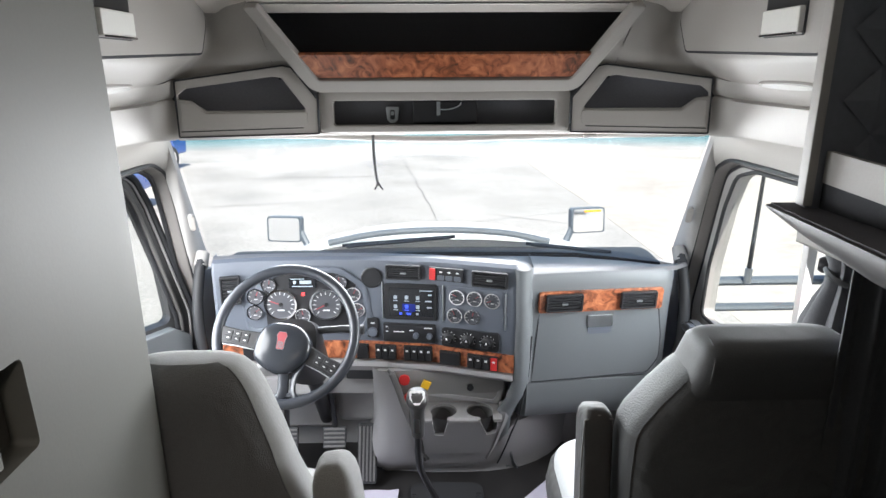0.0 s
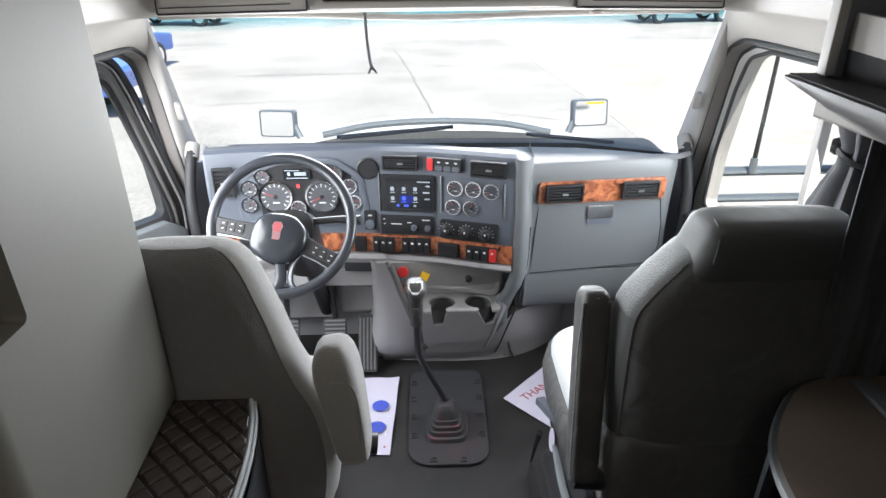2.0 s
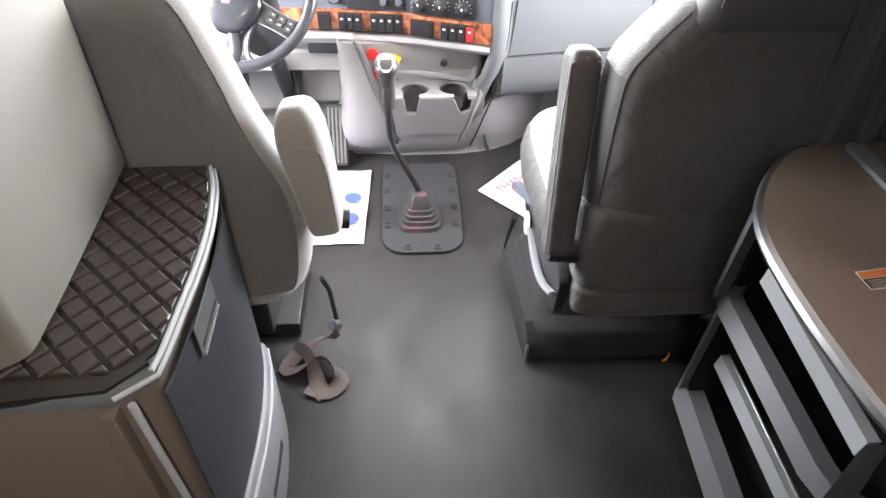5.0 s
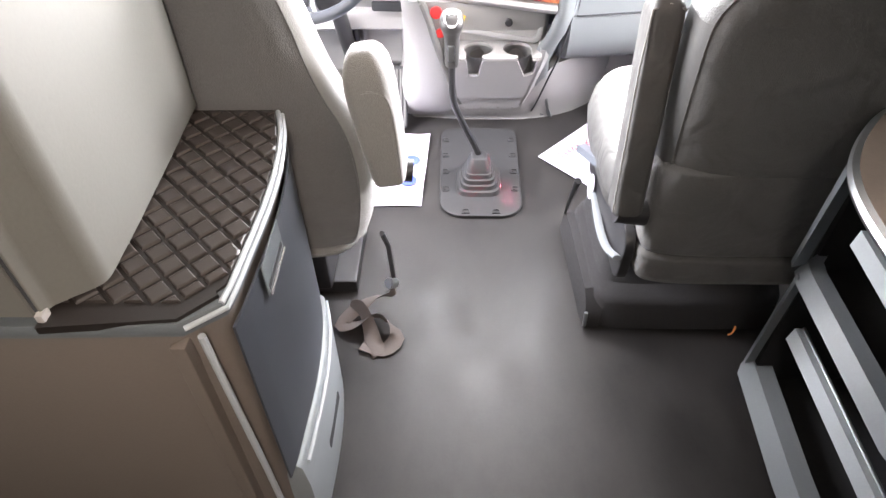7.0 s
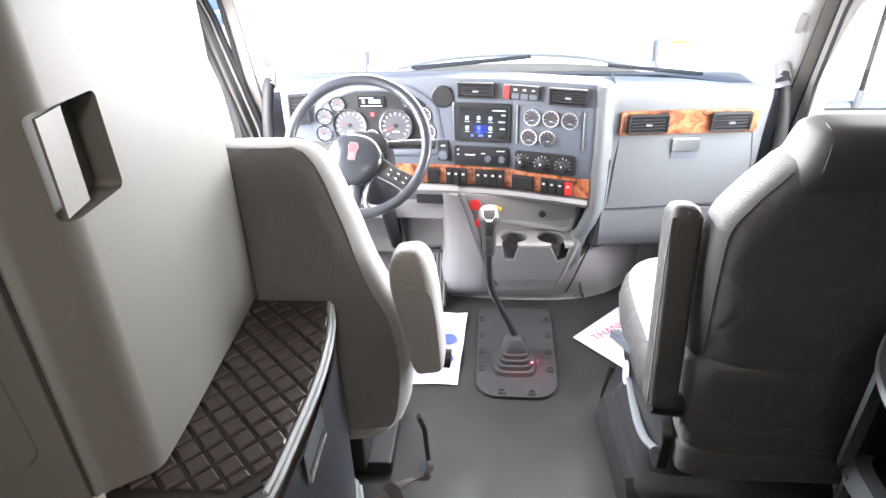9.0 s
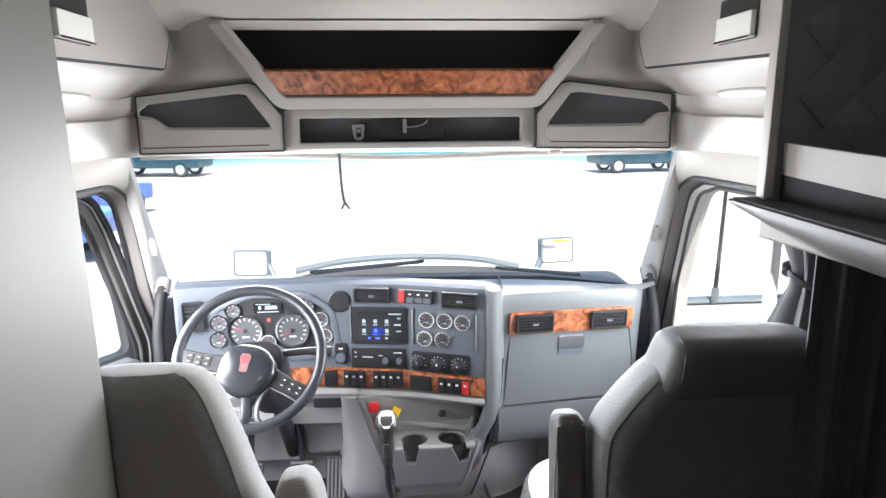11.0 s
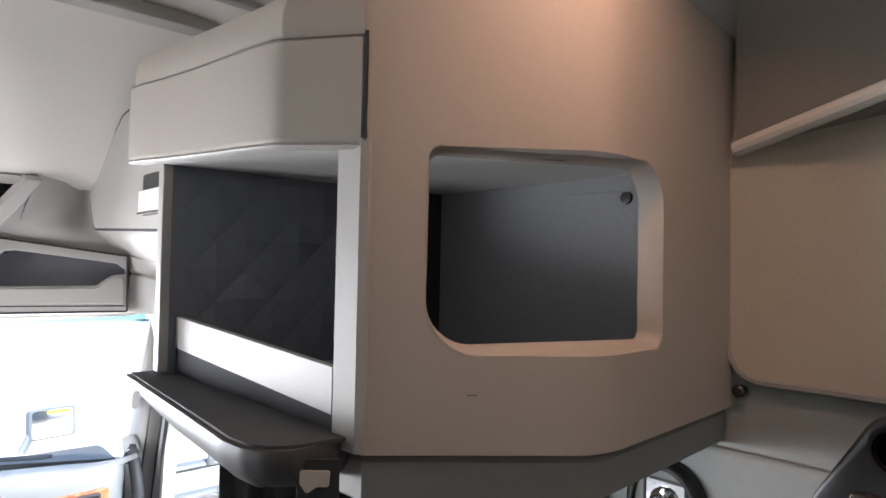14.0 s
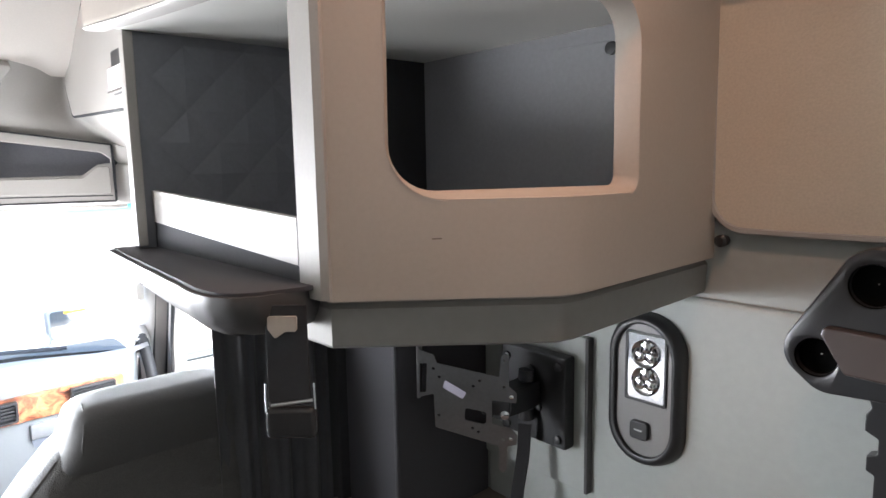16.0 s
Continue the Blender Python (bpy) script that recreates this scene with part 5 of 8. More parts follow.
loft(bm, [[mw @ (HUBC + Vector((p.x * f, p.y * f, z))) for p in hubo] for f, z in ((0.8, -0.05), (0.98, -0.03), (1.0, -0.008), (0.985, 0.006), (0.94, 0.016), (0.85, 0.024), (0.65, 0.031), (0.3, 0.034))])
PADGLOSS = material("smooth_dark_hub_vinyl", (0.030, 0.033, 0.040), 0.24, var=0.06, grain=260, bump=0.08)
hub = part("hub", bm, PADGLOSS, st, "smooth dark centre pad", 60)
mb = mw @ Matrix.Translation((HUBC.x + 0.002, HUBC.y + 0.012, 0.0325)) @ Matrix.Rotation(radians(-8), 4, "Z")
shield = [(-0.011, 0.030), (0.011, 0.030), (0.016, 0.018), (0.012, 0.004), (0.011, -0.024), (-0.011, -0.024), (-0.012, 0.004), (-0.016, 0.018)]
bs = part("badge_shield", S(rounded(shield, 0.004), 0.0025, mb), DIMRED, hub, "dull red badge")
part("badge_rim", T([mb @ Vector((p.x, p.y, 0.0025)) for p in rounded(shield, 0.004)], 0.0007, 6, True), GREYFRAME, bs, "thin grey outline")
for k in range(4):
    part("badge_bar", B((-0.0075 + 0.0042 * k, -0.021, 0.0025), (-0.0052 + 0.0042 * k, 0.0, 0.0030), 0, mb), GREYFRAME, bs)
for inner, outer, half in (((-0.085, -0.020), (-0.204, 0.004), 0.025), ((0.070, -0.066), (0.172, -0.124), 0.025)):
    a, b = Vector((*inner, 0)), Vector((*outer, 0))
    d = (b - a).normalized()
    p = Vector((-d.y, d.x, 0)) * (1 if d.x > 0 else -1)
    ring = lambda c, h: [mw @ (c + p * q + Vector((0, 0, z))) for q, z in ((-h, -0.012), (h, -0.012), (h, 0.003), (h - 0.004, 0.006), (-h + 0.004, 0.006), (-h, 0.003))]
    sk = part("spoke", loft(bmesh.new(), [ring(a, half * 1.15), ring(a.lerp(b, 0.5), half), ring(b, half * 1.1)]), BLACK, st, "black spoke with switches")
    part("spoke_edge", T([mw @ (a - p * half * 1.12), mw @ (a.lerp(b, 0.5) - p * half), mw @ (b - p * half * 1.08)], 0.0035, 6), SATIN, sk, "satin lower edge")
    base = Matrix.Rotation(math.atan2(-p.x, p.y), 4, "Z")
    for i in range(3):
        for j in range(2):
            c = a.lerp(b, 0.34 + 0.225 * i) + p * (0.010 - 0.017 * j)
            spot = mw @ Matrix.Translation(c) @ base
            part("button", B((-0.0115, -0.0075, 0.005), (0.0115, 0.0075, 0.0095), 0.002, spot), RUBBER, sk)
            part("mark", B((-0.0035, -0.0012, 0.0094), (0.0035, 0.0012, 0.0099), 0, spot), INK, sk)
for pts, r in (([(-0.004, -0.105, -0.002), (0.000, -0.150, -0.003), (-0.002, -0.185, -0.002), (-0.022, -0.212, 0)], 0.017), ([(0.060, -0.090, -0.004), (0.036, -0.128, -0.004), (0.029, -0.165, -0.003), (0.034, -0.190, -0.002), (0.052, -0.208, 0)], 0.012)):
    part("lower_spoke", T(smooth_path([mw @ Vector(q) for q in pts], 5), r, 10, flat=0.6), WHEEL, st)
part("lower_web", S([(-0.010, -0.195), (0.045, -0.195), (0.030, -0.182), (0.0, -0.182)], 0.008, mw @ Matrix.Translation((0, 0, -0.006)), bevel=0.002), WHEEL, st)
col = thing("steering_column", (-0.508, 2.2, 0.62), "black moulded steering column shroud with stalks", "steering column")
part("shroud", loft(bmesh.new(), [[mw @ Vector((x, y, z)) for x, y in oval(0, -0.01 - o, a, b, 3)] for z, a, b, o in ((-0.06, 0.085, 0.075, 0.0), (-0.12, 0.095, 0.085, 0), (-0.24, 0.085, 0.08, 0.01), (-0.42, 0.07, 0.07, 0.02))]), BLACK, col)
part("stalk", T([mw @ Vector((0.07, 0.03, -0.09)), mw @ Vector((0.16, 0.035, -0.085)), mw @ Vector((0.235, 0.03, -0.08))], [0.012, 0.012, 0.017], 10), BLACK, col, "black control stalk")
part("stalk", T([mw @ Vector((-0.07, 0.0, -0.09)), mw @ Vector((-0.20, 0.0, -0.085))], [0.011, 0.014], 10), BLACK, col, "black control stalk")
part("shaft", T([mw @ Vector((0, -0.03, -0.42)), (-0.52, 2.60, 0.25)], 0.03, 12), BLACK, col, "black lower shaft")

# pedals
def pedal(x, y, z, w, h, label, arm_to):
    p = thing("pedal", (x, y, z), label, "pedal", "foot pedals")
    m = axes((x, y, z), (1, 0, 0), (0, 0.5, 1))
    pad = part("pad", S(rect(-w / 2, -h / 2, w / 2, h / 2, 0.008), 0.012, m, bevel=0.003), RUBBER, p, "ribbed rubber pad")
    for k in range(5):
        zz = -h / 2 + h * (k + 0.5) / 5
        part("rib", B((-w / 2 + 0.006, zz - 0.004, 0.012), (w / 2 - 0.006, zz + 0.004, 0.016), 0.001, m), CUPWELL, pad)
    part("arm", T(smooth_path([(x, y + 0.01, z), (x, y + 0.02, z + 0.07), arm_to], 5), 0.012, 8), BLACK, p, "black steel arm")


pedal(-0.473, 2.50, 0.208, 0.10, 0.09, "black brake pedal with ribbed rubber pad", (-0.485, 2.50, 0.46))
pedal(-0.680, 2.50, 0.208, 0.10, 0.09, "black clutch pedal with ribbed rubber pad", (-0.665, 2.50, 0.46))
ac = thing("accelerator_pedal", (-0.33, 2.45, 0.02), "long ribbed black accelerator pedal hinged at the floor", "pedal")
m = axes((-0.335, 2.435, 0.02), (1, -0.05, 0), (0.03, 0.13, 0.30))
pad = part("pad", S(rect(-0.042, 0, 0.042, 0.255, 0.012), 0.014, m, bevel=0.003), RUBBER, ac)
for k in range(5):
    part("rib", B((-0.036 + 0.016 * k, 0.012, 0.014), (-0.028 + 0.016 * k, 0.243, 0.018), 0.001, m), CUPWELL, pad)

# ---- seats ----
def seat_back(cx, rows, y0, lean, mats, labels, parent, e=3.4, cut=0.55, shoulder=None, crown=9.0):
    """A lofted seat back, parted at its seams: rear cover, bolsters and, if asked for, a shoulder band.
    rows: (z, half width, half depth); shoulder: the heights of the band; above crown no rear cover."""
    n = 56
    rings, kinds = [], [bmesh.new() for _ in mats]
    for z, a, b in rows:
        rings.append([Vector((x, y + y0 + lean * (z - 0.5), z)) for x, y in oval(cx, 0, a, b, e, n)])
    seam = {1: [], -1: []}
    for (za, a, ba), (zb, b, bb), ra, rb in zip(rows, rows[1:], rings, rings[1:]):
        mid = (za + zb) / 2
        for j in range(n):
            k = (j + 1) % n
            yy = (ra[j].y + ra[k].y) / 2 - y0 - lean * (za - 0.5)
            kind = 0
            if yy < -cut * ba and mid < crown:
                kind = 1
            elif shoulder and shoulder[0] < mid < shoulder[1]:
                kind = 2
            vs = [kinds[kind].verts.new(p) for p in (ra[j], ra[k], rb[k], rb[j])]
            kinds[kind].faces.new(vs)
    kinds[0].faces.new([kinds[0].verts.new(p) for p in rings[0][::-1]])
    kinds[0].faces.new([kinds[0].verts.new(p) for p in rings[-1]])
    obs = [part(name, bm, mat, parent, label, 60) for name, bm, mat, label in zip(("backrest", "back_cover", "shoulder_band"), kinds, mats, labels)]
    for s in (1, -1):
        line = []
        for (z, a, b), ring in zip(rows, rings):
            if z > crown:
                continue
            half = [p for p in ring if (p.x - cx) * s > 0 and p.y < y0 + lean * (z - 0.5)]
            line.append(min(half, key=lambda p: abs(p.y - y0 - lean * (z - 0.5) + cut * b)))
        part("seam", T(smooth_path(line, 3), 0.0022, 6), mats[1], obs[1], "raised seam")
    return obs


def cushion(cx, x0, x1, y0, y1, z0, z1, mat, parent, name="seat_cushion", label=""):
    rings = []
    for f, g in ((0.0, 0.86), (0.12, 0.97), (0.5, 1.0), (0.82, 0.97), (1.0, 0.86)):
        z = z0 + (z1 - z0) * f
        rings.append([(x, y, z + 0.02 * ((y - y0) / (y1 - y0))) for x, y in oval((x0 + x1) / 2, (y0 + y1) / 2, (x1 - x0) / 2 * g, (y1 - y0) / 2 * g, 4.5, 32)])
    return part(name, loft(bmesh.new(), rings), mat, parent, label, 60)


ds = thing("driver_seat", (-0.56, 1.45, 0), "grey cloth driver's air seat with folding armrest", "seat")
seat_back(-0.565, ((0.425, 0.225, 0.070), (0.445, 0.255, 0.088), (0.50, 0.275, 0.097), (0.58, 0.288, 0.102), (0.66, 0.290, 0.104), (0.73, 0.282, 0.103), (0.79, 0.264, 0.101), (0.84, 0.238, 0.097), (0.89, 0.218, 0.093), (0.94, 0.203, 0.090), (0.99, 0.190, 0.087), (1.05, 0.170, 0.084), (1.10, 0.153, 0.080), (1.128, 0.139, 0.074), (1.148, 0.122, 0.064), (1.160, 0.104, 0.050), (1.167, 0.080, 0.034), (1.169, 0.05, 0.018)), 1.322, -0.02, (CLOTH, BACKSHADED), ("", "grey cloth back cover, its shade put into the colour"), ds, 3.0, 0.62, None, 1.165)
cushion(-0.56, -0.80, -0.30, 1.25, 1.80, 0.40, 0.56, CLOTH, ds)
cushion(-0.56, -0.79, -0.315, 1.25, 1.76, 0.385, 0.45, CLOTH, ds, "cushion_skirt", "grey cloth cushion skirt")
m = Matrix.Translation((-0.246, 1.243, 0.820)) @ Matrix.Rotation(radians(-4), 4, "X") @ Matrix.Rotation(radians(-8), 4, "Y")
arm = part("armrest", loft(bmesh.new(), [[m @ Vector((x, y, z)) for x, y in oval(0, o, a, b, 4.2, 32)] for z, a, b, o in ((-0.148, 0.028, 0.046, 0.0), (-0.143, 0.033, 0.055, 0), (-0.125, 0.037, 0.060, 0), (-0.05, 0.043, 0.064, 0), (0.03, 0.047, 0.066, 0), (0.075, 0.047, 0.065, 0), (0.105, 0.043, 0.060, 0), (0.124, 0.036, 0.050, 0), (0.136, 0.026, 0.036, 0), (0.142, 0.014, 0.020, 0))]), CLOTH, ds, "upright folded cloth armrest", 60)
part("armrest_piping", T(smooth_path([m @ Vector((-0.036, -0.056, 0.064)), m @ Vector((0.0, -0.064, 0.076)), m @ Vector((0.030, -0.061, 0.064)), m @ Vector((0.039, -0.058, 0.03)), m @ Vector((0.036, -0.057, -0.05)), m @ Vector((0.027, -0.052, -0.138))], 6), 0.0026, 6), CLOTH, arm, "raised seam")
part("armrest_pivot", T([(-0.25, 1.28, 0.655), (-0.185, 1.285, 0.645)], 0.026, 14), BLACK, ds, "black plastic pivot")
part("seat_box", B((-0.74, 1.46, 0.05), (-0.47, 1.74, 0.38), 0.015), BLACK, ds, "black suspension housing")
part("base_plate", B((-0.80, 1.50, 0.0), (-0.40, 1.80, 0.05), 0.008), BLACK, ds, "black steel base")
part("side_strut", T([(-0.272, 1.30, 0.44), (-0.268, 1.36, 0.34), (-0.272, 1.43, 0.15)], 0.007, 8), BLACK, ds, "thin black strut")
part("belt_anchor", T([(-0.285, 1.41, 0.14), (-0.27, 1.43, 0.12)], 0.016, 12), SATIN, ds, "bright belt anchor bolt")

bl = thing("seat_belt", (-0.30, 1.28, 0.0), "crumpled grey seat belt webbing lying by the seat base", "seat belt")


def ribbon(name, knots, width, parent):
    """A belt through knots of (x, y, z, turn): turn 0 lies flat, 90 stands on edge."""
    pts = smooth_path([k[:3] for k in knots], 3)
    turns = [p.x for p in smooth_path([(radians(k[3]), 0, 0) for k in knots], 3)]
    rows = []
    for i, (p, w) in enumerate(zip(pts, turns)):
        d = (pts[min(i + 1, len(pts) - 1)] - pts[max(i - 1, 0)]).normalized()
        flat = Vector((-d.y, d.x, 0))
        flat = flat.normalized() if flat.length > 0.05 else Vector((1, 0, 0))
        side = flat * math.cos(w) + flat.cross(d) * math.sin(w) * -1
        low = min((p + side * q * width / 2).z for q in (-1, 1))
        p = p + Vector((0, 0, max(0.0, 0.003 - low)))
        bow = d.cross(side) * 0.0025
        rows.append([p - side * width / 2, p - side * width / 4 + bow, p + bow * 1.3, p + side * width / 4 + bow, p + side * width / 2])
    return part(name, strip(bmesh.new(), rows, (0.0006, 0.0006, 0.0016)), BELT, parent, "", 50)


ribbon("webbing", ((-0.272, 1.425, 0.155, 75), (-0.284, 1.405, 0.095, 60), (-0.335, 1.420, 0.058, 20), (-0.400, 1.395, 0.028, 0), (-0.432, 1.358, 0.010, 5), (-0.392, 1.345, 0.022, -25), (-0.330, 1.362, 0.046, -60), (-0.290, 1.340, 0.046, -70), (-0.262, 1.302, 0.018, -15), (-0.300, 1.266, 0.005, 0), (-0.362, 1.286, 0.008, 8)), 0.048, bl)
ribbon("webbing", ((-0.415, 1.415, 0.020, 35), (-0.372, 1.385, 0.052, 65), (-0.346, 1.335, 0.034, 40), (-0.330, 1.290, 0.014, 8), (-0.306, 1.248, 0.005, 0)), 0.048, bl)

ps = thing("passenger_seat", (0.64, 1.45, 0), "black vinyl and grey cloth passenger seat with folded armrest", "seat")
CX = 0.645
BOLSTER = crumple(material("black_bolster_vinyl", (0.068, 0.067, 0.068), 0.64, var=0.08, grain=240, bump=0.2), 6, 0.006)
seat_back(CX, ((0.44, 0.262, 0.080), (0.48, 0.276, 0.092), (0.58, 0.284, 0.101), (0.70, 0.291, 0.105), (0.80, 0.294, 0.106), (0.90, 0.294, 0.104), (0.97, 0.292, 0.101), (1.005, 0.288, 0.099), (1.03, 0.277, 0.097), (1.055, 0.258, 0.095), (1.085, 0.234, 0.093), (1.110, 0.210, 0.091), (1.13, 0.192, 0.089), (1.145, 0.172, 0.086), (1.15, 0.16, 0.08)), 1.302, -0.02, (BOLSTER, BACKCLOTH, YOKE), ("", "dark cloth back cover", "woven grey shoulder band"), ps, 3.6, 0.62, (1.01, 1.14), 1.14)
part("headrest", loft(bmesh.new(), [[(x, y + 1.283, z) for x, y in oval(CX + 0.01, 0, a, b, 4.6, 40)] for z, a, b in ((1.085, 0.206, 0.078), (1.105, 0.203, 0.084), (1.125, 0.192, 0.088), (1.15, 0.178, 0.089), (1.175, 0.169, 0.087), (1.195, 0.162, 0.082), (1.207, 0.150, 0.070), (1.214, 0.130, 0.052), (1.216, 0.10, 0.03))]), BOLSTER, ps, "smooth black vinyl headrest", 60)
for s in (1, -1):
    part("headrest_seam", T(smooth_path([(CX + 0.01 + s * 0.151, 1.211, 1.115), (CX + 0.01 + s * 0.152, 1.206, 1.150), (CX + 0.01 + s * 0.146, 1.212, 1.185), (CX + 0.01 + s * 0.140, 1.235, 1.206), (CX + 0.01 + s * 0.136, 1.27, 1.213)], 4), 0.0018, 6), BOLSTER, ps, "stitched seam")
part("lower_back", loft(bmesh.new(), [[(x, y + 1.268, z) for x, y in oval(CX, 0, a, b, 4.5, 32)] for z, a, b in ((0.352, 0.270, 0.05), (0.364, 0.286, 0.068), (0.385, 0.292, 0.075), (0.438, 0.294, 0.076), (0.448, 0.290, 0.072), (0.454, 0.280, 0.060), (0.460, 0.290, 0.070), (0.470, 0.294, 0.074), (0.56, 0.296, 0.078), (0.66, 0.295, 0.081), (0.690, 0.290, 0.078), (0.705, 0.280, 0.066))]), BACKCLOTH, ps, "dark cloth lower back flap", 60)
cushion(CX, 0.290, 0.905, 1.30, 1.87, 0.42, 0.590, VINYL, ps)
part("cushion_top", loft(bmesh.new(), [[(x, y, z + 0.02 * (y - 1.30) / 0.57) for x, y in oval(0.600, 1.59, 0.288 * g, 0.265 * g, 4.5, 32)] for z, g in ((0.560, 1.0), (0.582, 0.995), (0.596, 0.96), (0.602, 0.90))]), LIGHTCLOTH, ps, "pale grey cloth cushion top", 60)
m = Matrix.Translation((0.308, 1.30, 0.785)) @ Matrix.Rotation(radians(-11), 4, "X") @ Matrix.Rotation(radians(1.5), 4, "Y")
arm = part("armrest", loft(bmesh.new(), [[m @ Vector((x, y, z)) for x, y in oval(0, 0, a, b, 3.8, 24)] for z, a, b in ((-0.235, 0.030, 0.034), (-0.225, 0.035, 0.040), (0.10, 0.036, 0.044), (0.200, 0.036, 0.043), (0.222, 0.033, 0.040), (0.234, 0.026, 0.033), (0.239, 0.016, 0.020))]), VINYL, ps, "upright folded black vinyl armrest", 50)
part("armrest_piping", T([m @ Vector((-0.036, -0.036, -0.22)), m @ Vector((-0.037, -0.038, 0.1)), m @ Vector((-0.031, -0.036, 0.214)), m @ Vector((0.0, -0.036, 0.226)), m @ Vector((0.031, -0.036, 0.216))], 0.0022, 6), CLOTH, arm, "grey piping")
part("armrest_pivot", T([(0.28, 1.25, 0.56), (0.35, 1.25, 0.55)], 0.030, 14), BLACK, ps, "black plastic pivot")
part("side_panel", S(rounded([(-1.72, 0.33), (-1.26, 0.30), (-1.24, 0.46), (-1.42, 0.52), (-1.78, 0.50)], 0.05), 0.025, leftward(0.348), bevel=0.008), BLACK, ps, "charcoal plastic seat side panel")
part("recline_lever", loft(bmesh.new(), [[(0.300, 1.49, 0.515), (0.322, 1.49, 0.515), (0.322, 1.50, 0.485), (0.300, 1.50, 0.485)], [(0.280, 1.73, 0.412), (0.306, 1.735, 0.414), (0.306, 1.74, 0.386), (0.280, 1.735, 0.384)]]), DASH, ps, "grey recline lever")
part("sticker", S(oval(0, 0, 0.022, 0.042, 2.2), 0.002, axes((0.3135, 1.612, 0.345), (0.15, -1, 0), (0, 0.25, 1))), PAPER, ps, "white oval sticker")
part("side_shell", T(smooth_path([(0.322, 1.60, 0.335), (0.314, 1.50, 0.335), (0.308, 1.40, 0.345), (0.306, 1.32, 0.370), (0.312, 1.25, 0.405)], 5), 0.012, 8, flat=0.6), GREYFRAME, ps, "grey curved edge of the side shell")
part("slide_handle", T([(0.318, 1.72, 0.10), (0.288, 1.785, 0.095), (0.286, 1.735, 0.20), (0.288, 1.695, 0.285), (0.289, 1.682, 0.312)], [0.005, 0.005, 0.006, 0.010, 0.011], 8), BLACK, ps, "thin black slide handle")
part("tall_plinth", loft(bmesh.new(), [[(x, y, z) for x, y in oval(cx, cy, a, b, 7, 32)] for z, cx, cy, a, b in ((0.0, 0.60, 1.60, 0.288, 0.245), (0.10, 0.60, 1.60, 0.286, 0.243), (0.125, 0.60, 1.605, 0.278, 0.232), (0.14, 0.60, 1.62, 0.262, 0.21), (0.28, 0.60, 1.64, 0.24, 0.19), (0.37, 0.60, 1.64, 0.23, 0.18))]), CARPET, ps, "dark carpeted seat plinth", 50)
part("floor_rail", loft(bmesh.new(), [[(x, y, z) for x, z in rr] for y, rr in ((1.362, [(0.300, 0.0), (0.345, 0.0), (0.345, 0.03), (0.306, 0.03)]), (1.375, [(0.296, 0.0), (0.35, 0.0), (0.35, 0.075), (0.302, 0.075)]), (1.42, [(0.294, 0.0), (0.35, 0.0), (0.35, 0.118), (0.300, 0.112)]), (1.70, [(0.286, 0.0), (0.35, 0.0), (0.35, 0.118), (0.292, 0.112)]), (1.80, [(0.284, 0.0), (0.35, 0.0), (0.35, 0.10), (0.290, 0.094)]), (1.82, [(0.286, 0.0), (0.35, 0.0), (0.35, 0.06), (0.292, 0.05)]))]), CARPET, ps, "carpeted rail cover", 40)
part("rail_end_cap", T([(0.302, 1.358, 0.012), (0.303, 1.366, 0.062)], 0.006, 8), SATIN, ps, "bright rail end")
solid("loose_strap_end", T(smooth_path([(0.728, 1.33, 0.006), (0.733, 1.325, 0.02), (0.737, 1.328, 0.032), (0.740, 1.335, 0.040)], 5), 0.0035, 6), ORANGE, "short curled orange-brown strap end on the floor", "strap end")

# ---- gear lever, floor plate and papers ----
fp = thing("shifter_plate", (0, 2.15, 0.0), "black rubber gear lever cover plate screwed to the floor", "cover plate")
part("plate", S(rounded([(-0.146, 1.866), (0.158, 1.862), (0.166, 2.44), (-0.147, 2.44)], [0.085, 0.085, 0.05, 0.05], 8), 0.012, upward(0.002), bevel=0.004), RUBBER, fp)
for x, y, turn in ((-0.050, 1.890, 0), (0.060, 1.888, 0), (-0.122, 2.02, -90), (0.134, 2.02, 90), (-0.124, 2.13, -90), (0.137, 2.13, 90), (-0.125, 2.24, -90), (0.139, 2.24, 90), (-0.126, 2.35, -90), (0.140, 2.35, 90)):
    mm = Matrix.Translation((x, y, 0.0135)) @ Matrix.Rotation(radians(turn), 4, "Z")
    notch = part("screw_notch", S(rounded([(-0.015, -0.014), (0.015, -0.014), (0.015, 0.012), (-0.015, 0.012)], [0.002, 0.002, 0.010, 0.010]), 0.004, mm, [rounded([(-0.010, -0.013), (0.010, -0.013), (0.010, 0.007), (-0.010, 0.007)], [0.001, 0.001, 0.006, 0.006])], 0.001), RUBBER, fp, "raised lip round a screw")
    part("screw", L([(0.007, 0), (0.006, 0.002)], mm @ Matrix.Translation((0, -0.004, 0.0004)), 10), BLACK, notch)
gl_ = thing("gear_lever", (0.0, 2.06, 0.01), "gear lever with ribbed rubber boot and chrome-topped knob", "gear lever")
boot = bmesh.new()
rings = []
for z, a, b in ((0.012, 0.088, 0.10), (0.03, 0.082, 0.094), (0.032, 0.072, 0.084), (0.048, 0.070, 0.080), (0.050, 0.062, 0.072), (0.066, 0.060, 0.070), (0.068, 0.053, 0.062), (0.084, 0.051, 0.058), (0.086, 0.046, 0.052), (0.115, 0.040, 0.044), (0.135, 0.028, 0.030), (0.140, 0.018, 0.018)):
    rings.append([(x, y, z) for x, y in oval(0.0, 2.07, a, b, 4, 24)])
part("boot", loft(boot, rings), RUBBER, gl_, "ribbed rubber boot", 30)
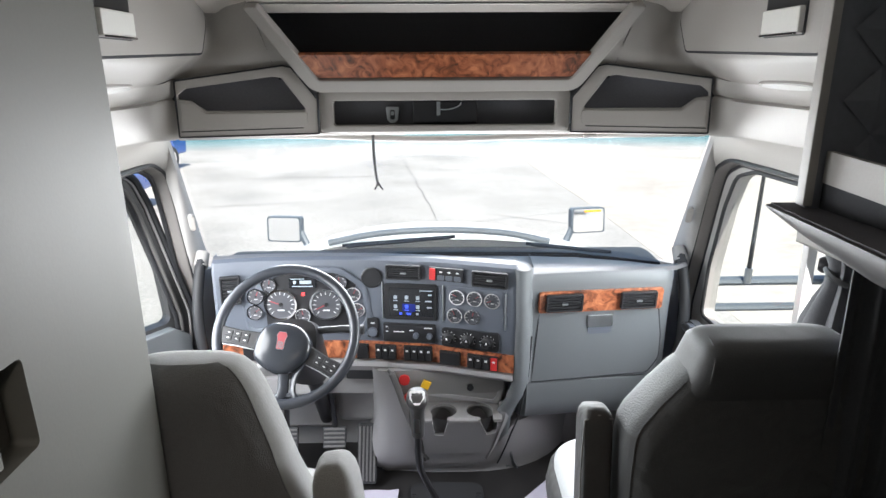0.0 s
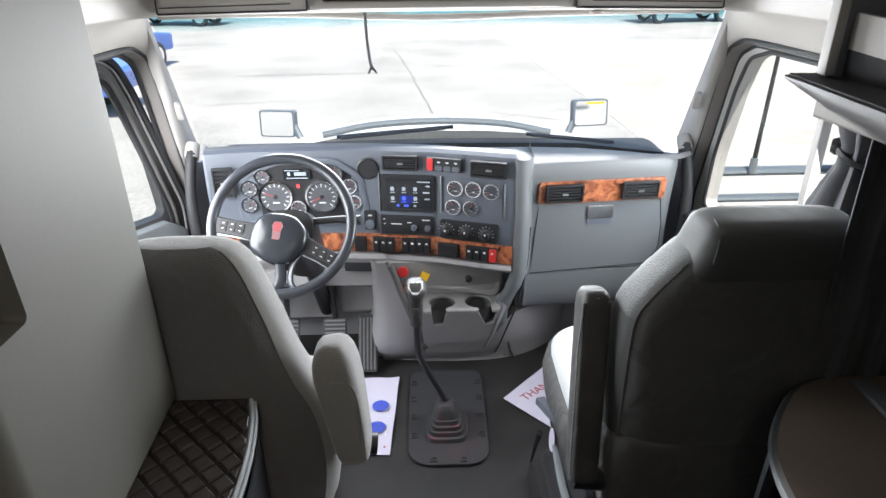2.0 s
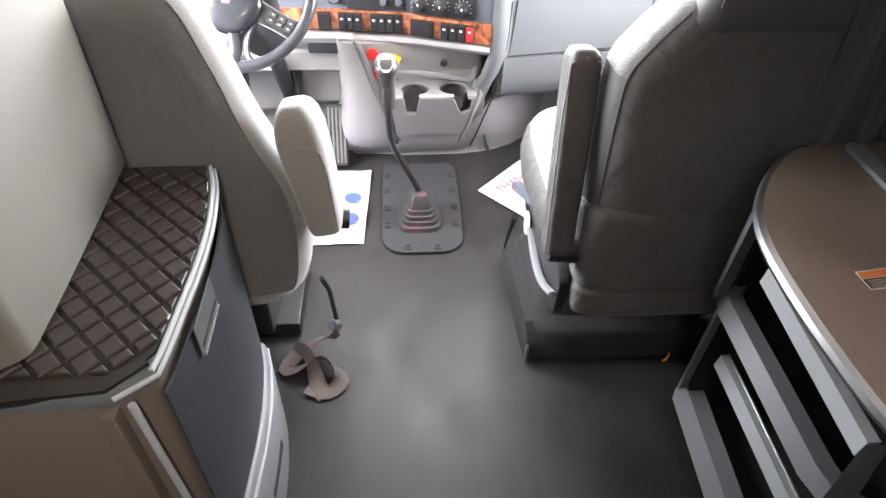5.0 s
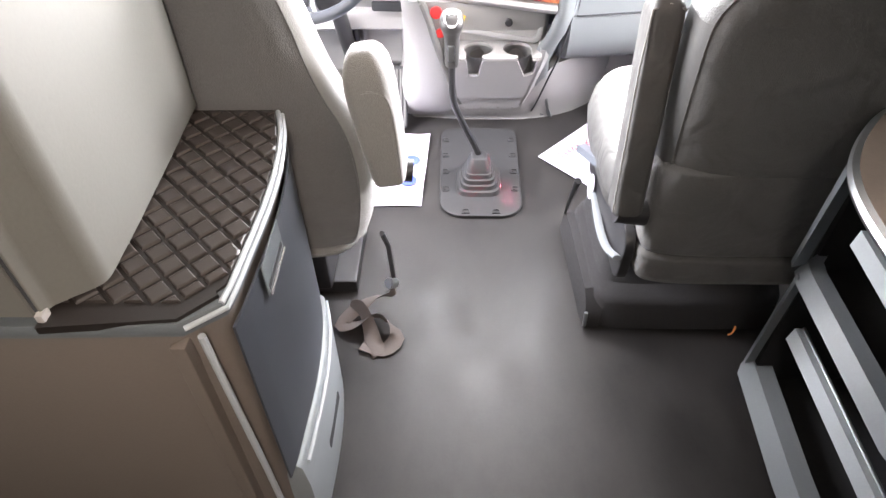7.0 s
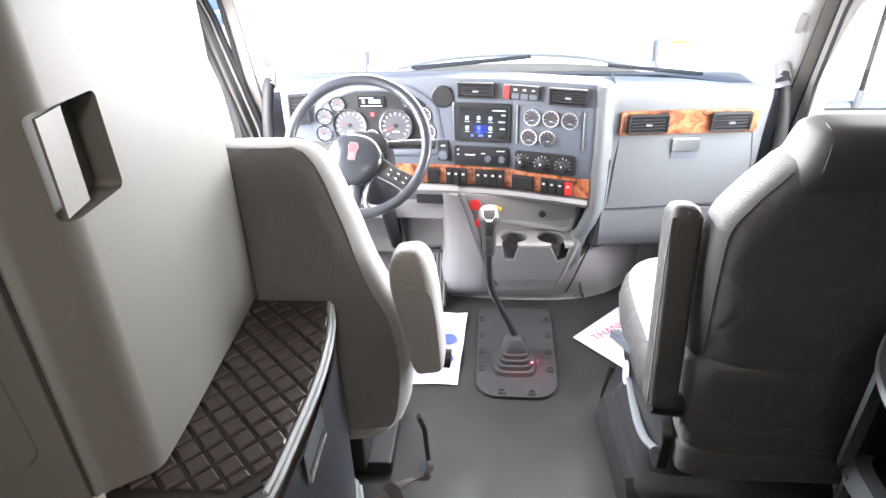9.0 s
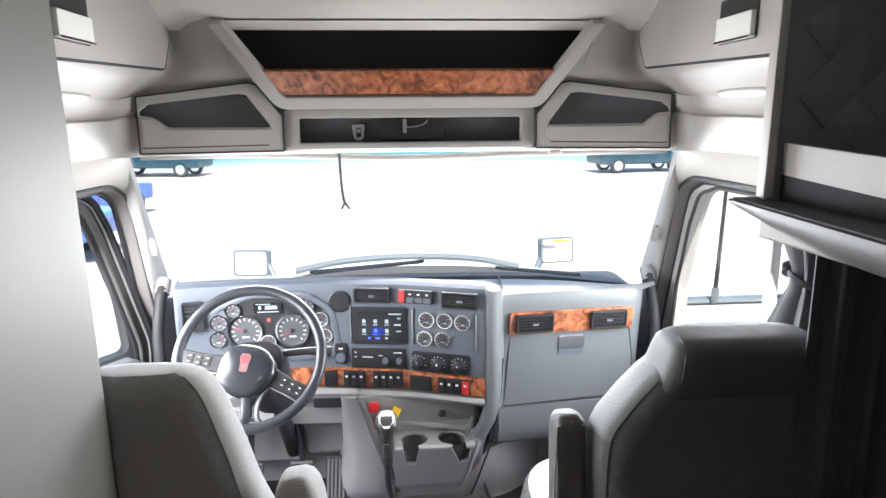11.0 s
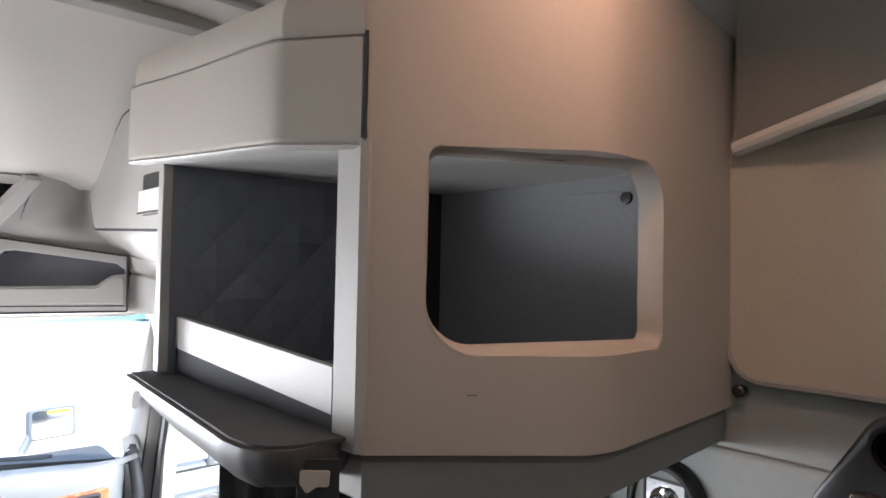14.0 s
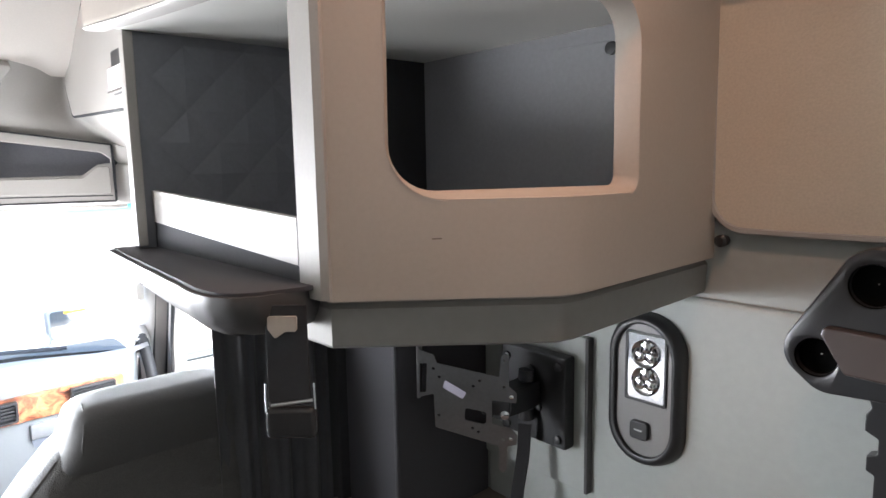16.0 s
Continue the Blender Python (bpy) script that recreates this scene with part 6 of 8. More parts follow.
part("rod", T(smooth_path([(0.0, 2.075, 0.13), (-0.025, 2.06, 0.20), (-0.075, 2.025, 0.33), (-0.096, 2.00, 0.41), (-0.100, 1.985, 0.50), (-0.100, 1.98, 0.56)], 5), 0.0115, 10), BLACK, gl_, "black bent rod")
mk = axes((-0.100, 1.982, 0.545), (1, 0, 0), (0, 1, 0.05)) @ Matrix.Rotation(radians(4), 4, "X")
kn = part("grip", loft(bmesh.new(), [[mk @ Vector((x, y, z)) for x, y in oval(0, o, a, b, 2.5, 24)] for z, a, b, o in ((0.0, 0.021, 0.023, 0), (0.008, 0.023, 0.026, 0), (0.06, 0.024, 0.028, 0), (0.105, 0.025, 0.030, 0), (0.128, 0.032, 0.036, -0.003), (0.146, 0.037, 0.039, -0.006), (0.160, 0.036, 0.036, -0.004), (0.172, 0.030, 0.028, 0.002), (0.179, 0.018, 0.016, 0.006))]), GRIP, gl_, "dark metallic grip", 50)
ck = mk @ Matrix.Translation((0, -0.020, 0.1655)) @ Matrix.Rotation(radians(34), 4, "X")
capo = rounded([(-0.027, 0.022), (0.027, 0.022), (0.024, -0.006), (0.008, -0.027), (-0.008, -0.027), (-0.024, -0.006)], 0.008)
cap_ = part("knob_cap", S(capo, 0.006, ck, bevel=0.0015), INK, kn, "pale shield-shaped cap")
for x, y in ((-0.014, 0.010), (0.0, 0.011), (0.014, 0.010), (-0.012, -0.001), (0.0, 0.0), (0.012, -0.001), (0.0, -0.011)):
    part("mark", B((x - 0.004, y - 0.003, 0.006), (x + 0.004, y + 0.003, 0.0066), 0, ck), BLACK, cap_)
part("trigger", B((-0.012, -0.032, 0.03), (0.008, -0.022, 0.085), 0.003, mk), SATIN, kn, "bright range trigger")

pp = thing("paper_mat", (-0.33, 2.2, 0.0), "white printed paper floor mat with blue shapes", "paper mat")
sheet = bmesh.new()
rows = []
for j in range(9):
    y = 1.93 + 0.475 * j / 8
    rows.append([(-0.215 + 0.02 * (y - 1.93) / 0.475 - 0.27 * i / 6, y, 0.004 + 0.012 * math.sin(i * 0.9 + j * 0.7) ** 2 * (0.4 if i else 1)) for i in range(7)])
part("sheet", strip(sheet, rows, (0, 0, 0.001)), PAPER, pp, "", 60)
for x, y in ((-0.265, 2.20), (-0.272, 2.07)):
    part("blue_print", S(oval(x, y, 0.034, 0.034, 2.0), 0.0006, upward(0.0185)), BLUEINK, pp, "blue printed shape")
for x0, y0, x1, y1 in ((-0.235, 2.13, -0.222, 2.134), (-0.238, 2.02, -0.234, 2.05), (-0.24, 1.955, -0.232, 1.963)):
    part("print_bar", S(rect(x0, y0, x1, y1), 0.0006, upward(0.0178)), DIMRED if y0 < 1.96 else INK, pp)
p2 = thing("paper_mat", (0.42, 2.2, 0.0), "white paper floor mat with red lettering", "paper mat")
part("sheet", S([(0.247, 2.242), (0.473, 1.988), (0.750, 2.277), (0.524, 2.531)], 0.0012, upward(0.006)), PAPER, p2)
text("THANK YOU", Matrix.Translation((0.456, 2.335, 0.0085)) @ Matrix.Rotation(radians(38.6), 4, "Z"), 0.056, DIMRED, p2, "lettering", "red printed lettering")

CURTAIN = weave(material("dark_curtain_cloth", (0.078, 0.079, 0.086), 0.9, var=0.15, grain=200, bump=0.2, sheen=0.1), 500, 0.3)

# ---- tall locker behind the driver ----
tl = thing("tall_locker", (-0.95, 0.95, 0.86), "tall pale grey-green wardrobe locker with a recessed pull", "locker")
plan = [(p.x, p.y) for p in smooth_path([(-0.588, 1.202, 0), (-0.5775, 0.98, 0), (-0.572, 0.85, 0), (-0.570, 0.765, 0)], 6)] + [(-0.570, 0.728), (-0.626, 0.686), (-0.634, 0.6655), (-0.640, 0.678), (-1.29, 0.678), (-1.29, 1.202)]
pl = rounded(plan, [0.006] + [0.0] * 18 + [0.034, 0.014, 0.003, 0.0, 0.0, 0.0], 8)
body = loft(bmesh.new(), [[(p.x - dx, p.y, z) for p in pl] for z, dx in ((0.866, 0.0), (1.40, 0.002), (2.30, 0.012))])
hollow = rounded([(0.718, 1.270), (0.838, 1.270), (0.834, 1.398), (0.717, 1.400)], 0.010)
part("carcass", carve(body, S([(q.x, q.y) for q in hollow], 0.10, rightward(-0.612))), LOCKER, tl, "", 30)
flap = loft(bmesh.new(), [[(-0.573, 0.721, z), (-0.580, 0.775, z), (-0.584, 0.775, z), (-0.577, 0.721, z)] for z in (1.277, 1.394)])
part("pull_flap", flap, LOCKER, tl, "pale finger flap")
part("corner_foot", B((-0.640, 0.661, 0.858), (-0.628, 0.680, 0.872), 0.003), PILLAR, tl, "pale corner foot")
rp = part("rear_panel", S(rounded([(-1.27, 0.864), (-0.642, 0.864), (-0.652, 1.9), (-1.27, 1.9)], 0.004), 0.008, rearward(0.674), bevel=0.002), LOCKER, tl, "pale grey side panel")
part("panel_gap", T([(-0.6395, 0.6725, 0.872), (-0.6495, 0.6725, 1.9)], 0.0035, 6), MATTE, rp, "dark gap beside the panel")
part("vent_plate", S(rounded([(-0.95, 0.935), (-0.705, 0.935), (-0.685, 0.96), (-0.692, 1.10), (-0.95, 1.20)], 0.02), 0.004, rearward(0.6665), bevel=0.0015), LOCKER, rp, "pale rounded cover plate")

# the shade deep in the cup rack sockets, put into a near-black colour
HOLE = material("shade_black_socket", (0.004, 0.004, 0.004), 0.9, bump=0, spec=0.05)
SLATE = material("slate_rim_plastic", (0.10, 0.114, 0.122), 0.42, var=0.05, grain=200, bump=0.08)
TAUPEDARK = material("dark_taupe_panel", (0.142, 0.120, 0.103), 0.5, var=0.06, grain=200, bump=0.1)
# counter with a raised diamond mat under the locker
ct = thing("base_cabinet", (-0.75, 0.95, 0), "low grey cabinet with curved top and slate door beside the seat", "cabinet")
edge = smooth_path([(-0.424, 1.196, 0), (-0.404, 1.12, 0), (-0.391, 1.02, 0), (-0.388, 0.92, 0), (-0.392, 0.82, 0), (-0.396, 0.735, 0)], 6)
top = [Vector((p.x, p.y)) for p in edge] + [Vector((-0.402, 0.700)), Vector((-0.452, 0.662)), Vector((-0.655, 0.657)), Vector((-1.29, 0.657)), Vector((-1.29, 1.196))]
part("rim", loft(bmesh.new(), [[(p.x + d, p.y - d * 0.6, z) for p in top] for z, d in ((0.826, -0.012), (0.830, -0.002), (0.842, 0.0), (0.852, -0.006))]), SLATE, ct, "blue-grey moulded rim", 50)
part("rim_bead", T([(p.x - 0.001, p.y, 0.846) for p in edge] + [(-0.400, 0.702, 0.846), (-0.449, 0.664, 0.845)], 0.004, 8), PALEFRAME, ct, "pale outer bead")
inner = [Vector((p.x - 0.014, p.y)) for p in edge] + [Vector((-0.420, 0.722)), Vector((-0.465, 0.684)), Vector((-0.655, 0.680)), Vector((-1.28, 0.680)), Vector((-1.28, 1.19))]
part("rim_bead", T([(p.x - 0.008, p.y, 0.8525) for p in edge] + [(-0.408, 0.704, 0.8525)], 0.0045, 8), PALEFRAME, ct, "pale raised bead")
part("front_edge", loft(bmesh.new(), [[(x, y, z) for x, y in ((-0.4135, 0.714), (-0.458, 0.6700), (-0.640, 0.6535), (-0.640, 0.690), (-0.465, 0.692), (-0.424, 0.726))] for z in (0.845, 0.857, 0.8585)]), TRAYBASE, ct, "dark brown rubber front edge")
mat_ = part("mat_base", S(inner, 0.010, upward(0.846)), TRAYBASE, ct, "dark rubber tray")
body = [Vector((p.x - 0.02, p.y)) for p in edge] + [Vector((-0.425, 0.705)), Vector((-0.48, 0.668)), Vector((-0.66, 0.664)), Vector((-1.28, 0.664)), Vector((-1.28, 1.17))]
part("carcass", loft(bmesh.new(), [[(p.x, p.y, z) for p in body] for z in (0.0, 0.828)]), TAUPEDARK, ct, "grey cabinet body", 40)
doorp = [Vector((p.x - 0.008, p.y)) for p in edge if p.y > 0.74] + [Vector((-0.408, 0.708))]
rows = [[(p.x, p.y, z) for p in doorp] for z in (0.335, 0.795)]
dr = part("door", strip(bmesh.new(), rows, (0.004, 0, 0)), PANELDARK, ct, "slate blue-grey door")
hm = axes((-0.3925, 0.88, 0.772), (-0.002, 0.11, 0), (0, 0, 1))
hp = part("handle_plate", S(rect(-0.060, -0.038, 0.060, 0.030, 0.006), 0.002, hm, bevel=0.0008), SLATE, dr, "grey handle plate")
part("bright_edge", B((-0.055, -0.037, 0.002), (0.055, -0.031, 0.006), 0.001, hm), BRIGHT, hp, "bright lower edge")
part("slot", B((-0.052, -0.028, 0.0015), (0.052, -0.016, 0.003), 0.001, hm), MATTE, hp, "dark slot")
low = [Vector((p.x + 0.018, p.y + 0.002)) for p in edge] + [Vector((-0.47, 0.690)), Vector((-0.6, 0.70)), Vector((-0.6, 1.18))]
dw = part("lower_drawer", loft(bmesh.new(), [[(p.x + d, p.y, z) for p in low] for z, d in ((0.01, -0.014), (0.02, -0.010), (0.24, -0.008), (0.315, -0.014), (0.328, -0.026))]), DRAWER, ct, "pale blue-grey lower drawer", 50)
part("drawer_bead", T([(p.x + 0.0085, p.y, 0.300) for p in edge if p.y > 0.75], 0.004, 8), PALEFRAME, dw, "raised pale bead")
part("drawer_slot", S(rect(0.88, 0.135, 1.02, 0.165, 0.005), 0.004, rightward(-0.3825)), MATTE, dw, "dark finger slot")
part("edge_strip", T([(-0.440, 0.680, 0.81), (-0.430, 0.684, 0.42), (-0.424, 0.686, 0.02)], 0.006, 8), PALEFRAME, ct, "bright corner strip")
part("front_post", B((-0.482, 0.660, 0.0), (-0.458, 0.690, 0.806), 0.004), TAUPEDARK, ct, "grey corner post")
# raised pads of the mat, kept inside the curved edge
def edge_x(y):
    best = min(edge, key=lambda p: abs(p.y - y))
    return best.x - 0.020


def clipped(poly, p, n):
    """What of a polygon lies behind the line through p that faces n."""
    out = []
    for a, b in zip(poly, poly[1:] + poly[:1]):
        da, db = (a - p).dot(n), (b - p).dot(n)
        if da <= 0:
            out.append(a)
        if da * db < 0:
            out.append(a.lerp(b, da / (da - db)))
    return out


def pad_form(outline):
    """A raised pad with softly sloping sides."""
    mid = sum(outline, Vector((0, 0))) / len(outline)
    rings = []
    for z, d in ((-0.001, 0.0), (0.0012, 0.0003), (0.0036, 0.0026), (0.0044, 0.0046)):
        rings.append([(*(p + (mid - p) * min(0.5, d / max((mid - p).length, 1e-4))), z) for p in outline])
    return loft(bmesh.new(), rings)


pad_mesh = None
u, v = Vector((0.70, 0.714)), Vector((0.70, -0.714))
pitch, half = 0.037, 0.0157
for i in range(-24, 25):
    for j in range(-24, 25):
        c = Vector((-0.50, 0.93)) + u * pitch * i + v * pitch * j
        if not (-0.74 < c.x < -0.36 and 0.66 < c.y < 1.20):
            continue
        whole = [c + u * half * a + v * half * b for a, b in ((1, 1), (-1, 1), (-1, -1), (1, -1))]
        cut = whole
        slope = (edge_x(c.y + 0.02) - edge_x(c.y - 0.02)) / 0.04
        for p, n in ((Vector((edge_x(c.y) + 0.007, c.y)), Vector((1, -slope))), (Vector((0, 0.700)), Vector((0, -1))), (Vector((-0.428, 0.738)), Vector((0.72, -0.69))), (Vector((0, 1.186)), Vector((0, 1)))):
            cut = clipped(cut, p, n.normalized()) if len(cut) > 2 else []
        area_of = abs(sum(a.x * b.y - b.x * a.y for a, b in zip(cut, cut[1:] + cut[:1]))) / 2 if len(cut) > 2 else 0
        if area_of < 0.00006:
            continue
        local = [p - c for p in cut]
        if area_of > 3.9 * half * half:
            if pad_mesh is None:
                ob = part("pad", pad_form([p - c for p in whole]), TRAYPAD, None, "", 20, False)
                pad_mesh = ob.data
            else:
                ob = new("pad", pad_mesh)
        else:
            ob = part("pad", pad_form(local), TRAYPAD, None, "", 20, False)
        ob.parent = mat_
        ob.matrix_parent_inverse = world_of(mat_).inverted()
        ob.matrix_basis = Matrix.Translation((c.x, c.y, 0.856))

# ---- cabinet over the passenger side ----
cab = thing("overhead_cabinet", (0.95, 0.85, 1.43), "beige-grey overhead cabinet with open cubby and rounded window opening", "cabinet")
SIDE = [(0.571, 1.212), (0.577, 1.12), (0.597, 0.90), (0.609, 0.724), (0.664, 0.619), (0.892, 0.436), (1.292, 0.458), (1.292, 1.212)]
pl = rounded(SIDE, [0.02, 0.6, 0.6, 0.012, 0.012, 0.05, 0.0, 0.0], 5)
# the line of its flap: (y, x), bent sharply near the rear
CROWN = ((1.206, 0.5660), (1.15, 0.5695), (1.08, 0.578), (0.98, 0.5865), (0.90, 0.591), (0.82, 0.595), (0.76, 0.599), (0.735, 0.6025), (0.724, 0.606), (0.714, 0.6105), (0.668, 0.6355), (0.622, 0.6600))


def crown_z(y):
    return 1.851 + 0.055 * (y - 0.617)


rings = []
for z, k in ((1.890, 0.0), (1.903, 0.0), (1.975, 0.0), (1.990, 0.004), (2.015, 0.004), (2.040, -0.004), (2.055, -0.03)):
    rings.append([(p.x - (k if p.x < 1.28 else 0), p.y + (0.008 - k if p.y < 0.62 else 0), z + 0.035 * max(0.0, (p.y - 0.60) / 0.8) + (0.45 * max(0.0, 0.62 - p.y) if z > 2 else 0)) for p in pl])
part("upper_cupboard", loft(bmesh.new(), rings), CABINET, cab, "", 30)
rows = [[(x, y, crown_z(y)), (x - 0.003, y, crown_z(y) + 0.006), (x - 0.003, y, crown_z(y) + 0.126), (x + 0.003, y, crown_z(y) + 0.130)] for y, x in CROWN]
part("flap_door", strip(bmesh.new(), rows, (0.004, 0, 0)), CABINET, cab, "flush beige-grey flap", 40)
part("flap_gap", T([(x + 0.0005, y, crown_z(y) + 0.1295) for y, x in CROWN], 0.0016, 6), TAUPEDARK, cab, "dark shadow gap")
part("flap_end_gap", B((0.6595, 0.6165, 1.853), (0.6625, 0.6205, 1.985)), MATTE, cab, "dark shadow gap")
rings = [[(x - 0.004, y, crown_z(y) - 0.004), (x + 0.002, y, crown_z(y) - 0.008), (x + 0.030, y, crown_z(y) - 0.006), (x + 0.030, y, crown_z(y)), (x + 0.001, y, crown_z(y) + 0.001)] for y, x in CROWN]
part("eave", loft(bmesh.new(), rings), TRIM, cab, "light grey lower lip", 40)
rows = []
for y, x0 in ((1.186, 0.594), (1.05, 0.608), (0.90, 0.619), (0.76, 0.626), (0.70, 0.645), (0.66, 0.665), (0.61, 0.735), (0.50, 0.89)):
    rows.append([(x0 + (1.275 - x0) * f, y, 1.882 + (crown_z(y) - 0.002 - 1.882) * k) for f, k in ((0, 1.0), (0.02, 0.90), (0.05, 0.66), (0.09, 0.34), (0.13, 0.12), (0.18, 0.0), (0.6, 0.0), (1.0, 0.0))])
part("cubby_ceiling", strip(bmesh.new(), rows, (0, 0, 0.003)), WHITE, cab, "pale arched cubby ceiling", 60)
# face with the rounded opening, bent round the corner
U1 = math.dist((0.664, 0.618), (0.892, 0.436))
opening = rounded([(0.074, 1.609), (U1 + 0.141, 1.609), (U1 + 0.141, 1.844), (0.076, 1.844)], [0.055, 0.014, 0.05, 0.012], 8)
THICK = 0.032
flare = rounded([(0.072, 1.600), (U1 + 0.144, 1.600), (U1 + 0.144, 1.850), (0.074, 1.850)], [0.068, 0.020, 0.062, 0.016], 8)
bm = S([(0.0, 1.482), (U1 + 0.40, 1.482), (U1 + 0.40, 2.10), (U1, 2.062), (0.0, 1.988)], THICK, Matrix.Identity(4), [flare])
for k in range(-6, 7):
    geom = list(bm.verts) + list(bm.edges) + list(bm.faces)
    bmesh.ops.bisect_plane(bm, geom=geom, plane_co=(U1 + k * 0.008, 0, 0), plane_no=(1, 0, 0), dist=1e-5)
a1 = math.atan2(0.436 - 0.618, 0.892 - 0.664)
a2 = math.atan2(0.458 - 0.436, 1.292 - 0.892)
line = [Vector((0.664, 0.618))]
stepu = 0.002
total = U1 + 0.42
for k in range(int(total / stepu)):
    uu = (k + 0.5) * stepu
    f = min(1.0, max(0.0, (uu - U1 + 0.05) / 0.10))
    w = a1 + (a2 - a1) * f * f * (3 - 2 * f)
    line.append(line[-1] + Vector((math.cos(w), math.sin(w))) * stepu)


def bend(co):
    k = min(max(co.x / stepu, 0), len(line) - 2)
    i = int(k)
    p = line[i].lerp(line[i + 1], k - i)
    t = (line[i + 1] - line[i]).normalized()
    n = Vector((t.y, -t.x))
    q = p + n * (co.z - THICK)
    return Vector((q.x, q.y, co.y))


for vtx in bm.verts:
    vtx.co = bend(vtx.co)
part("window_face", bm, CABINET, cab, "beige-grey face with a rounded opening", 40)
rings = []
for f, d in ((-0.25, 0.0009), (0.10, -0.003), (0.40, -0.007), (0.75, -0.013), (0.95, -0.019), (1.0, -0.025), (1.0, -0.035)):
    rings.append([bend(Vector((*a.lerp(b, f), THICK + d))) for a, b in zip(flare, opening)])
part("reveal", loft(bmesh.new(), rings, cap=False), CABINET, cab, "flared rounded reveal", 60)
part("rear_post", loft(bmesh.new(), [[(0.657, 0.621, z), (0.664, 0.613, z), (0.694, 0.622, z), (0.694, 0.674, z), (0.672, 0.674, z), (0.654, 0.664, z)] for z in (1.484, 1.856)]), TRIM, cab, "pale grey corner post", 30)
part("post_cap", loft(bmesh.new(), [[(0.6625, 0.6205, z), (0.672, 0.614, z), (0.697, 0.626, z), (0.697, 0.676, z), (0.680, 0.676, z), (0.668, 0.660, z)] for z in (1.860, 1.99)]), CABINET, cab, "beige-grey corner block", 30)
part("front_post", B((0.616, 1.182, 1.505), (0.634, 1.208, 1.886), 0.003), TRIM, cab, "pale grey front post")
part("retaining_lip", loft(bmesh.new(), [[(0.656, 0.670, 1.521), (0.668, 0.670, 1.521), (0.668, 0.670, 1.579), (0.656, 0.670, 1.579)], [(0.646, 1.184, 1.548), (0.658, 1.184, 1.548), (0.658, 1.184, 1.604), (0.646, 1.184, 1.604)]]), TRIM, cab, "pale retaining lip")
part("lip_foot", loft(bmesh.new(), [[(0.658, 0.670, 1.495), (0.671, 0.670, 1.495), (0.671, 0.670, 1.523), (0.658, 0.670, 1.523)], [(0.648, 1.184, 1.495), (0.662, 1.184, 1.495), (0.662, 1.184, 1.550), (0.648, 1.184, 1.550)]]), MATTE, cab, "dark lower strip")
QUILT = material("quilted_dark_lining", (0.18, 0.187, 0.21), 0.5, var=0.08, grain=120, bump=0.1)
bm = bmesh.new()
for i in range(-10, 11):
    for j in range(-10, 11):
        yy, zz = 0.95 + 0.058 * (i + j) , 1.69 + 0.058 * (i - j)
        if 0.68 < yy < 1.26 and 1.45 < zz < 1.90:
            vs = [bm.verts.new((yy + dy, 1.184, zz + dz)) for dy, dz in ((0.058, 0), (0, 0.058), (-0.058, 0), (0, -0.058))]
            c = bm.verts.new((yy, 1.1790, zz))
            for k in range(4):
                bm.faces.new((vs[k], vs[(k + 1) % 4], c))
INNER = material("satin_charcoal_lining", (0.27, 0.27, 0.285), 0.38, var=0.08, grain=120, bump=0.1)
part("quilted_back", bm, QUILT, cab, "faintly quilted dark back", 0)
part("cubby_end", B((0.624, 1.188, 1.49), (1.28, 1.205, 1.896)), QUILT, cab, "dark end board")
part("inner_end", B((1.272, 0.50, 1.485), (1.285, 1.19, 1.890)), INNER, cab, "dark inner wall")
part("inner_panel", B((1.264, 0.49, 1.50), (1.273, 0.772, 1.853), 0.002), INNER, cab, "dark panel with a round hole")
part("panel_stud", L([(0.012, 0), (0.011, 0.006), (0.004, 0.007)], axes((1.264, 0.637, 1.838), (0, -1, 0), (0, 0, 1)), 14), BLACK, cab, "black round grommet")
part("inner_floor", S([(0.69, 0.655), (0.905, 0.490), (1.27, 0.48), (1.27, 1.19), (0.66, 1.19)], 0.010, upward(1.486)), QUILT, cab, "dark cubby floor")
rings = []
for z, k in ((1.418, 0.022), (1.423, 0.014), (1.470, 0.010), (1.476, 0.016), (1.484, 0.016)):
    rings.append([(x + k * 0.6, y + k, z) for x, y in ((0.668, 0.618), (0.88, 0.4425), (0.91, 0.436), (1.292, 0.458), (1.292, 1.24), (0.65, 1.24))])
part("skirt", loft(bmesh.new(), rings), material("taupe_skirt", (0.235, 0.22, 0.205), 0.6), cab, "taupe lower skirt", 30)
part("scuff_mark", S(rect(-0.006, -0.0008, 0.006, 0.0008, 0.0006), 0.0006, axes((0.756, 0.5262, 1.556), (0.246, -0.164, 0), (0, 0, 1))), TABLE, cab, "thin scuff")

SHELFMAT = material("charcoal_shelf_lining", (0.055, 0.053, 0.060), 0.75, var=0.08, grain=200, bump=0.1)
SHELFLIP = material("taupe_grey_shelf_edge", (0.066, 0.062, 0.062), 0.55, var=0.05, grain=200, bump=0.08)
shf = thing("side_shelf", (0.60, 0.9, 1.45), "dark shelf with a grey bullnose lip under the cubby", "shelf")
so = [(0.578, 1.238), (0.567, 1.10), (0.556, 0.93), (0.545, 0.78), (0.540, 0.725), (0.544, 0.682), (0.558, 0.650), (0.585, 0.636), (0.645, 0.640), (0.69, 0.66), (0.69, 1.238)]
so = rounded(so, [0.004, 0.3, 0.3, 0.3, 0.1, 0.05, 0.03, 0.02, 0.02, 0, 0], 3)
rings = []
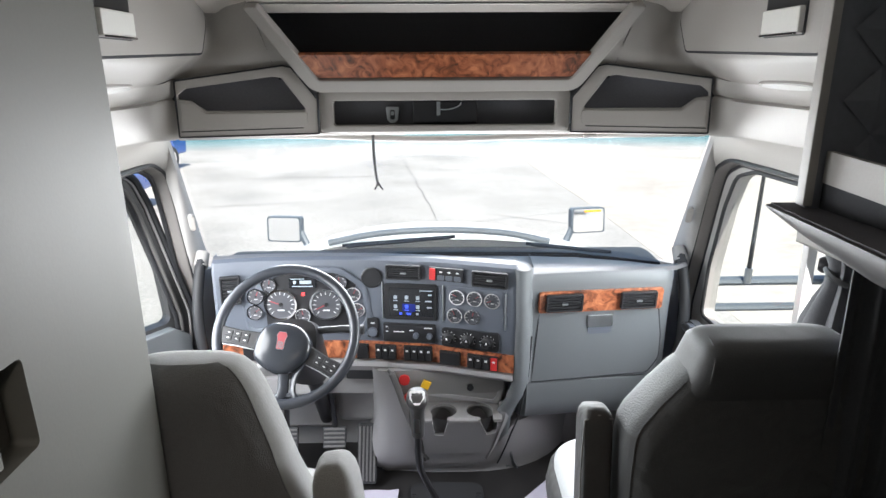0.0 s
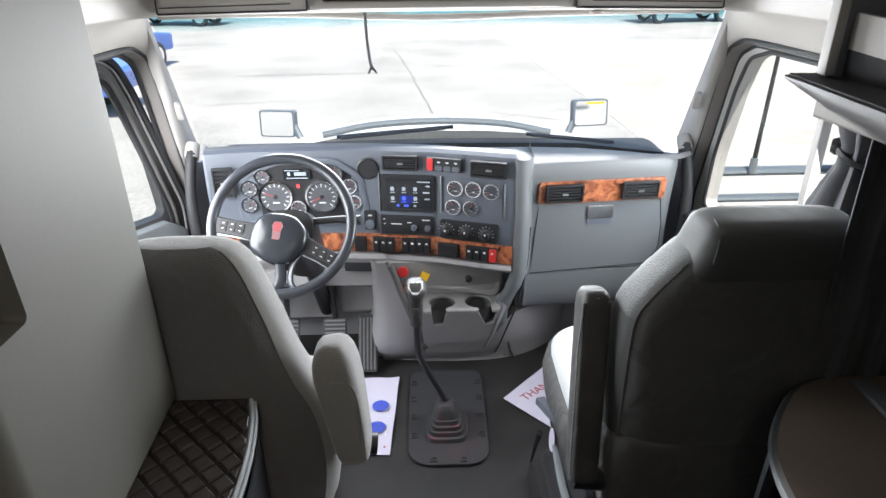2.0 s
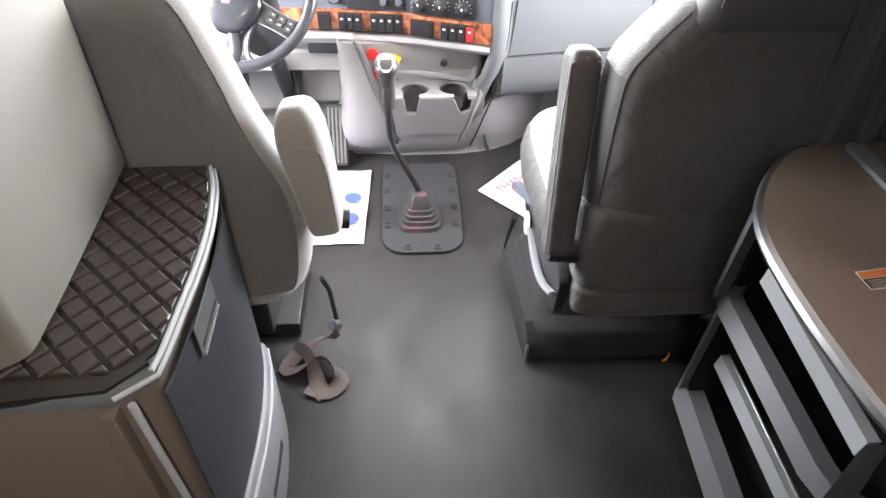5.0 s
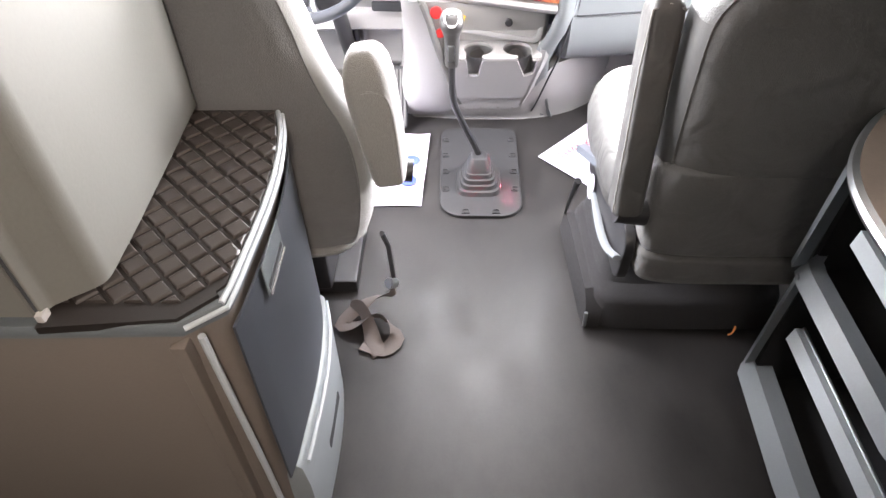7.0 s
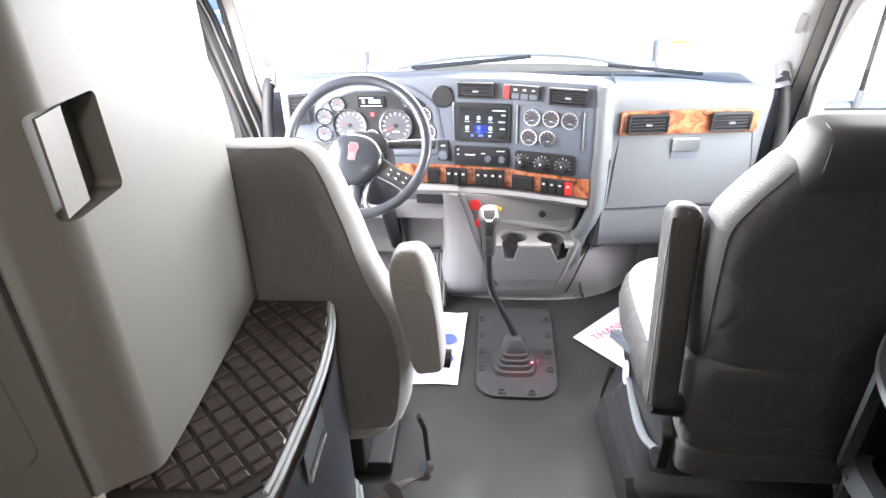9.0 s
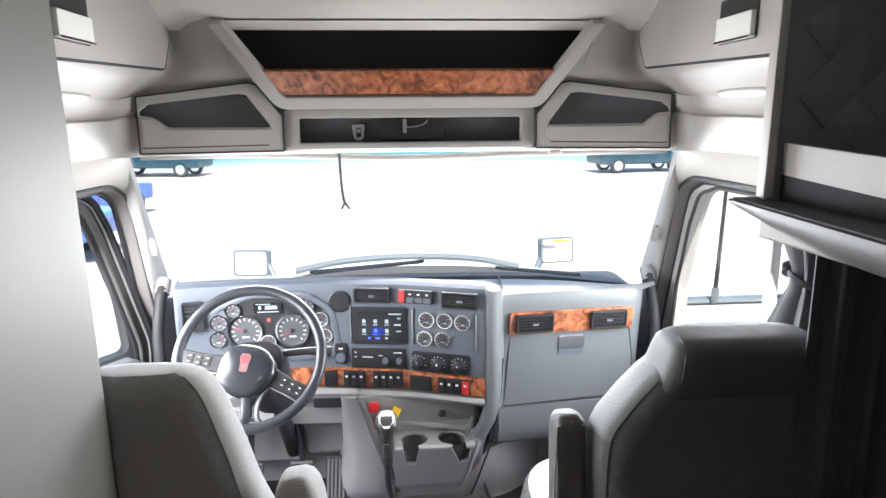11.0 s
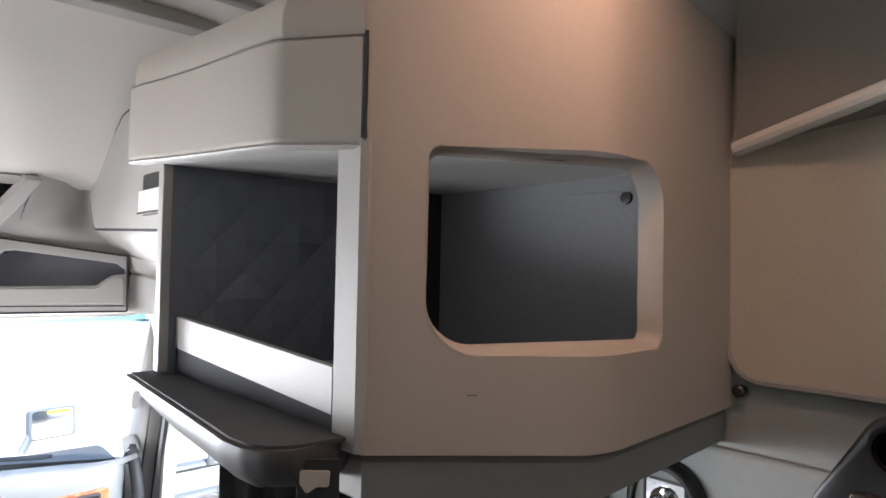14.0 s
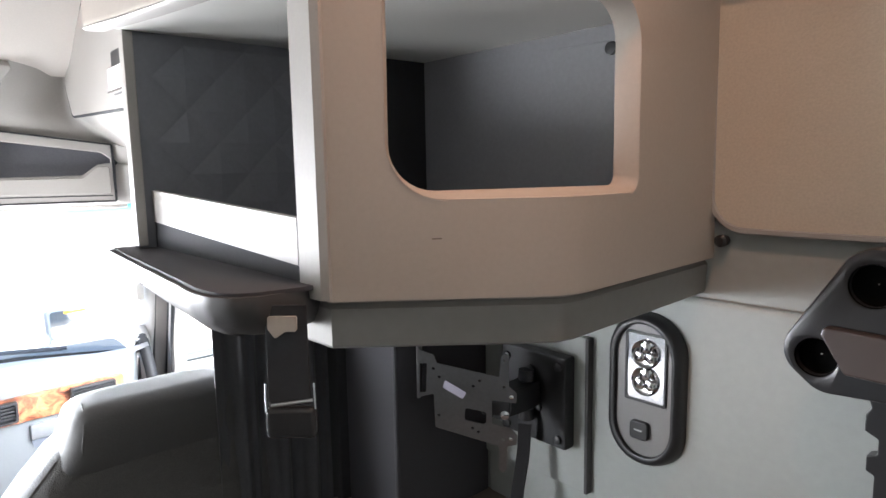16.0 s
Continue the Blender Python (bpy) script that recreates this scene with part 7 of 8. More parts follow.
for z, k in ((1.445, 0.036), (1.450, 0.022), (1.465, 0.006), (1.485, 0.0), (1.497, 0.002)):
    rings.append([(p.x + (k if p.x < 0.62 else 0), p.y + (k * 0.7 if p.y < 0.665 else 0), 1.499 - (1.499 - z) * (0.25 + 0.75 * min(1.0, (1.238 - p.y) / 0.22))) for p in so])
part("lip", loft(bmesh.new(), rings), SHELFLIP, shf, "grey bullnose edge", 60)
part("mat", S([(p.x + 0.010, p.y + (0.006 if p.y < 0.665 and p.x < 0.6 else -0.004 if p.y < 0.665 else 0)) for p in so if p.x < 0.68] + [(0.688, 0.66), (0.688, 1.236)], 0.005, upward(1.496)), SHELFMAT, shf, "dark lining mat")
RACKBLACK = material("gloss_black_buckle_plastic", (0.035, 0.035, 0.037), 0.25, var=0.08, grain=200, bump=0.04)
st_ = thing("retaining_strap", (0.585, 0.585, 1.36), "black retaining strap with buckle hanging from the cabinet", "strap")
mm = axes((0.624, 0.624, 1.485), (0.75, -0.66, 0), (0, 0, 1))
part("webbing", B((-0.034, -0.118, -0.0), (0.014, 0.0, 0.004), 0.001, mm), MATTE, st_, "black webbing")
part("tag", S(rounded([(-0.030, -0.012), (0.004, -0.012), (0.003, -0.030), (-0.010, -0.030), (-0.022, -0.038), (-0.030, -0.027)], 0.003), 0.004, mm @ Matrix.Translation((0, 0, 0.0045)), bevel=0.001), CABINET, st_, "beige folded tag")
bk = part("buckle", B((-0.038, -0.157, -0.004), (0.021, -0.119, 0.012), 0.007, mm, 3), RACKBLACK, st_, "black buckle")
part("buckle_wire", T([mm @ Vector(p) for p in ((-0.037, -0.092, 0.004), (-0.037, -0.112, 0.006), (-0.036, -0.124, 0.009))], 0.0014, 6), SATIN, bk, "bright wire")
part("buckle_wire", T([mm @ Vector(p) for p in ((-0.030, -0.116, 0.01), (0.018, -0.110, 0.01))], 0.002, 6), SATIN, bk, "bright wire")
part("buckle_wire", T([mm @ Vector(p) for p in ((0.019, -0.092, 0.004), (0.020, -0.122, 0.006))], 0.0012, 6), SATIN, bk, "bright wire")

# ---- right wall of the sleeper ----
COVER = crumple(material("beige_cover_fabric", (0.54, 0.48, 0.40), 0.9, var=0.10, grain=260, bump=0.2, blotch=3), 4, 0.012)
LEDGE = material("grey_bunk_edge_vinyl", (0.25, 0.24, 0.225), 0.7, var=0.06, grain=160, bump=0.1)
wc_ = thing("window_cover", (1.29, 0.1, 1.53), "beige fabric blackout cover over the sleeper window", "window cover")
co = rounded([(-0.60, 1.530), (0.458, 1.530), (0.462, 1.90), (0.40, 2.02), (-0.60, 2.05)], [0.05, 0.055, 0.04, 0.03, 0.05], 8)
part("fabric", S(co, 0.012, leftward(1.296) @ Matrix.Scale(-1, 4, (1, 0, 0)), bevel=0.005), COVER, wc_, "beige padded fabric")
part("welt", T([(1.286, p.x, p.y) for p in co], 0.006, 6, True), PILLAR, wc_, "grey welted edge")
solid("cover_toggle", L([(0.009, 0), (0.010, 0.006), (0.010, 0.016), (0.006, 0.019)], axes((1.296, 0.44, 1.512), (0, -1, 0), (0, 0, 1)), 14), BLACK, "small black turn button beside the window cover", "turn button")
solid("wall_padding", B((1.286, -0.95, 0.02), (1.302, 0.97, 1.412), 0.012, None, 4), WALL, "pale grey padded lower wall panel", "wall panel", "structure")
ub = thing("upper_ledge", (1.1, -0.2, 1.93), "grey upper bunk edge with a pale lower rail", "bunk edge")
part("panel", loft(bmesh.new(), [[(1.30, 0.44, 1.91), (1.30, 0.44, 2.32), (1.26, 0.44, 2.32), (1.27, 0.44, 1.91)], [(1.30, -0.9, 2.06), (1.30, -0.9, 2.32), (1.05, -0.9, 2.32), (1.05, -0.9, 2.06)]]), LEDGE, ub, "grey sloping panel")
part("rail", T([(1.268, 0.44, 1.905), (1.20, 0.20, 1.952), (1.05, -0.9, 2.05)], 0.013, 10), WHITE, ub, "pale round rail")

MAUVE = material("satin_grey_faceplate", (0.215, 0.205, 0.205), 0.36, var=0.04, grain=200, bump=0.03)
REFLECT = material("chrome_reflector", (0.62, 0.62, 0.64), 0.10, 1.0, var=0.05, grain=30, bump=0.15)
lamp = thing("reading_light", (1.29, 0.57, 1.09), "black oval wall reading light with chrome twin lamps", "reading light")
mo = axes((1.300, 0.563, 1.233), (0, -1, 0), (0, 0, 1))
sh_ = rounded([(-0.075, -0.143), (0.075, -0.143), (0.075, 0.143), (-0.075, 0.143)], 0.074, 10)
part("rim", loft(bmesh.new(), [[mo @ Vector((p.x * f, p.y * (1 - (1 - f) * 0.55), d)) for p in sh_] for f, d in ((1.0, 0.0), (1.0, 0.012), (0.96, 0.026), (0.90, 0.036), (0.82, 0.039), (0.75, 0.037), (0.735, 0.028))], cap=False), BLACK, lamp, "deep glossy black rim", 50)
pf = part("faceplate", S([Vector((p.x * 0.75, p.y * 0.862)) for p in sh_], 0.030, mo, bevel=0.002), MAUVE, lamp, "satin grey faceplate")
well = mo @ Matrix.Translation((0.004, 0.043, 0.030))
part("lamp_frame", S(rect(-0.041, -0.065, 0.041, 0.065, 0.004), 0.003, well, [rect(-0.036, -0.060, 0.036, 0.060, 0.004)], 0.001), BLACK, pf, "thin black lamp frame")
part("lamp_well", S(rect(-0.0365, -0.0605, 0.0365, 0.0605, 0.003), 0.001, well), REFLECT, pf, "chrome lamp well")
for z in (0.026, -0.024):
    bulb = part("bulb_reflector", L([(0.027, 0.001), (0.026, 0.006), (0.022, 0.003), (0.012, 0.0015)], well @ Matrix.Translation((0, z, 0)), 20), REFLECT, pf, "round chrome reflector")
    for a in range(3):
        w = radians(90 + 120 * a)
        part("bulb_lens", L([(0.0105, 0.002), (0.0095, 0.006), (0.004, 0.008)], well @ Matrix.Translation((0.012 * math.cos(w), z + 0.012 * math.sin(w), 0)), 14), CHROME, bulb, "small round lens")
part("switch", S(rect(-0.018, -0.018, 0.018, 0.016, 0.007), 0.009, mo @ Matrix.Translation((-0.004, -0.073, 0.030)), bevel=0.003), BLACK, pf, "black switch")
part("switch_mark", B((-0.008, -0.0015, 0.009), (0.008, 0.0015, 0.0094), 0, mo @ Matrix.Translation((-0.004, -0.073, 0.030))), INK, pf)

RACK = material("gloss_black_rack_plastic", (0.022, 0.022, 0.024), 0.30, var=0.08, grain=200, bump=0.04)
cu = thing("cup_rack", (1.2, 0.2, 1.24), "black triangular swing-out cup holder bracket", "cup holder")
mo = axes((1.226, 0.20, 1.42), (0, -1, 0), (0, 0, 1))
so2 = rounded([(-0.122, -0.046), (-0.064, -0.092), (0.14, -0.078), (0.14, 0.108), (-0.030, 0.108)], [0.040, 0.040, 0.02, 0.02, 0.045], 10)
wells = [circle(-0.068, -0.044, 0.025, 24), circle(-0.008, 0.060, 0.027, 24)]
part("plate", S(so2, 0.030, mo, wells, 0.006), RACK, cu)
for x, z, r in ((-0.068, -0.044, 0.0255), (-0.008, 0.060, 0.0275)):
    part("socket", loft(bmesh.new(), [[mo @ Vector((x + q * math.cos(2 * math.pi * k / 24), z + q * math.sin(2 * math.pi * k / 24), d)) for k in range(24)] for q, d in ((r * 1.0, 0.0295), (r * 0.97, 0.008), (r * 0.6, 0.004), (0.001, 0.004))], cap=False), HOLE, cu, "round socket blackened as deep shade")
part("arm", S(rounded([(-0.060, -0.008), (-0.056, 0.003), (0.14, -0.004), (0.14, -0.062), (-0.030, -0.056), (-0.046, -0.030)], 0.006), 0.016, mo @ Matrix.Translation((0, 0, 0.030)), bevel=0.005), material("brown_black_plastic", (0.060, 0.046, 0.042), 0.35), cu, "brown-black swing arm")
stem = [(-0.012, -0.072), (0.05, -0.072), (0.05, -0.30), (0.004, -0.30), (0.004, -0.19), (-0.006, -0.185), (-0.006, -0.165), (0.006, -0.160), (0.006, -0.140), (-0.010, -0.132), (-0.010, -0.110), (-0.004, -0.100)]
part("bracket", S(rounded(stem, 0.003, 2), 0.020, mo @ Matrix.Translation((0, 0, -0.004)), bevel=0.003), RACK, cu, "black toothed lower bracket")
part("wall_foot", B((0.0, -0.29, -0.070), (0.05, -0.20, 0.0), 0.004, mo), RACK, cu, "black wall foot")

mpn = thing("mount_panel", (1.29, 0.83, 0.98), "pale grey wall board behind the television mount", "wall board")
part("board", B((1.272, 0.690, 0.985), (1.298, 0.965, 1.304), 0.004), WALL, mpn)
part("side_edge", B((1.270, 0.682, 0.985), (1.298, 0.690, 1.304), 0.002), SHELFLIP, mpn, "dark edge strip")
BRUSHED = material("brushed_dark_steel", (0.30, 0.30, 0.31), 0.34, 1.0, var=0.10, grain=140, bump=0.05)
tv = thing("television_mount", (1.15, 0.80, 1.05), "bare steel television mounting plate on a black swing arm", "television mount")
mt = axes((1.10, 0.79, 1.22), (0.64, -0.77, 0), (0, 0, 1))
plate = rounded([(-0.132, 0.088), (-0.129, 0.074), (-0.100, 0.064), (-0.094, 0.048), (0.024, 0.025), (0.028, 0.064), (0.035, 0.069), (0.042, 0.064), (0.042, 0.007), (0.057, -0.006), (0.056, -0.025), (0.010, -0.021), (0.010, -0.068), (0.044, -0.074), (0.057, -0.088), (0.056, -0.107), (0.038, -0.111), (0.037, -0.158), (0.030, -0.165), (0.023, -0.158), (0.023, -0.111), (-0.099, -0.079), (-0.101, -0.012), (-0.133, -0.021)], 0.003, 2)
slots = [rounded([(-0.127, 0.047), (-0.113, 0.048), (-0.116, -0.010), (-0.128, -0.011)], 0.002, 2), rounded([(-0.043, -0.062), (-0.002, -0.070), (0.0, -0.045), (-0.041, -0.038)], 0.005, 3)]
part("plate", S(plate, 0.003, mt, slots + [circle(x, y, 0.0032, 8) for x, y in ((-0.101, 0.037), (-0.090, 0.021), (-0.013, 0.016), (-0.025, 0.005), (0.034, 0.057), (0.033, 0.005), (-0.092, -0.055), (-0.027, -0.078), (-0.016, -0.085), (0.031, -0.098))]), BRUSHED, tv, "bare brushed steel plate")
for x, y in ((0.047, -0.012), (0.045, -0.095)):
    part("stud", L([(0.0045, 0), (0.004, 0.004), (0.002, 0.005)], mt @ Matrix.Translation((x, y, 0.003)), 10), CHROME, tv, "bright stud")
part("label_flag", S([(-0.083, 0.001), (-0.045, -0.020), (-0.038, -0.007), (-0.078, 0.016)], 0.001, mt @ Matrix.Translation((0, 0, 0.0035))), PAPER, tv, "small white label")
part("side_bracket", B((-0.134, -0.024, -0.030), (-0.128, 0.086, 0.0), 0.001, mt), BRUSHED, tv, "folded steel flange")
part("tilt_head", B((-0.012, -0.055, -0.050), (0.045, -0.024, -0.004), 0.006, mt), BLACK, tv, "black tilt head")
part("tilt_bolt", L([(0.009, 0), (0.009, 0.006), (0.004, 0.008)], mt @ Matrix.Translation((0.034, -0.050, -0.004)), 8), CHROME, tv, "bright bolt")
part("black_mount", B((1.240, 0.713, 1.075), (1.272, 0.885, 1.265), 0.006), BLACK, tv, "black wall mount")
for y, z in ((0.73, 1.245), (0.865, 1.24), (0.73, 1.095), (0.865, 1.09), (0.80, 1.225), (0.78, 1.15), (0.82, 1.19)):
    part("mount_bolt", L([(0.009, 0), (0.009, 0.005), (0.005, 0.007)], axes((1.240, y, z), (0, -1, 0), (0, 0, 1)), 8), BLACK, tv)
part("hanging_strap", strip(bmesh.new(), [[p, p + Vector((0.012, -0.022, 0))] for p in smooth_path([(1.20, 0.80, 1.12), (1.20, 0.805, 1.05), (1.19, 0.81, 0.98), (1.185, 0.81, 0.92)], 4)], (0.003, 0, 0)), BLACK, tv, "black strap")
part("swing_arm", loft(bmesh.new(), [[(x, y - 0.022, 1.155), (x, y + 0.022, 1.155), (x, y + 0.022, 1.205), (x, y - 0.022, 1.205)] for x, y in ((1.245, 0.80), (1.19, 0.795), (1.125, 0.80))]), BLACK, tv, "black swing arm")
for z in (1.135, 1.215):
    part("hinge_pin", T([(1.225, 0.80, z - 0.012), (1.225, 0.80, z + 0.012)], 0.016, 12), BLACK, tv, "black hinge pin")
sd = thing("side_lining", (1.15, 1.06, 0.0), "dark lined partition beside the passenger seat", "partition")
part("panel", B((1.02, 0.97, 0.0), (1.29, 1.16, 1.425), 0.01), SHELFMAT, sd)
part("edge_strip", T([(1.022, 0.972, 0.02), (1.022, 0.972, 1.42)], 0.006, 8), SHELFMAT, sd, "dark corner strip")
part("hem", B((1.03, 0.964, 1.385), (1.28, 0.972, 1.40), 0.002), SHELFMAT, sd, "dark upper hem")

# black curtain gathered at the pillar, tied by the window
def curtain(cx, cy, z0, z1, waist, r0, label):
    c = thing("curtain", (cx, cy, z0), label, "curtain")
    rings = []
    for k in range(19):
        z = z0 + (z1 - z0) * k / 18
        pinch = 1 - 0.55 * math.exp(-((z - waist) / 0.10) ** 2)
        ring = []
        for j in range(48):
            w = 2 * math.pi * j / 48
            r = r0 * pinch * (1 + 0.22 * math.sin(7 * w + 0.6 * math.sin(z * 5)) + 0.07 * math.sin(13 * w + z * 3))
            ring.append((cx + r * 0.75 * math.cos(w), cy + r * math.sin(w), z))
        rings.append(ring)
    part("gathered_cloth", loft(bmesh.new(), rings), CURTAIN, c, "", 60)
    part("tie_band", T([(cx + r0 * 0.42 * math.cos(2 * math.pi * j / 16), cy + r0 * 0.55 * math.sin(2 * math.pi * j / 16), waist + 0.015 * math.sin(2 * math.pi * j / 16)) for j in range(16)], 0.009, 6, True), BLACK, c, "black tie band")
    part("toggle", L([(0.016, 0), (0.022, 0.01), (0.022, 0.022), (0.012, 0.03)], axes((cx - r0 * 0.40, cy + r0 * 0.55, waist + 0.012), (0.6, 0.8, 0), (0, 0, 1)), 14), BLACK, c, "black round toggle")


curtain(0.95, 1.50, 0.5, 1.44, 1.265, 0.10, "black gathered cab curtain tied back beside the window")
rows = []
for j in range(73):
    f = j / 72
    rows.append([(0.74 + 0.26 * f, 1.19 + 0.011 * math.sin(f * 22 + 0.3 * math.sin(z * 4)) + 0.005 * math.sin(f * 51 + z), z) for z in (0.30, 0.5, 0.7, 0.9, 1.1, 1.27, 1.43)])
solid("divider_curtain", strip(bmesh.new(), rows, (0, 0.004, 0)), CURTAIN, "black pleated curtain hanging behind the passenger seat", "curtain", smooth=60)

# ---- table and open shelves on the right ----
tb = thing("side_table", (0.85, 0.7, 0.86), "taupe laminate side table with curved bright edge", "table")
to = smooth_path([(0.80, 1.184, 0), (0.712, 1.158, 0), (0.642, 1.090, 0), (0.592, 1.022, 0), (0.563, 0.965, 0), (0.545, 0.90, 0), (0.537, 0.82, 0), (0.535, 0.72, 0), (0.539, 0.62, 0), (0.548, 0.55, 0), (0.585, 0.40, 0), (0.65, 0.25, 0)], 5)
top = [(p.x, p.y) for p in to] + [(0.80, 0.15), (1.29, 0.15), (1.29, 1.184)]
part("tabletop", S(top, 0.026, upward(0.856)), TABLE, tb, "taupe laminate top")
part("edge_band", T([(p.x, p.y, 0.868) for p in to], 0.0135, 8, flat=1.0), SATIN, tb, "bright rounded edge band")
lb = part("warning_label", S([(0.640, 0.815), (0.72, 0.8255), (0.72, 0.782), (0.643, 0.775)], 0.0006, upward(0.8825)), INK, tb, "black and orange warning label")
part("label_head", S([(0.642, 0.8125), (0.718, 0.8225), (0.718, 0.807), (0.6425, 0.799)], 0.0005, upward(0.8831)), ORANGE, lb, "orange label band")
part("label_body", S([(0.6425, 0.7975), (0.718, 0.8055), (0.718, 0.784), (0.6445, 0.777)], 0.0005, upward(0.8831)), BLACK, lb, "black print field")
for k in range(5):
    y = 0.7945 - 0.004 * k
    part("print_bar", S([(0.647, y), (0.715 - 0.006 * (k % 3), y + 0.007), (0.715 - 0.006 * (k % 3), y + 0.0055), (0.647, y - 0.0015)], 0.0004, upward(0.8836)), PILLAR, lb)
part("grey_channel", B((0.815, 0.90, 0.882), (0.85, 1.16, 0.894), 0.003), GREYFRAME, tb, "grey raised channel")

un = thing("shelf_unit", (0.75, 0.85, 0), "grey framed open shelf unit with bright rails under the table", "shelf unit")


def frame_bar(pts, r, mat=GREYFRAME, name="frame_bar", flat=0.55, parent=un, label=""):
    return part(name, T(pts, r, 4, flat=flat), mat, parent, label, 20)


# the shade inside the open unit is put into these boards' near-black colour
DEEP = material("shade_black_shelf_lining", (0.014, 0.014, 0.015), 0.8, var=0.1, grain=120, bump=0.1)
part("back_board", B((1.02, 0.58, 0.0), (1.03, 1.17, 0.85)), DEEP, un, "back board coloured as deep shade")
part("end_board", B((0.72, 1.150, 0.0), (1.02, 1.165, 0.85)), DEEP, un, "end board coloured as deep shade")
part("end_board", B((0.74, 0.585, 0.0), (1.02, 0.60, 0.85)), DEEP, un, "end board coloured as deep shade")
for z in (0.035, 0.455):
    part("shelf_board", B((0.705, 0.60, z), (1.02, 1.15, z + 0.012)), DEEP, un, "shelf board coloured as deep shade")


def beam(name, lines, label, mat=GREYFRAME):
    """A moulded beam: outlines of four points, one after the other."""
    return part(name, loft(bmesh.new(), lines), mat, un, label, 25)


def corner(x, y, z, w, h, tilt=0.0):
    return [(x, y, z - h), (x + w, y, z - h), (x + w, y, z), (x + tilt, y, z)]


beam("middle_beam", [corner(0.723, 1.160, 0.512, 0.030, 0.036, 0.006), corner(0.676, 1.138, 0.510, 0.050, 0.036, 0.016), corner(0.665, 1.10, 0.508, 0.054, 0.036, 0.020), corner(0.656, 0.70, 0.506, 0.056, 0.036, 0.020), corner(0.668, 0.645, 0.506, 0.050, 0.036, 0.016), corner(0.723, 0.615, 0.506, 0.030, 0.036, 0.006)], "blue-grey moulded shelf edge")
beam("lower_beam", [corner(0.763, 1.215, 0.108, 0.036, 0.055, 0.006), corner(0.708, 1.195, 0.104, 0.066, 0.055, 0.020), corner(0.690, 1.165, 0.100, 0.072, 0.055, 0.026), corner(0.668, 0.84, 0.100, 0.072, 0.055, 0.026), corner(0.668, 0.66, 0.100, 0.066, 0.055, 0.020), corner(0.718, 0.62, 0.100, 0.036, 0.055, 0.006)], "blue-grey moulded shelf edge")
beam("front_post", [[(0.655, 1.125, 0.50), (0.690, 1.135, 0.50), (0.690, 1.150, 0.50), (0.662, 1.145, 0.50)], [(0.650, 1.095, 0.855), (0.682, 1.105, 0.855), (0.682, 1.125, 0.855), (0.655, 1.120, 0.855)]], "grey slanting post")
beam("front_post", [[(0.695, 1.165, 0.09), (0.722, 1.170, 0.09), (0.722, 1.185, 0.09), (0.700, 1.180, 0.09)], [(0.668, 1.105, 0.485), (0.690, 1.110, 0.485), (0.690, 1.125, 0.485), (0.672, 1.122, 0.485)]], "grey slanting post")
rl_ = beam("rail", [corner(0.718, 1.106, 0.312, 0.030, 0.040, 0.008), corner(0.712, 0.62, 0.306, 0.028, 0.040, 0.008)], "pale retaining rail", PALEFRAME)
part("bright_edge", T([(0.747, 1.106, 0.312), (0.739, 0.62, 0.306)], 0.004, 8), SATIN, rl_, "bright rolled edge")
beam("upper_rail", [corner(0.582, 0.924, 0.790, 0.018, 0.034, 0.004), corner(0.564, 0.580, 0.786, 0.024, 0.034, 0.004)], "pale blue-grey upper rail", PALEFRAME)
beam("rear_brace", [[(0.560, 0.575, 0.745), (0.60, 0.575, 0.745), (0.60, 0.575, 0.788), (0.560, 0.575, 0.788)], [(0.672, 0.648, 0.470), (0.71, 0.640, 0.470), (0.71, 0.630, 0.505), (0.672, 0.640, 0.505)]], "blue-grey slanting brace")

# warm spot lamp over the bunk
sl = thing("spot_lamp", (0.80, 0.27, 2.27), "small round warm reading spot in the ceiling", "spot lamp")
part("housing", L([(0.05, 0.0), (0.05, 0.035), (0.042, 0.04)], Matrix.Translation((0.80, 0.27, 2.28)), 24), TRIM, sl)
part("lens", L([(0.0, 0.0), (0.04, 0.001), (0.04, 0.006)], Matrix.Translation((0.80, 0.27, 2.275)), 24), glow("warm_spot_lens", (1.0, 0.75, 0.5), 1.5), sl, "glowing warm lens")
# unseen dome lamp added on the ceiling behind, to fill the sleeper with light
dl = thing("added_dome_lamp", (0.0, -0.60, 2.3), "unseen warm white dome lamp added as fill for the sleeper", "ceiling lamp")
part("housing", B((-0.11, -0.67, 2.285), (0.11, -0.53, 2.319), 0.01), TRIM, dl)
part("lens", B((-0.09, -0.655, 2.262), (0.09, -0.545, 2.285), 0.008), glow("added_lamp_lens", (1.0, 0.82, 0.62), 1.5), dl, "glowing frosted lens")

# ---- outside ----
GZ = -1.30
solid("ground", S(rect(-300, -300, 300, 300), 0.3, upward(GZ - 0.3)), ASPHALT, "sun-bleached cracked asphalt yard", "ground", "structure")
solid("concrete_apron", S([(4.0, -30), (60, -30), (60, 24.0), (9.2, 24.0), (2.9, 29.0), (3.35, 19.6), (3.68, 14.4), (3.8, 9.8)], 0.006, upward(GZ)), CONCRETE, "pale concrete apron beside the asphalt", "pavement", "structure")
rng = random.Random(8)
cr = bmesh.new()
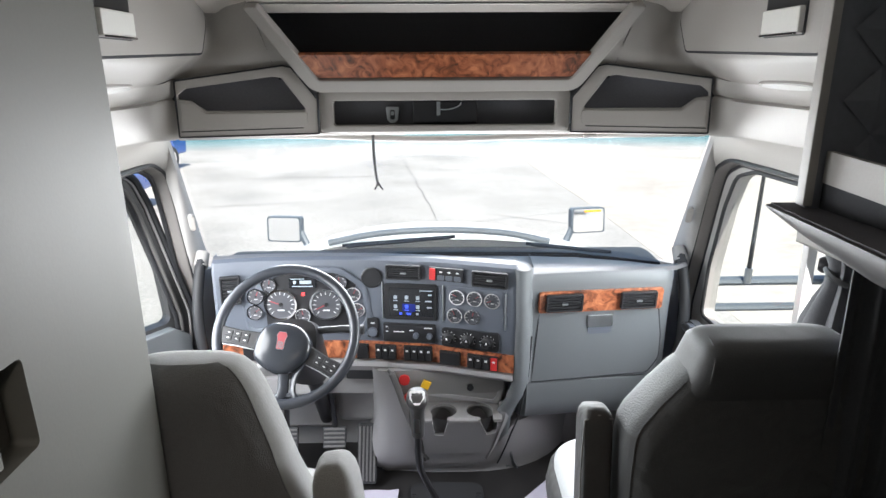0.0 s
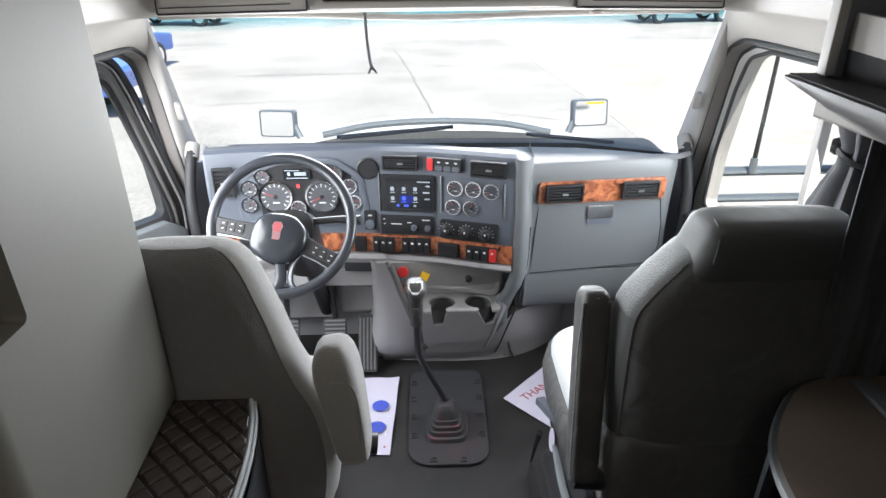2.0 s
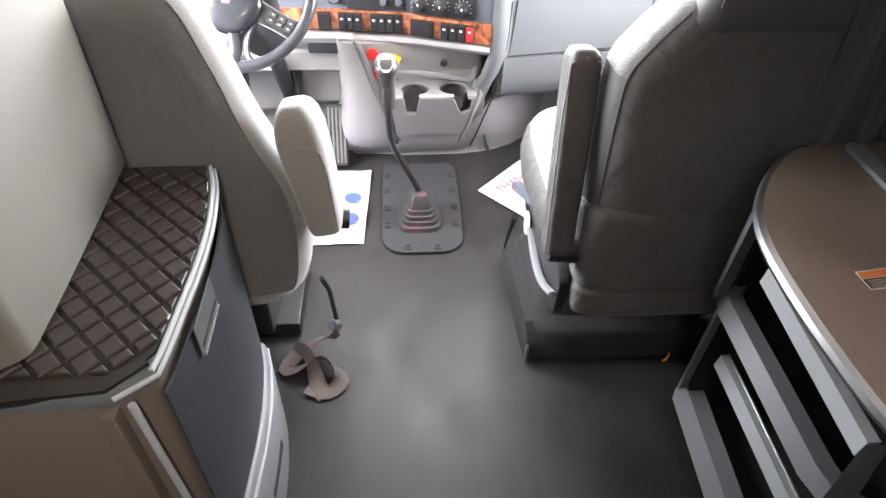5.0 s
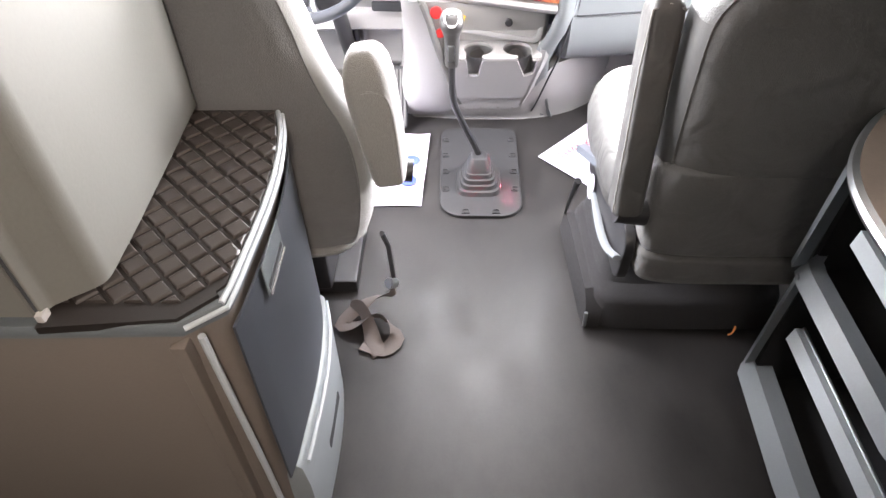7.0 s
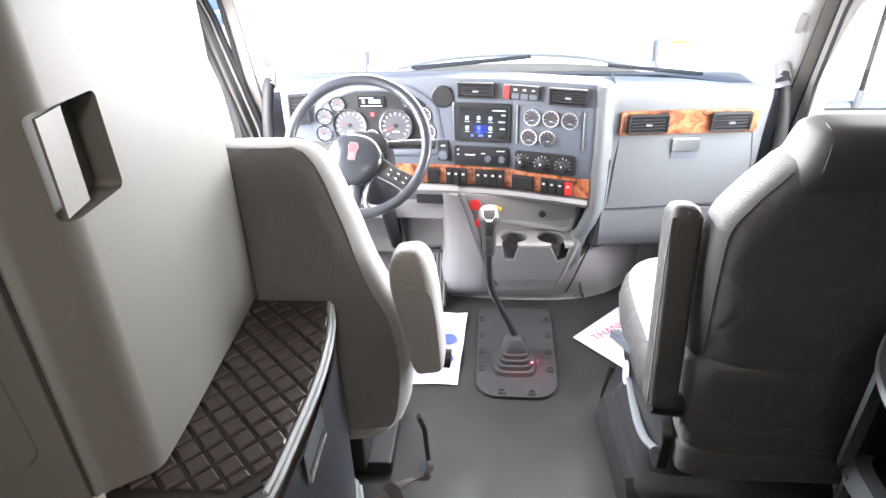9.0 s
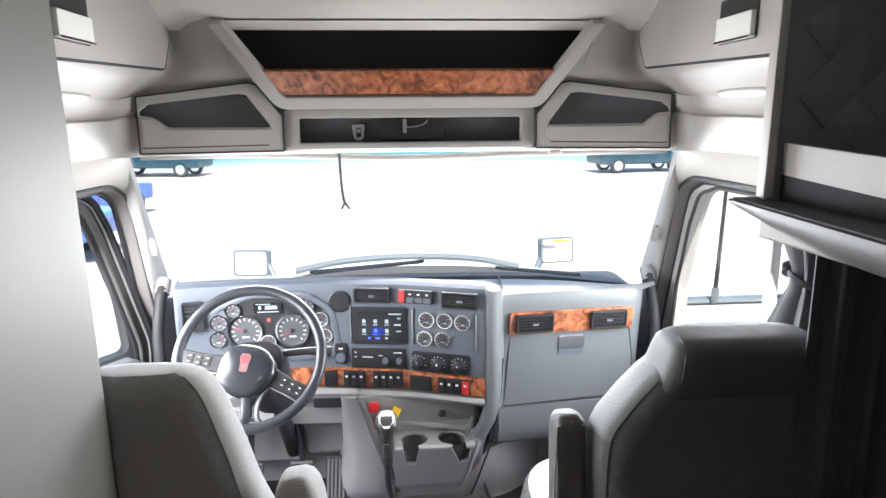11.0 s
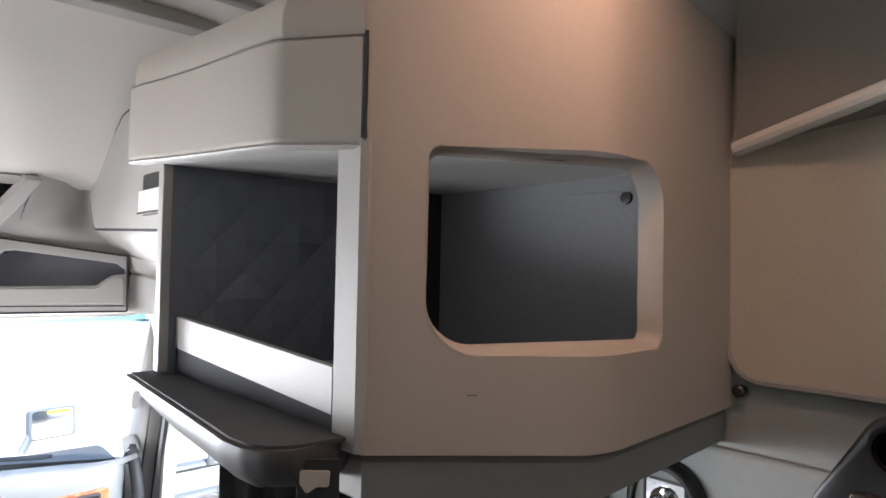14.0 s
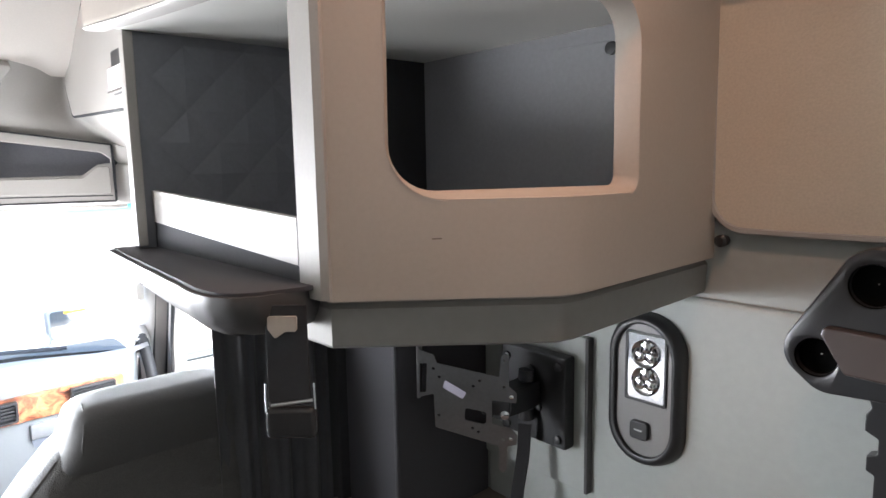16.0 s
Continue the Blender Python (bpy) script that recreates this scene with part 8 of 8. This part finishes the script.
for x0, y0, dx, dy, n, w in ((0.5, 9.0, -0.045, 0.5, 30, 0.022), (-5.5, 18.3, 0.5, 0.02, 9, 0.06), (0.2, 19.6, 0.4, 0.02, 3, 0.06), (0.6, 12.5, 0.5, 0.22, 9, 0.02), (-7, 14, 0.6, 0.12, 9, 0.025), (4.6, 16.2, 0.6, 0.05, 12, 0.02), (5.0, 19.2, 0.5, 0.0, 4, 0.05), (3.6, 11.9, -0.5, 0.3, 6, 0.02)):
    p = Vector((x0, y0))
    rows = []
    for k in range(n):
        side = Vector((dy, -dx)).normalized() * w * rng.uniform(0.4, 1.0) / 2
        rows.append([(p.x - side.x, p.y - side.y, GZ + 0.011), (p.x + side.x, p.y + side.y, GZ + 0.011)])
        p = p + Vector((dx + rng.uniform(-0.07, 0.07), dy + rng.uniform(-0.05, 0.05)))
    strip(cr, rows)
tagged(part("ground_cracks", cr, TAR, None), "dark tar-filled cracks in the asphalt", "cracks", "", "stuff")

hood = thing("truck_hood", (0, 3.6, 0.5), "white sloping truck hood seen over the dashboard", "hood")
rows = []
for y, z, w in ((2.98, 0.965, 0.86), (3.3, 0.93, 0.84), (3.8, 0.85, 0.78), (4.2, 0.76, 0.72), (4.45, 0.66, 0.66), (4.55, 0.50, 0.64), (4.58, 0.0, 0.64)):
    rows.append([(w * q, y - 0.12 * q * q, z - 0.10 * abs(q) ** 3 - (0.35 if abs(q) > 0.99 else 0)) for q in (-1, -0.97, -0.8, -0.5, -0.25, 0, 0.25, 0.5, 0.8, 0.97, 1)])
part("panel", strip(bmesh.new(), rows), HOODPAINT, hood, "", 40)
part("cowl", strip(bmesh.new(), [[(x, 2.70 + 0.10 * (1 - (x / 0.96) ** 2), 0.955 - 0.03 * (x > 0.7)) for x in (-0.96, -0.6, -0.3, 0, 0.3, 0.6, 0.96)], [(x, 2.88 + 0.10 * (1 - (x / 0.96) ** 2), 0.928) for x in (-0.96, -0.6, -0.3, 0, 0.3, 0.6, 0.96)], [(x, 2.98 + 0.02 * (1 - (x / 0.96) ** 2), 0.915) for x in (-0.96, -0.6, -0.3, 0, 0.3, 0.6, 0.96)]], (0, 0, -0.02)), RUBBER, hood, "black cowl grille")
part("hood_edge", T(smooth_path([(-0.53, 2.97, 0.955), (-0.3, 3.0, 0.99), (0, 3.02, 1.0), (0.3, 3.0, 0.988), (0.52, 2.97, 0.95)], 6), 0.016, 8), MIRRORBODY, hood, "grey rear edge of the hood")
for s, x0, x1 in ((-1, -0.44, 0.06), (1, 0.38, 0.75)):
    wpr = thing("wiper", (x0, 2.75, 1.0), "black windscreen wiper resting on the cowl", "wiper", "wipers")
    part("arm", T([(x0, 2.80, 0.99), (x1, 2.735, 1.043 if s < 0 else 0.965)], 0.008, 6), BLACK, wpr)
    part("blade", T([(x0 + 0.02, 2.775, 0.99), (x1 - 0.02, 2.725, 1.040 if s < 0 else 0.965)], 0.006, 6), RUBBER, wpr)
for s in (-1, 1):
    mr = thing("hood_mirror", (s * 1.03, 4.2, 0.72), "grey framed mirror on a stalk on the hood", "mirror", "hood mirrors")
    mm = axes((s * 1.025, 4.2, 0.735 + 0.02 * s), (1, s * 0.15, 0), (0, 0.1, 1))
    sh_ = rect(-0.118, -0.085, 0.118, 0.085, 0.02)
    part("housing", S(sh_, -0.06, mm, bevel=0.0), MIRRORBODY, mr, "dark housing")
    part("mirror_glass", S([p * 0.90 for p in sh_], 0.003, mm), MIRROR, mr, "bright mirror glass")
    # thin amber bar stands for a warm reflection at this mirror's rim
    if s > 0:
        part("amber_strip", S(rect(-0.03, 0.056, 0.09, 0.070, 0.005), 0.005, mm), AMBER, mr, "amber strip for a warm reflection")
    part("stalk", T(smooth_path([(s * 0.92, 4.21, 0.70), (s * 0.86, 4.15, 0.60), (s * 0.80, 4.0, 0.55)], 4), 0.022, 8), MIRRORBODY, mr, "grey stalk")

# mirror arms and aerial outside the passenger window
ma = thing("mirror_bracket", (1.2, 2.5, 0.7), "dark grey tubular mirror bracket outside the passenger window", "mirror bracket")
part("upper_arm", T([(1.09, 2.62, 0.862), (1.95, 2.62, 0.862)], 0.032, 10, flat=0.6), MIRRORBODY, ma)
part("lower_arm", T([(1.09, 2.62, 0.742), (1.95, 2.62, 0.742)], 0.028, 10, flat=0.6), MIRRORBODY, ma)
part("mirror_body", B((1.62, 2.36, 0.70), (1.90, 2.48, 1.5), 0.03), MIRRORBODY, ma, "dark grey mirror housing")
ae = thing("aerial", (1.30, 2.585, 0.88), "thin dark whip aerial clamped to the mirror bracket", "aerial")
part("whip", T([(1.295, 2.585, 0.89), (1.315, 2.585, 1.75)], [0.010, 0.006], 8), BLACK, ae)
part("base", T([(1.294, 2.585, 0.865), (1.296, 2.585, 0.93)], 0.016, 8), SATIN, ae, "bright clamp base")


def parked_vehicle(x, y, turn, paint, label, length=5.2):
    v = thing("parked_vehicle", (x, y, GZ), label, "vehicle", "parked vehicles")
    m = Matrix.Translation((x, y, GZ)) @ Matrix.Rotation(radians(turn), 4, "Z")
    side = rounded([(-2.5, 0.45), (2.5, 0.45), (2.55, 0.95), (1.35, 1.08), (0.75, 1.72), (-0.85, 1.75), (-1.05, 1.12), (-2.55, 1.08)], 0.12)
    part("body", S([(p[0] * length / 5.2, p[1]) for p in side], 1.8, m @ axes((0, 0.9, 0), (1, 0, 0), (0, 0, 1)), bevel=0.1), paint, v)
    for wx in (-1.6, 1.6):
        for wy in (-0.92, 0.70):
            w = part("wheel", L([(0.37, 0), (0.39, 0.04), (0.39, 0.18), (0.37, 0.22)], m @ axes((wx * length / 5.2, wy + 0.22, 0.39), (1, 0, 0), (0, 0, 1)), 24), RUBBER, v, "black tyre")
            part("rim", L([(0.24, -0.004), (0.24, 0.226), (0.20, 0.23)], m @ axes((wx * length / 5.2, wy + 0.22, 0.39), (1, 0, 0), (0, 0, 1)), 20), CHROME, w, "bright rim")
    part("side_window", S(rounded([(-0.75, 1.15), (1.05, 1.12), (0.66, 1.62), (-0.72, 1.64)], 0.05), 1.84, m @ axes((0, 0.92, 0), (1, 0, 0), (0, 0, 1))), SCREEN, v, "dark glass")


parked_vehicle(12.6, 32.5, 8, DARKPAINT, "dark pickup parked beyond the concrete apron")
parked_vehicle(-12.5, 34.0, -8, DARKPAINT, "dark pickup parked across the yard")
parked_vehicle(-9.3, 18.6, 78, BLUEPAINT, "bright blue vehicle parked across the yard")
parked_vehicle(-8.9, 14.0, 0, BLUEPAINT, "bright blue vehicle parked close beside the open door")
parked_vehicle(21.5, 27.0, 10, BLUEPAINT, "blue vehicle parked at the far edge of the yard")
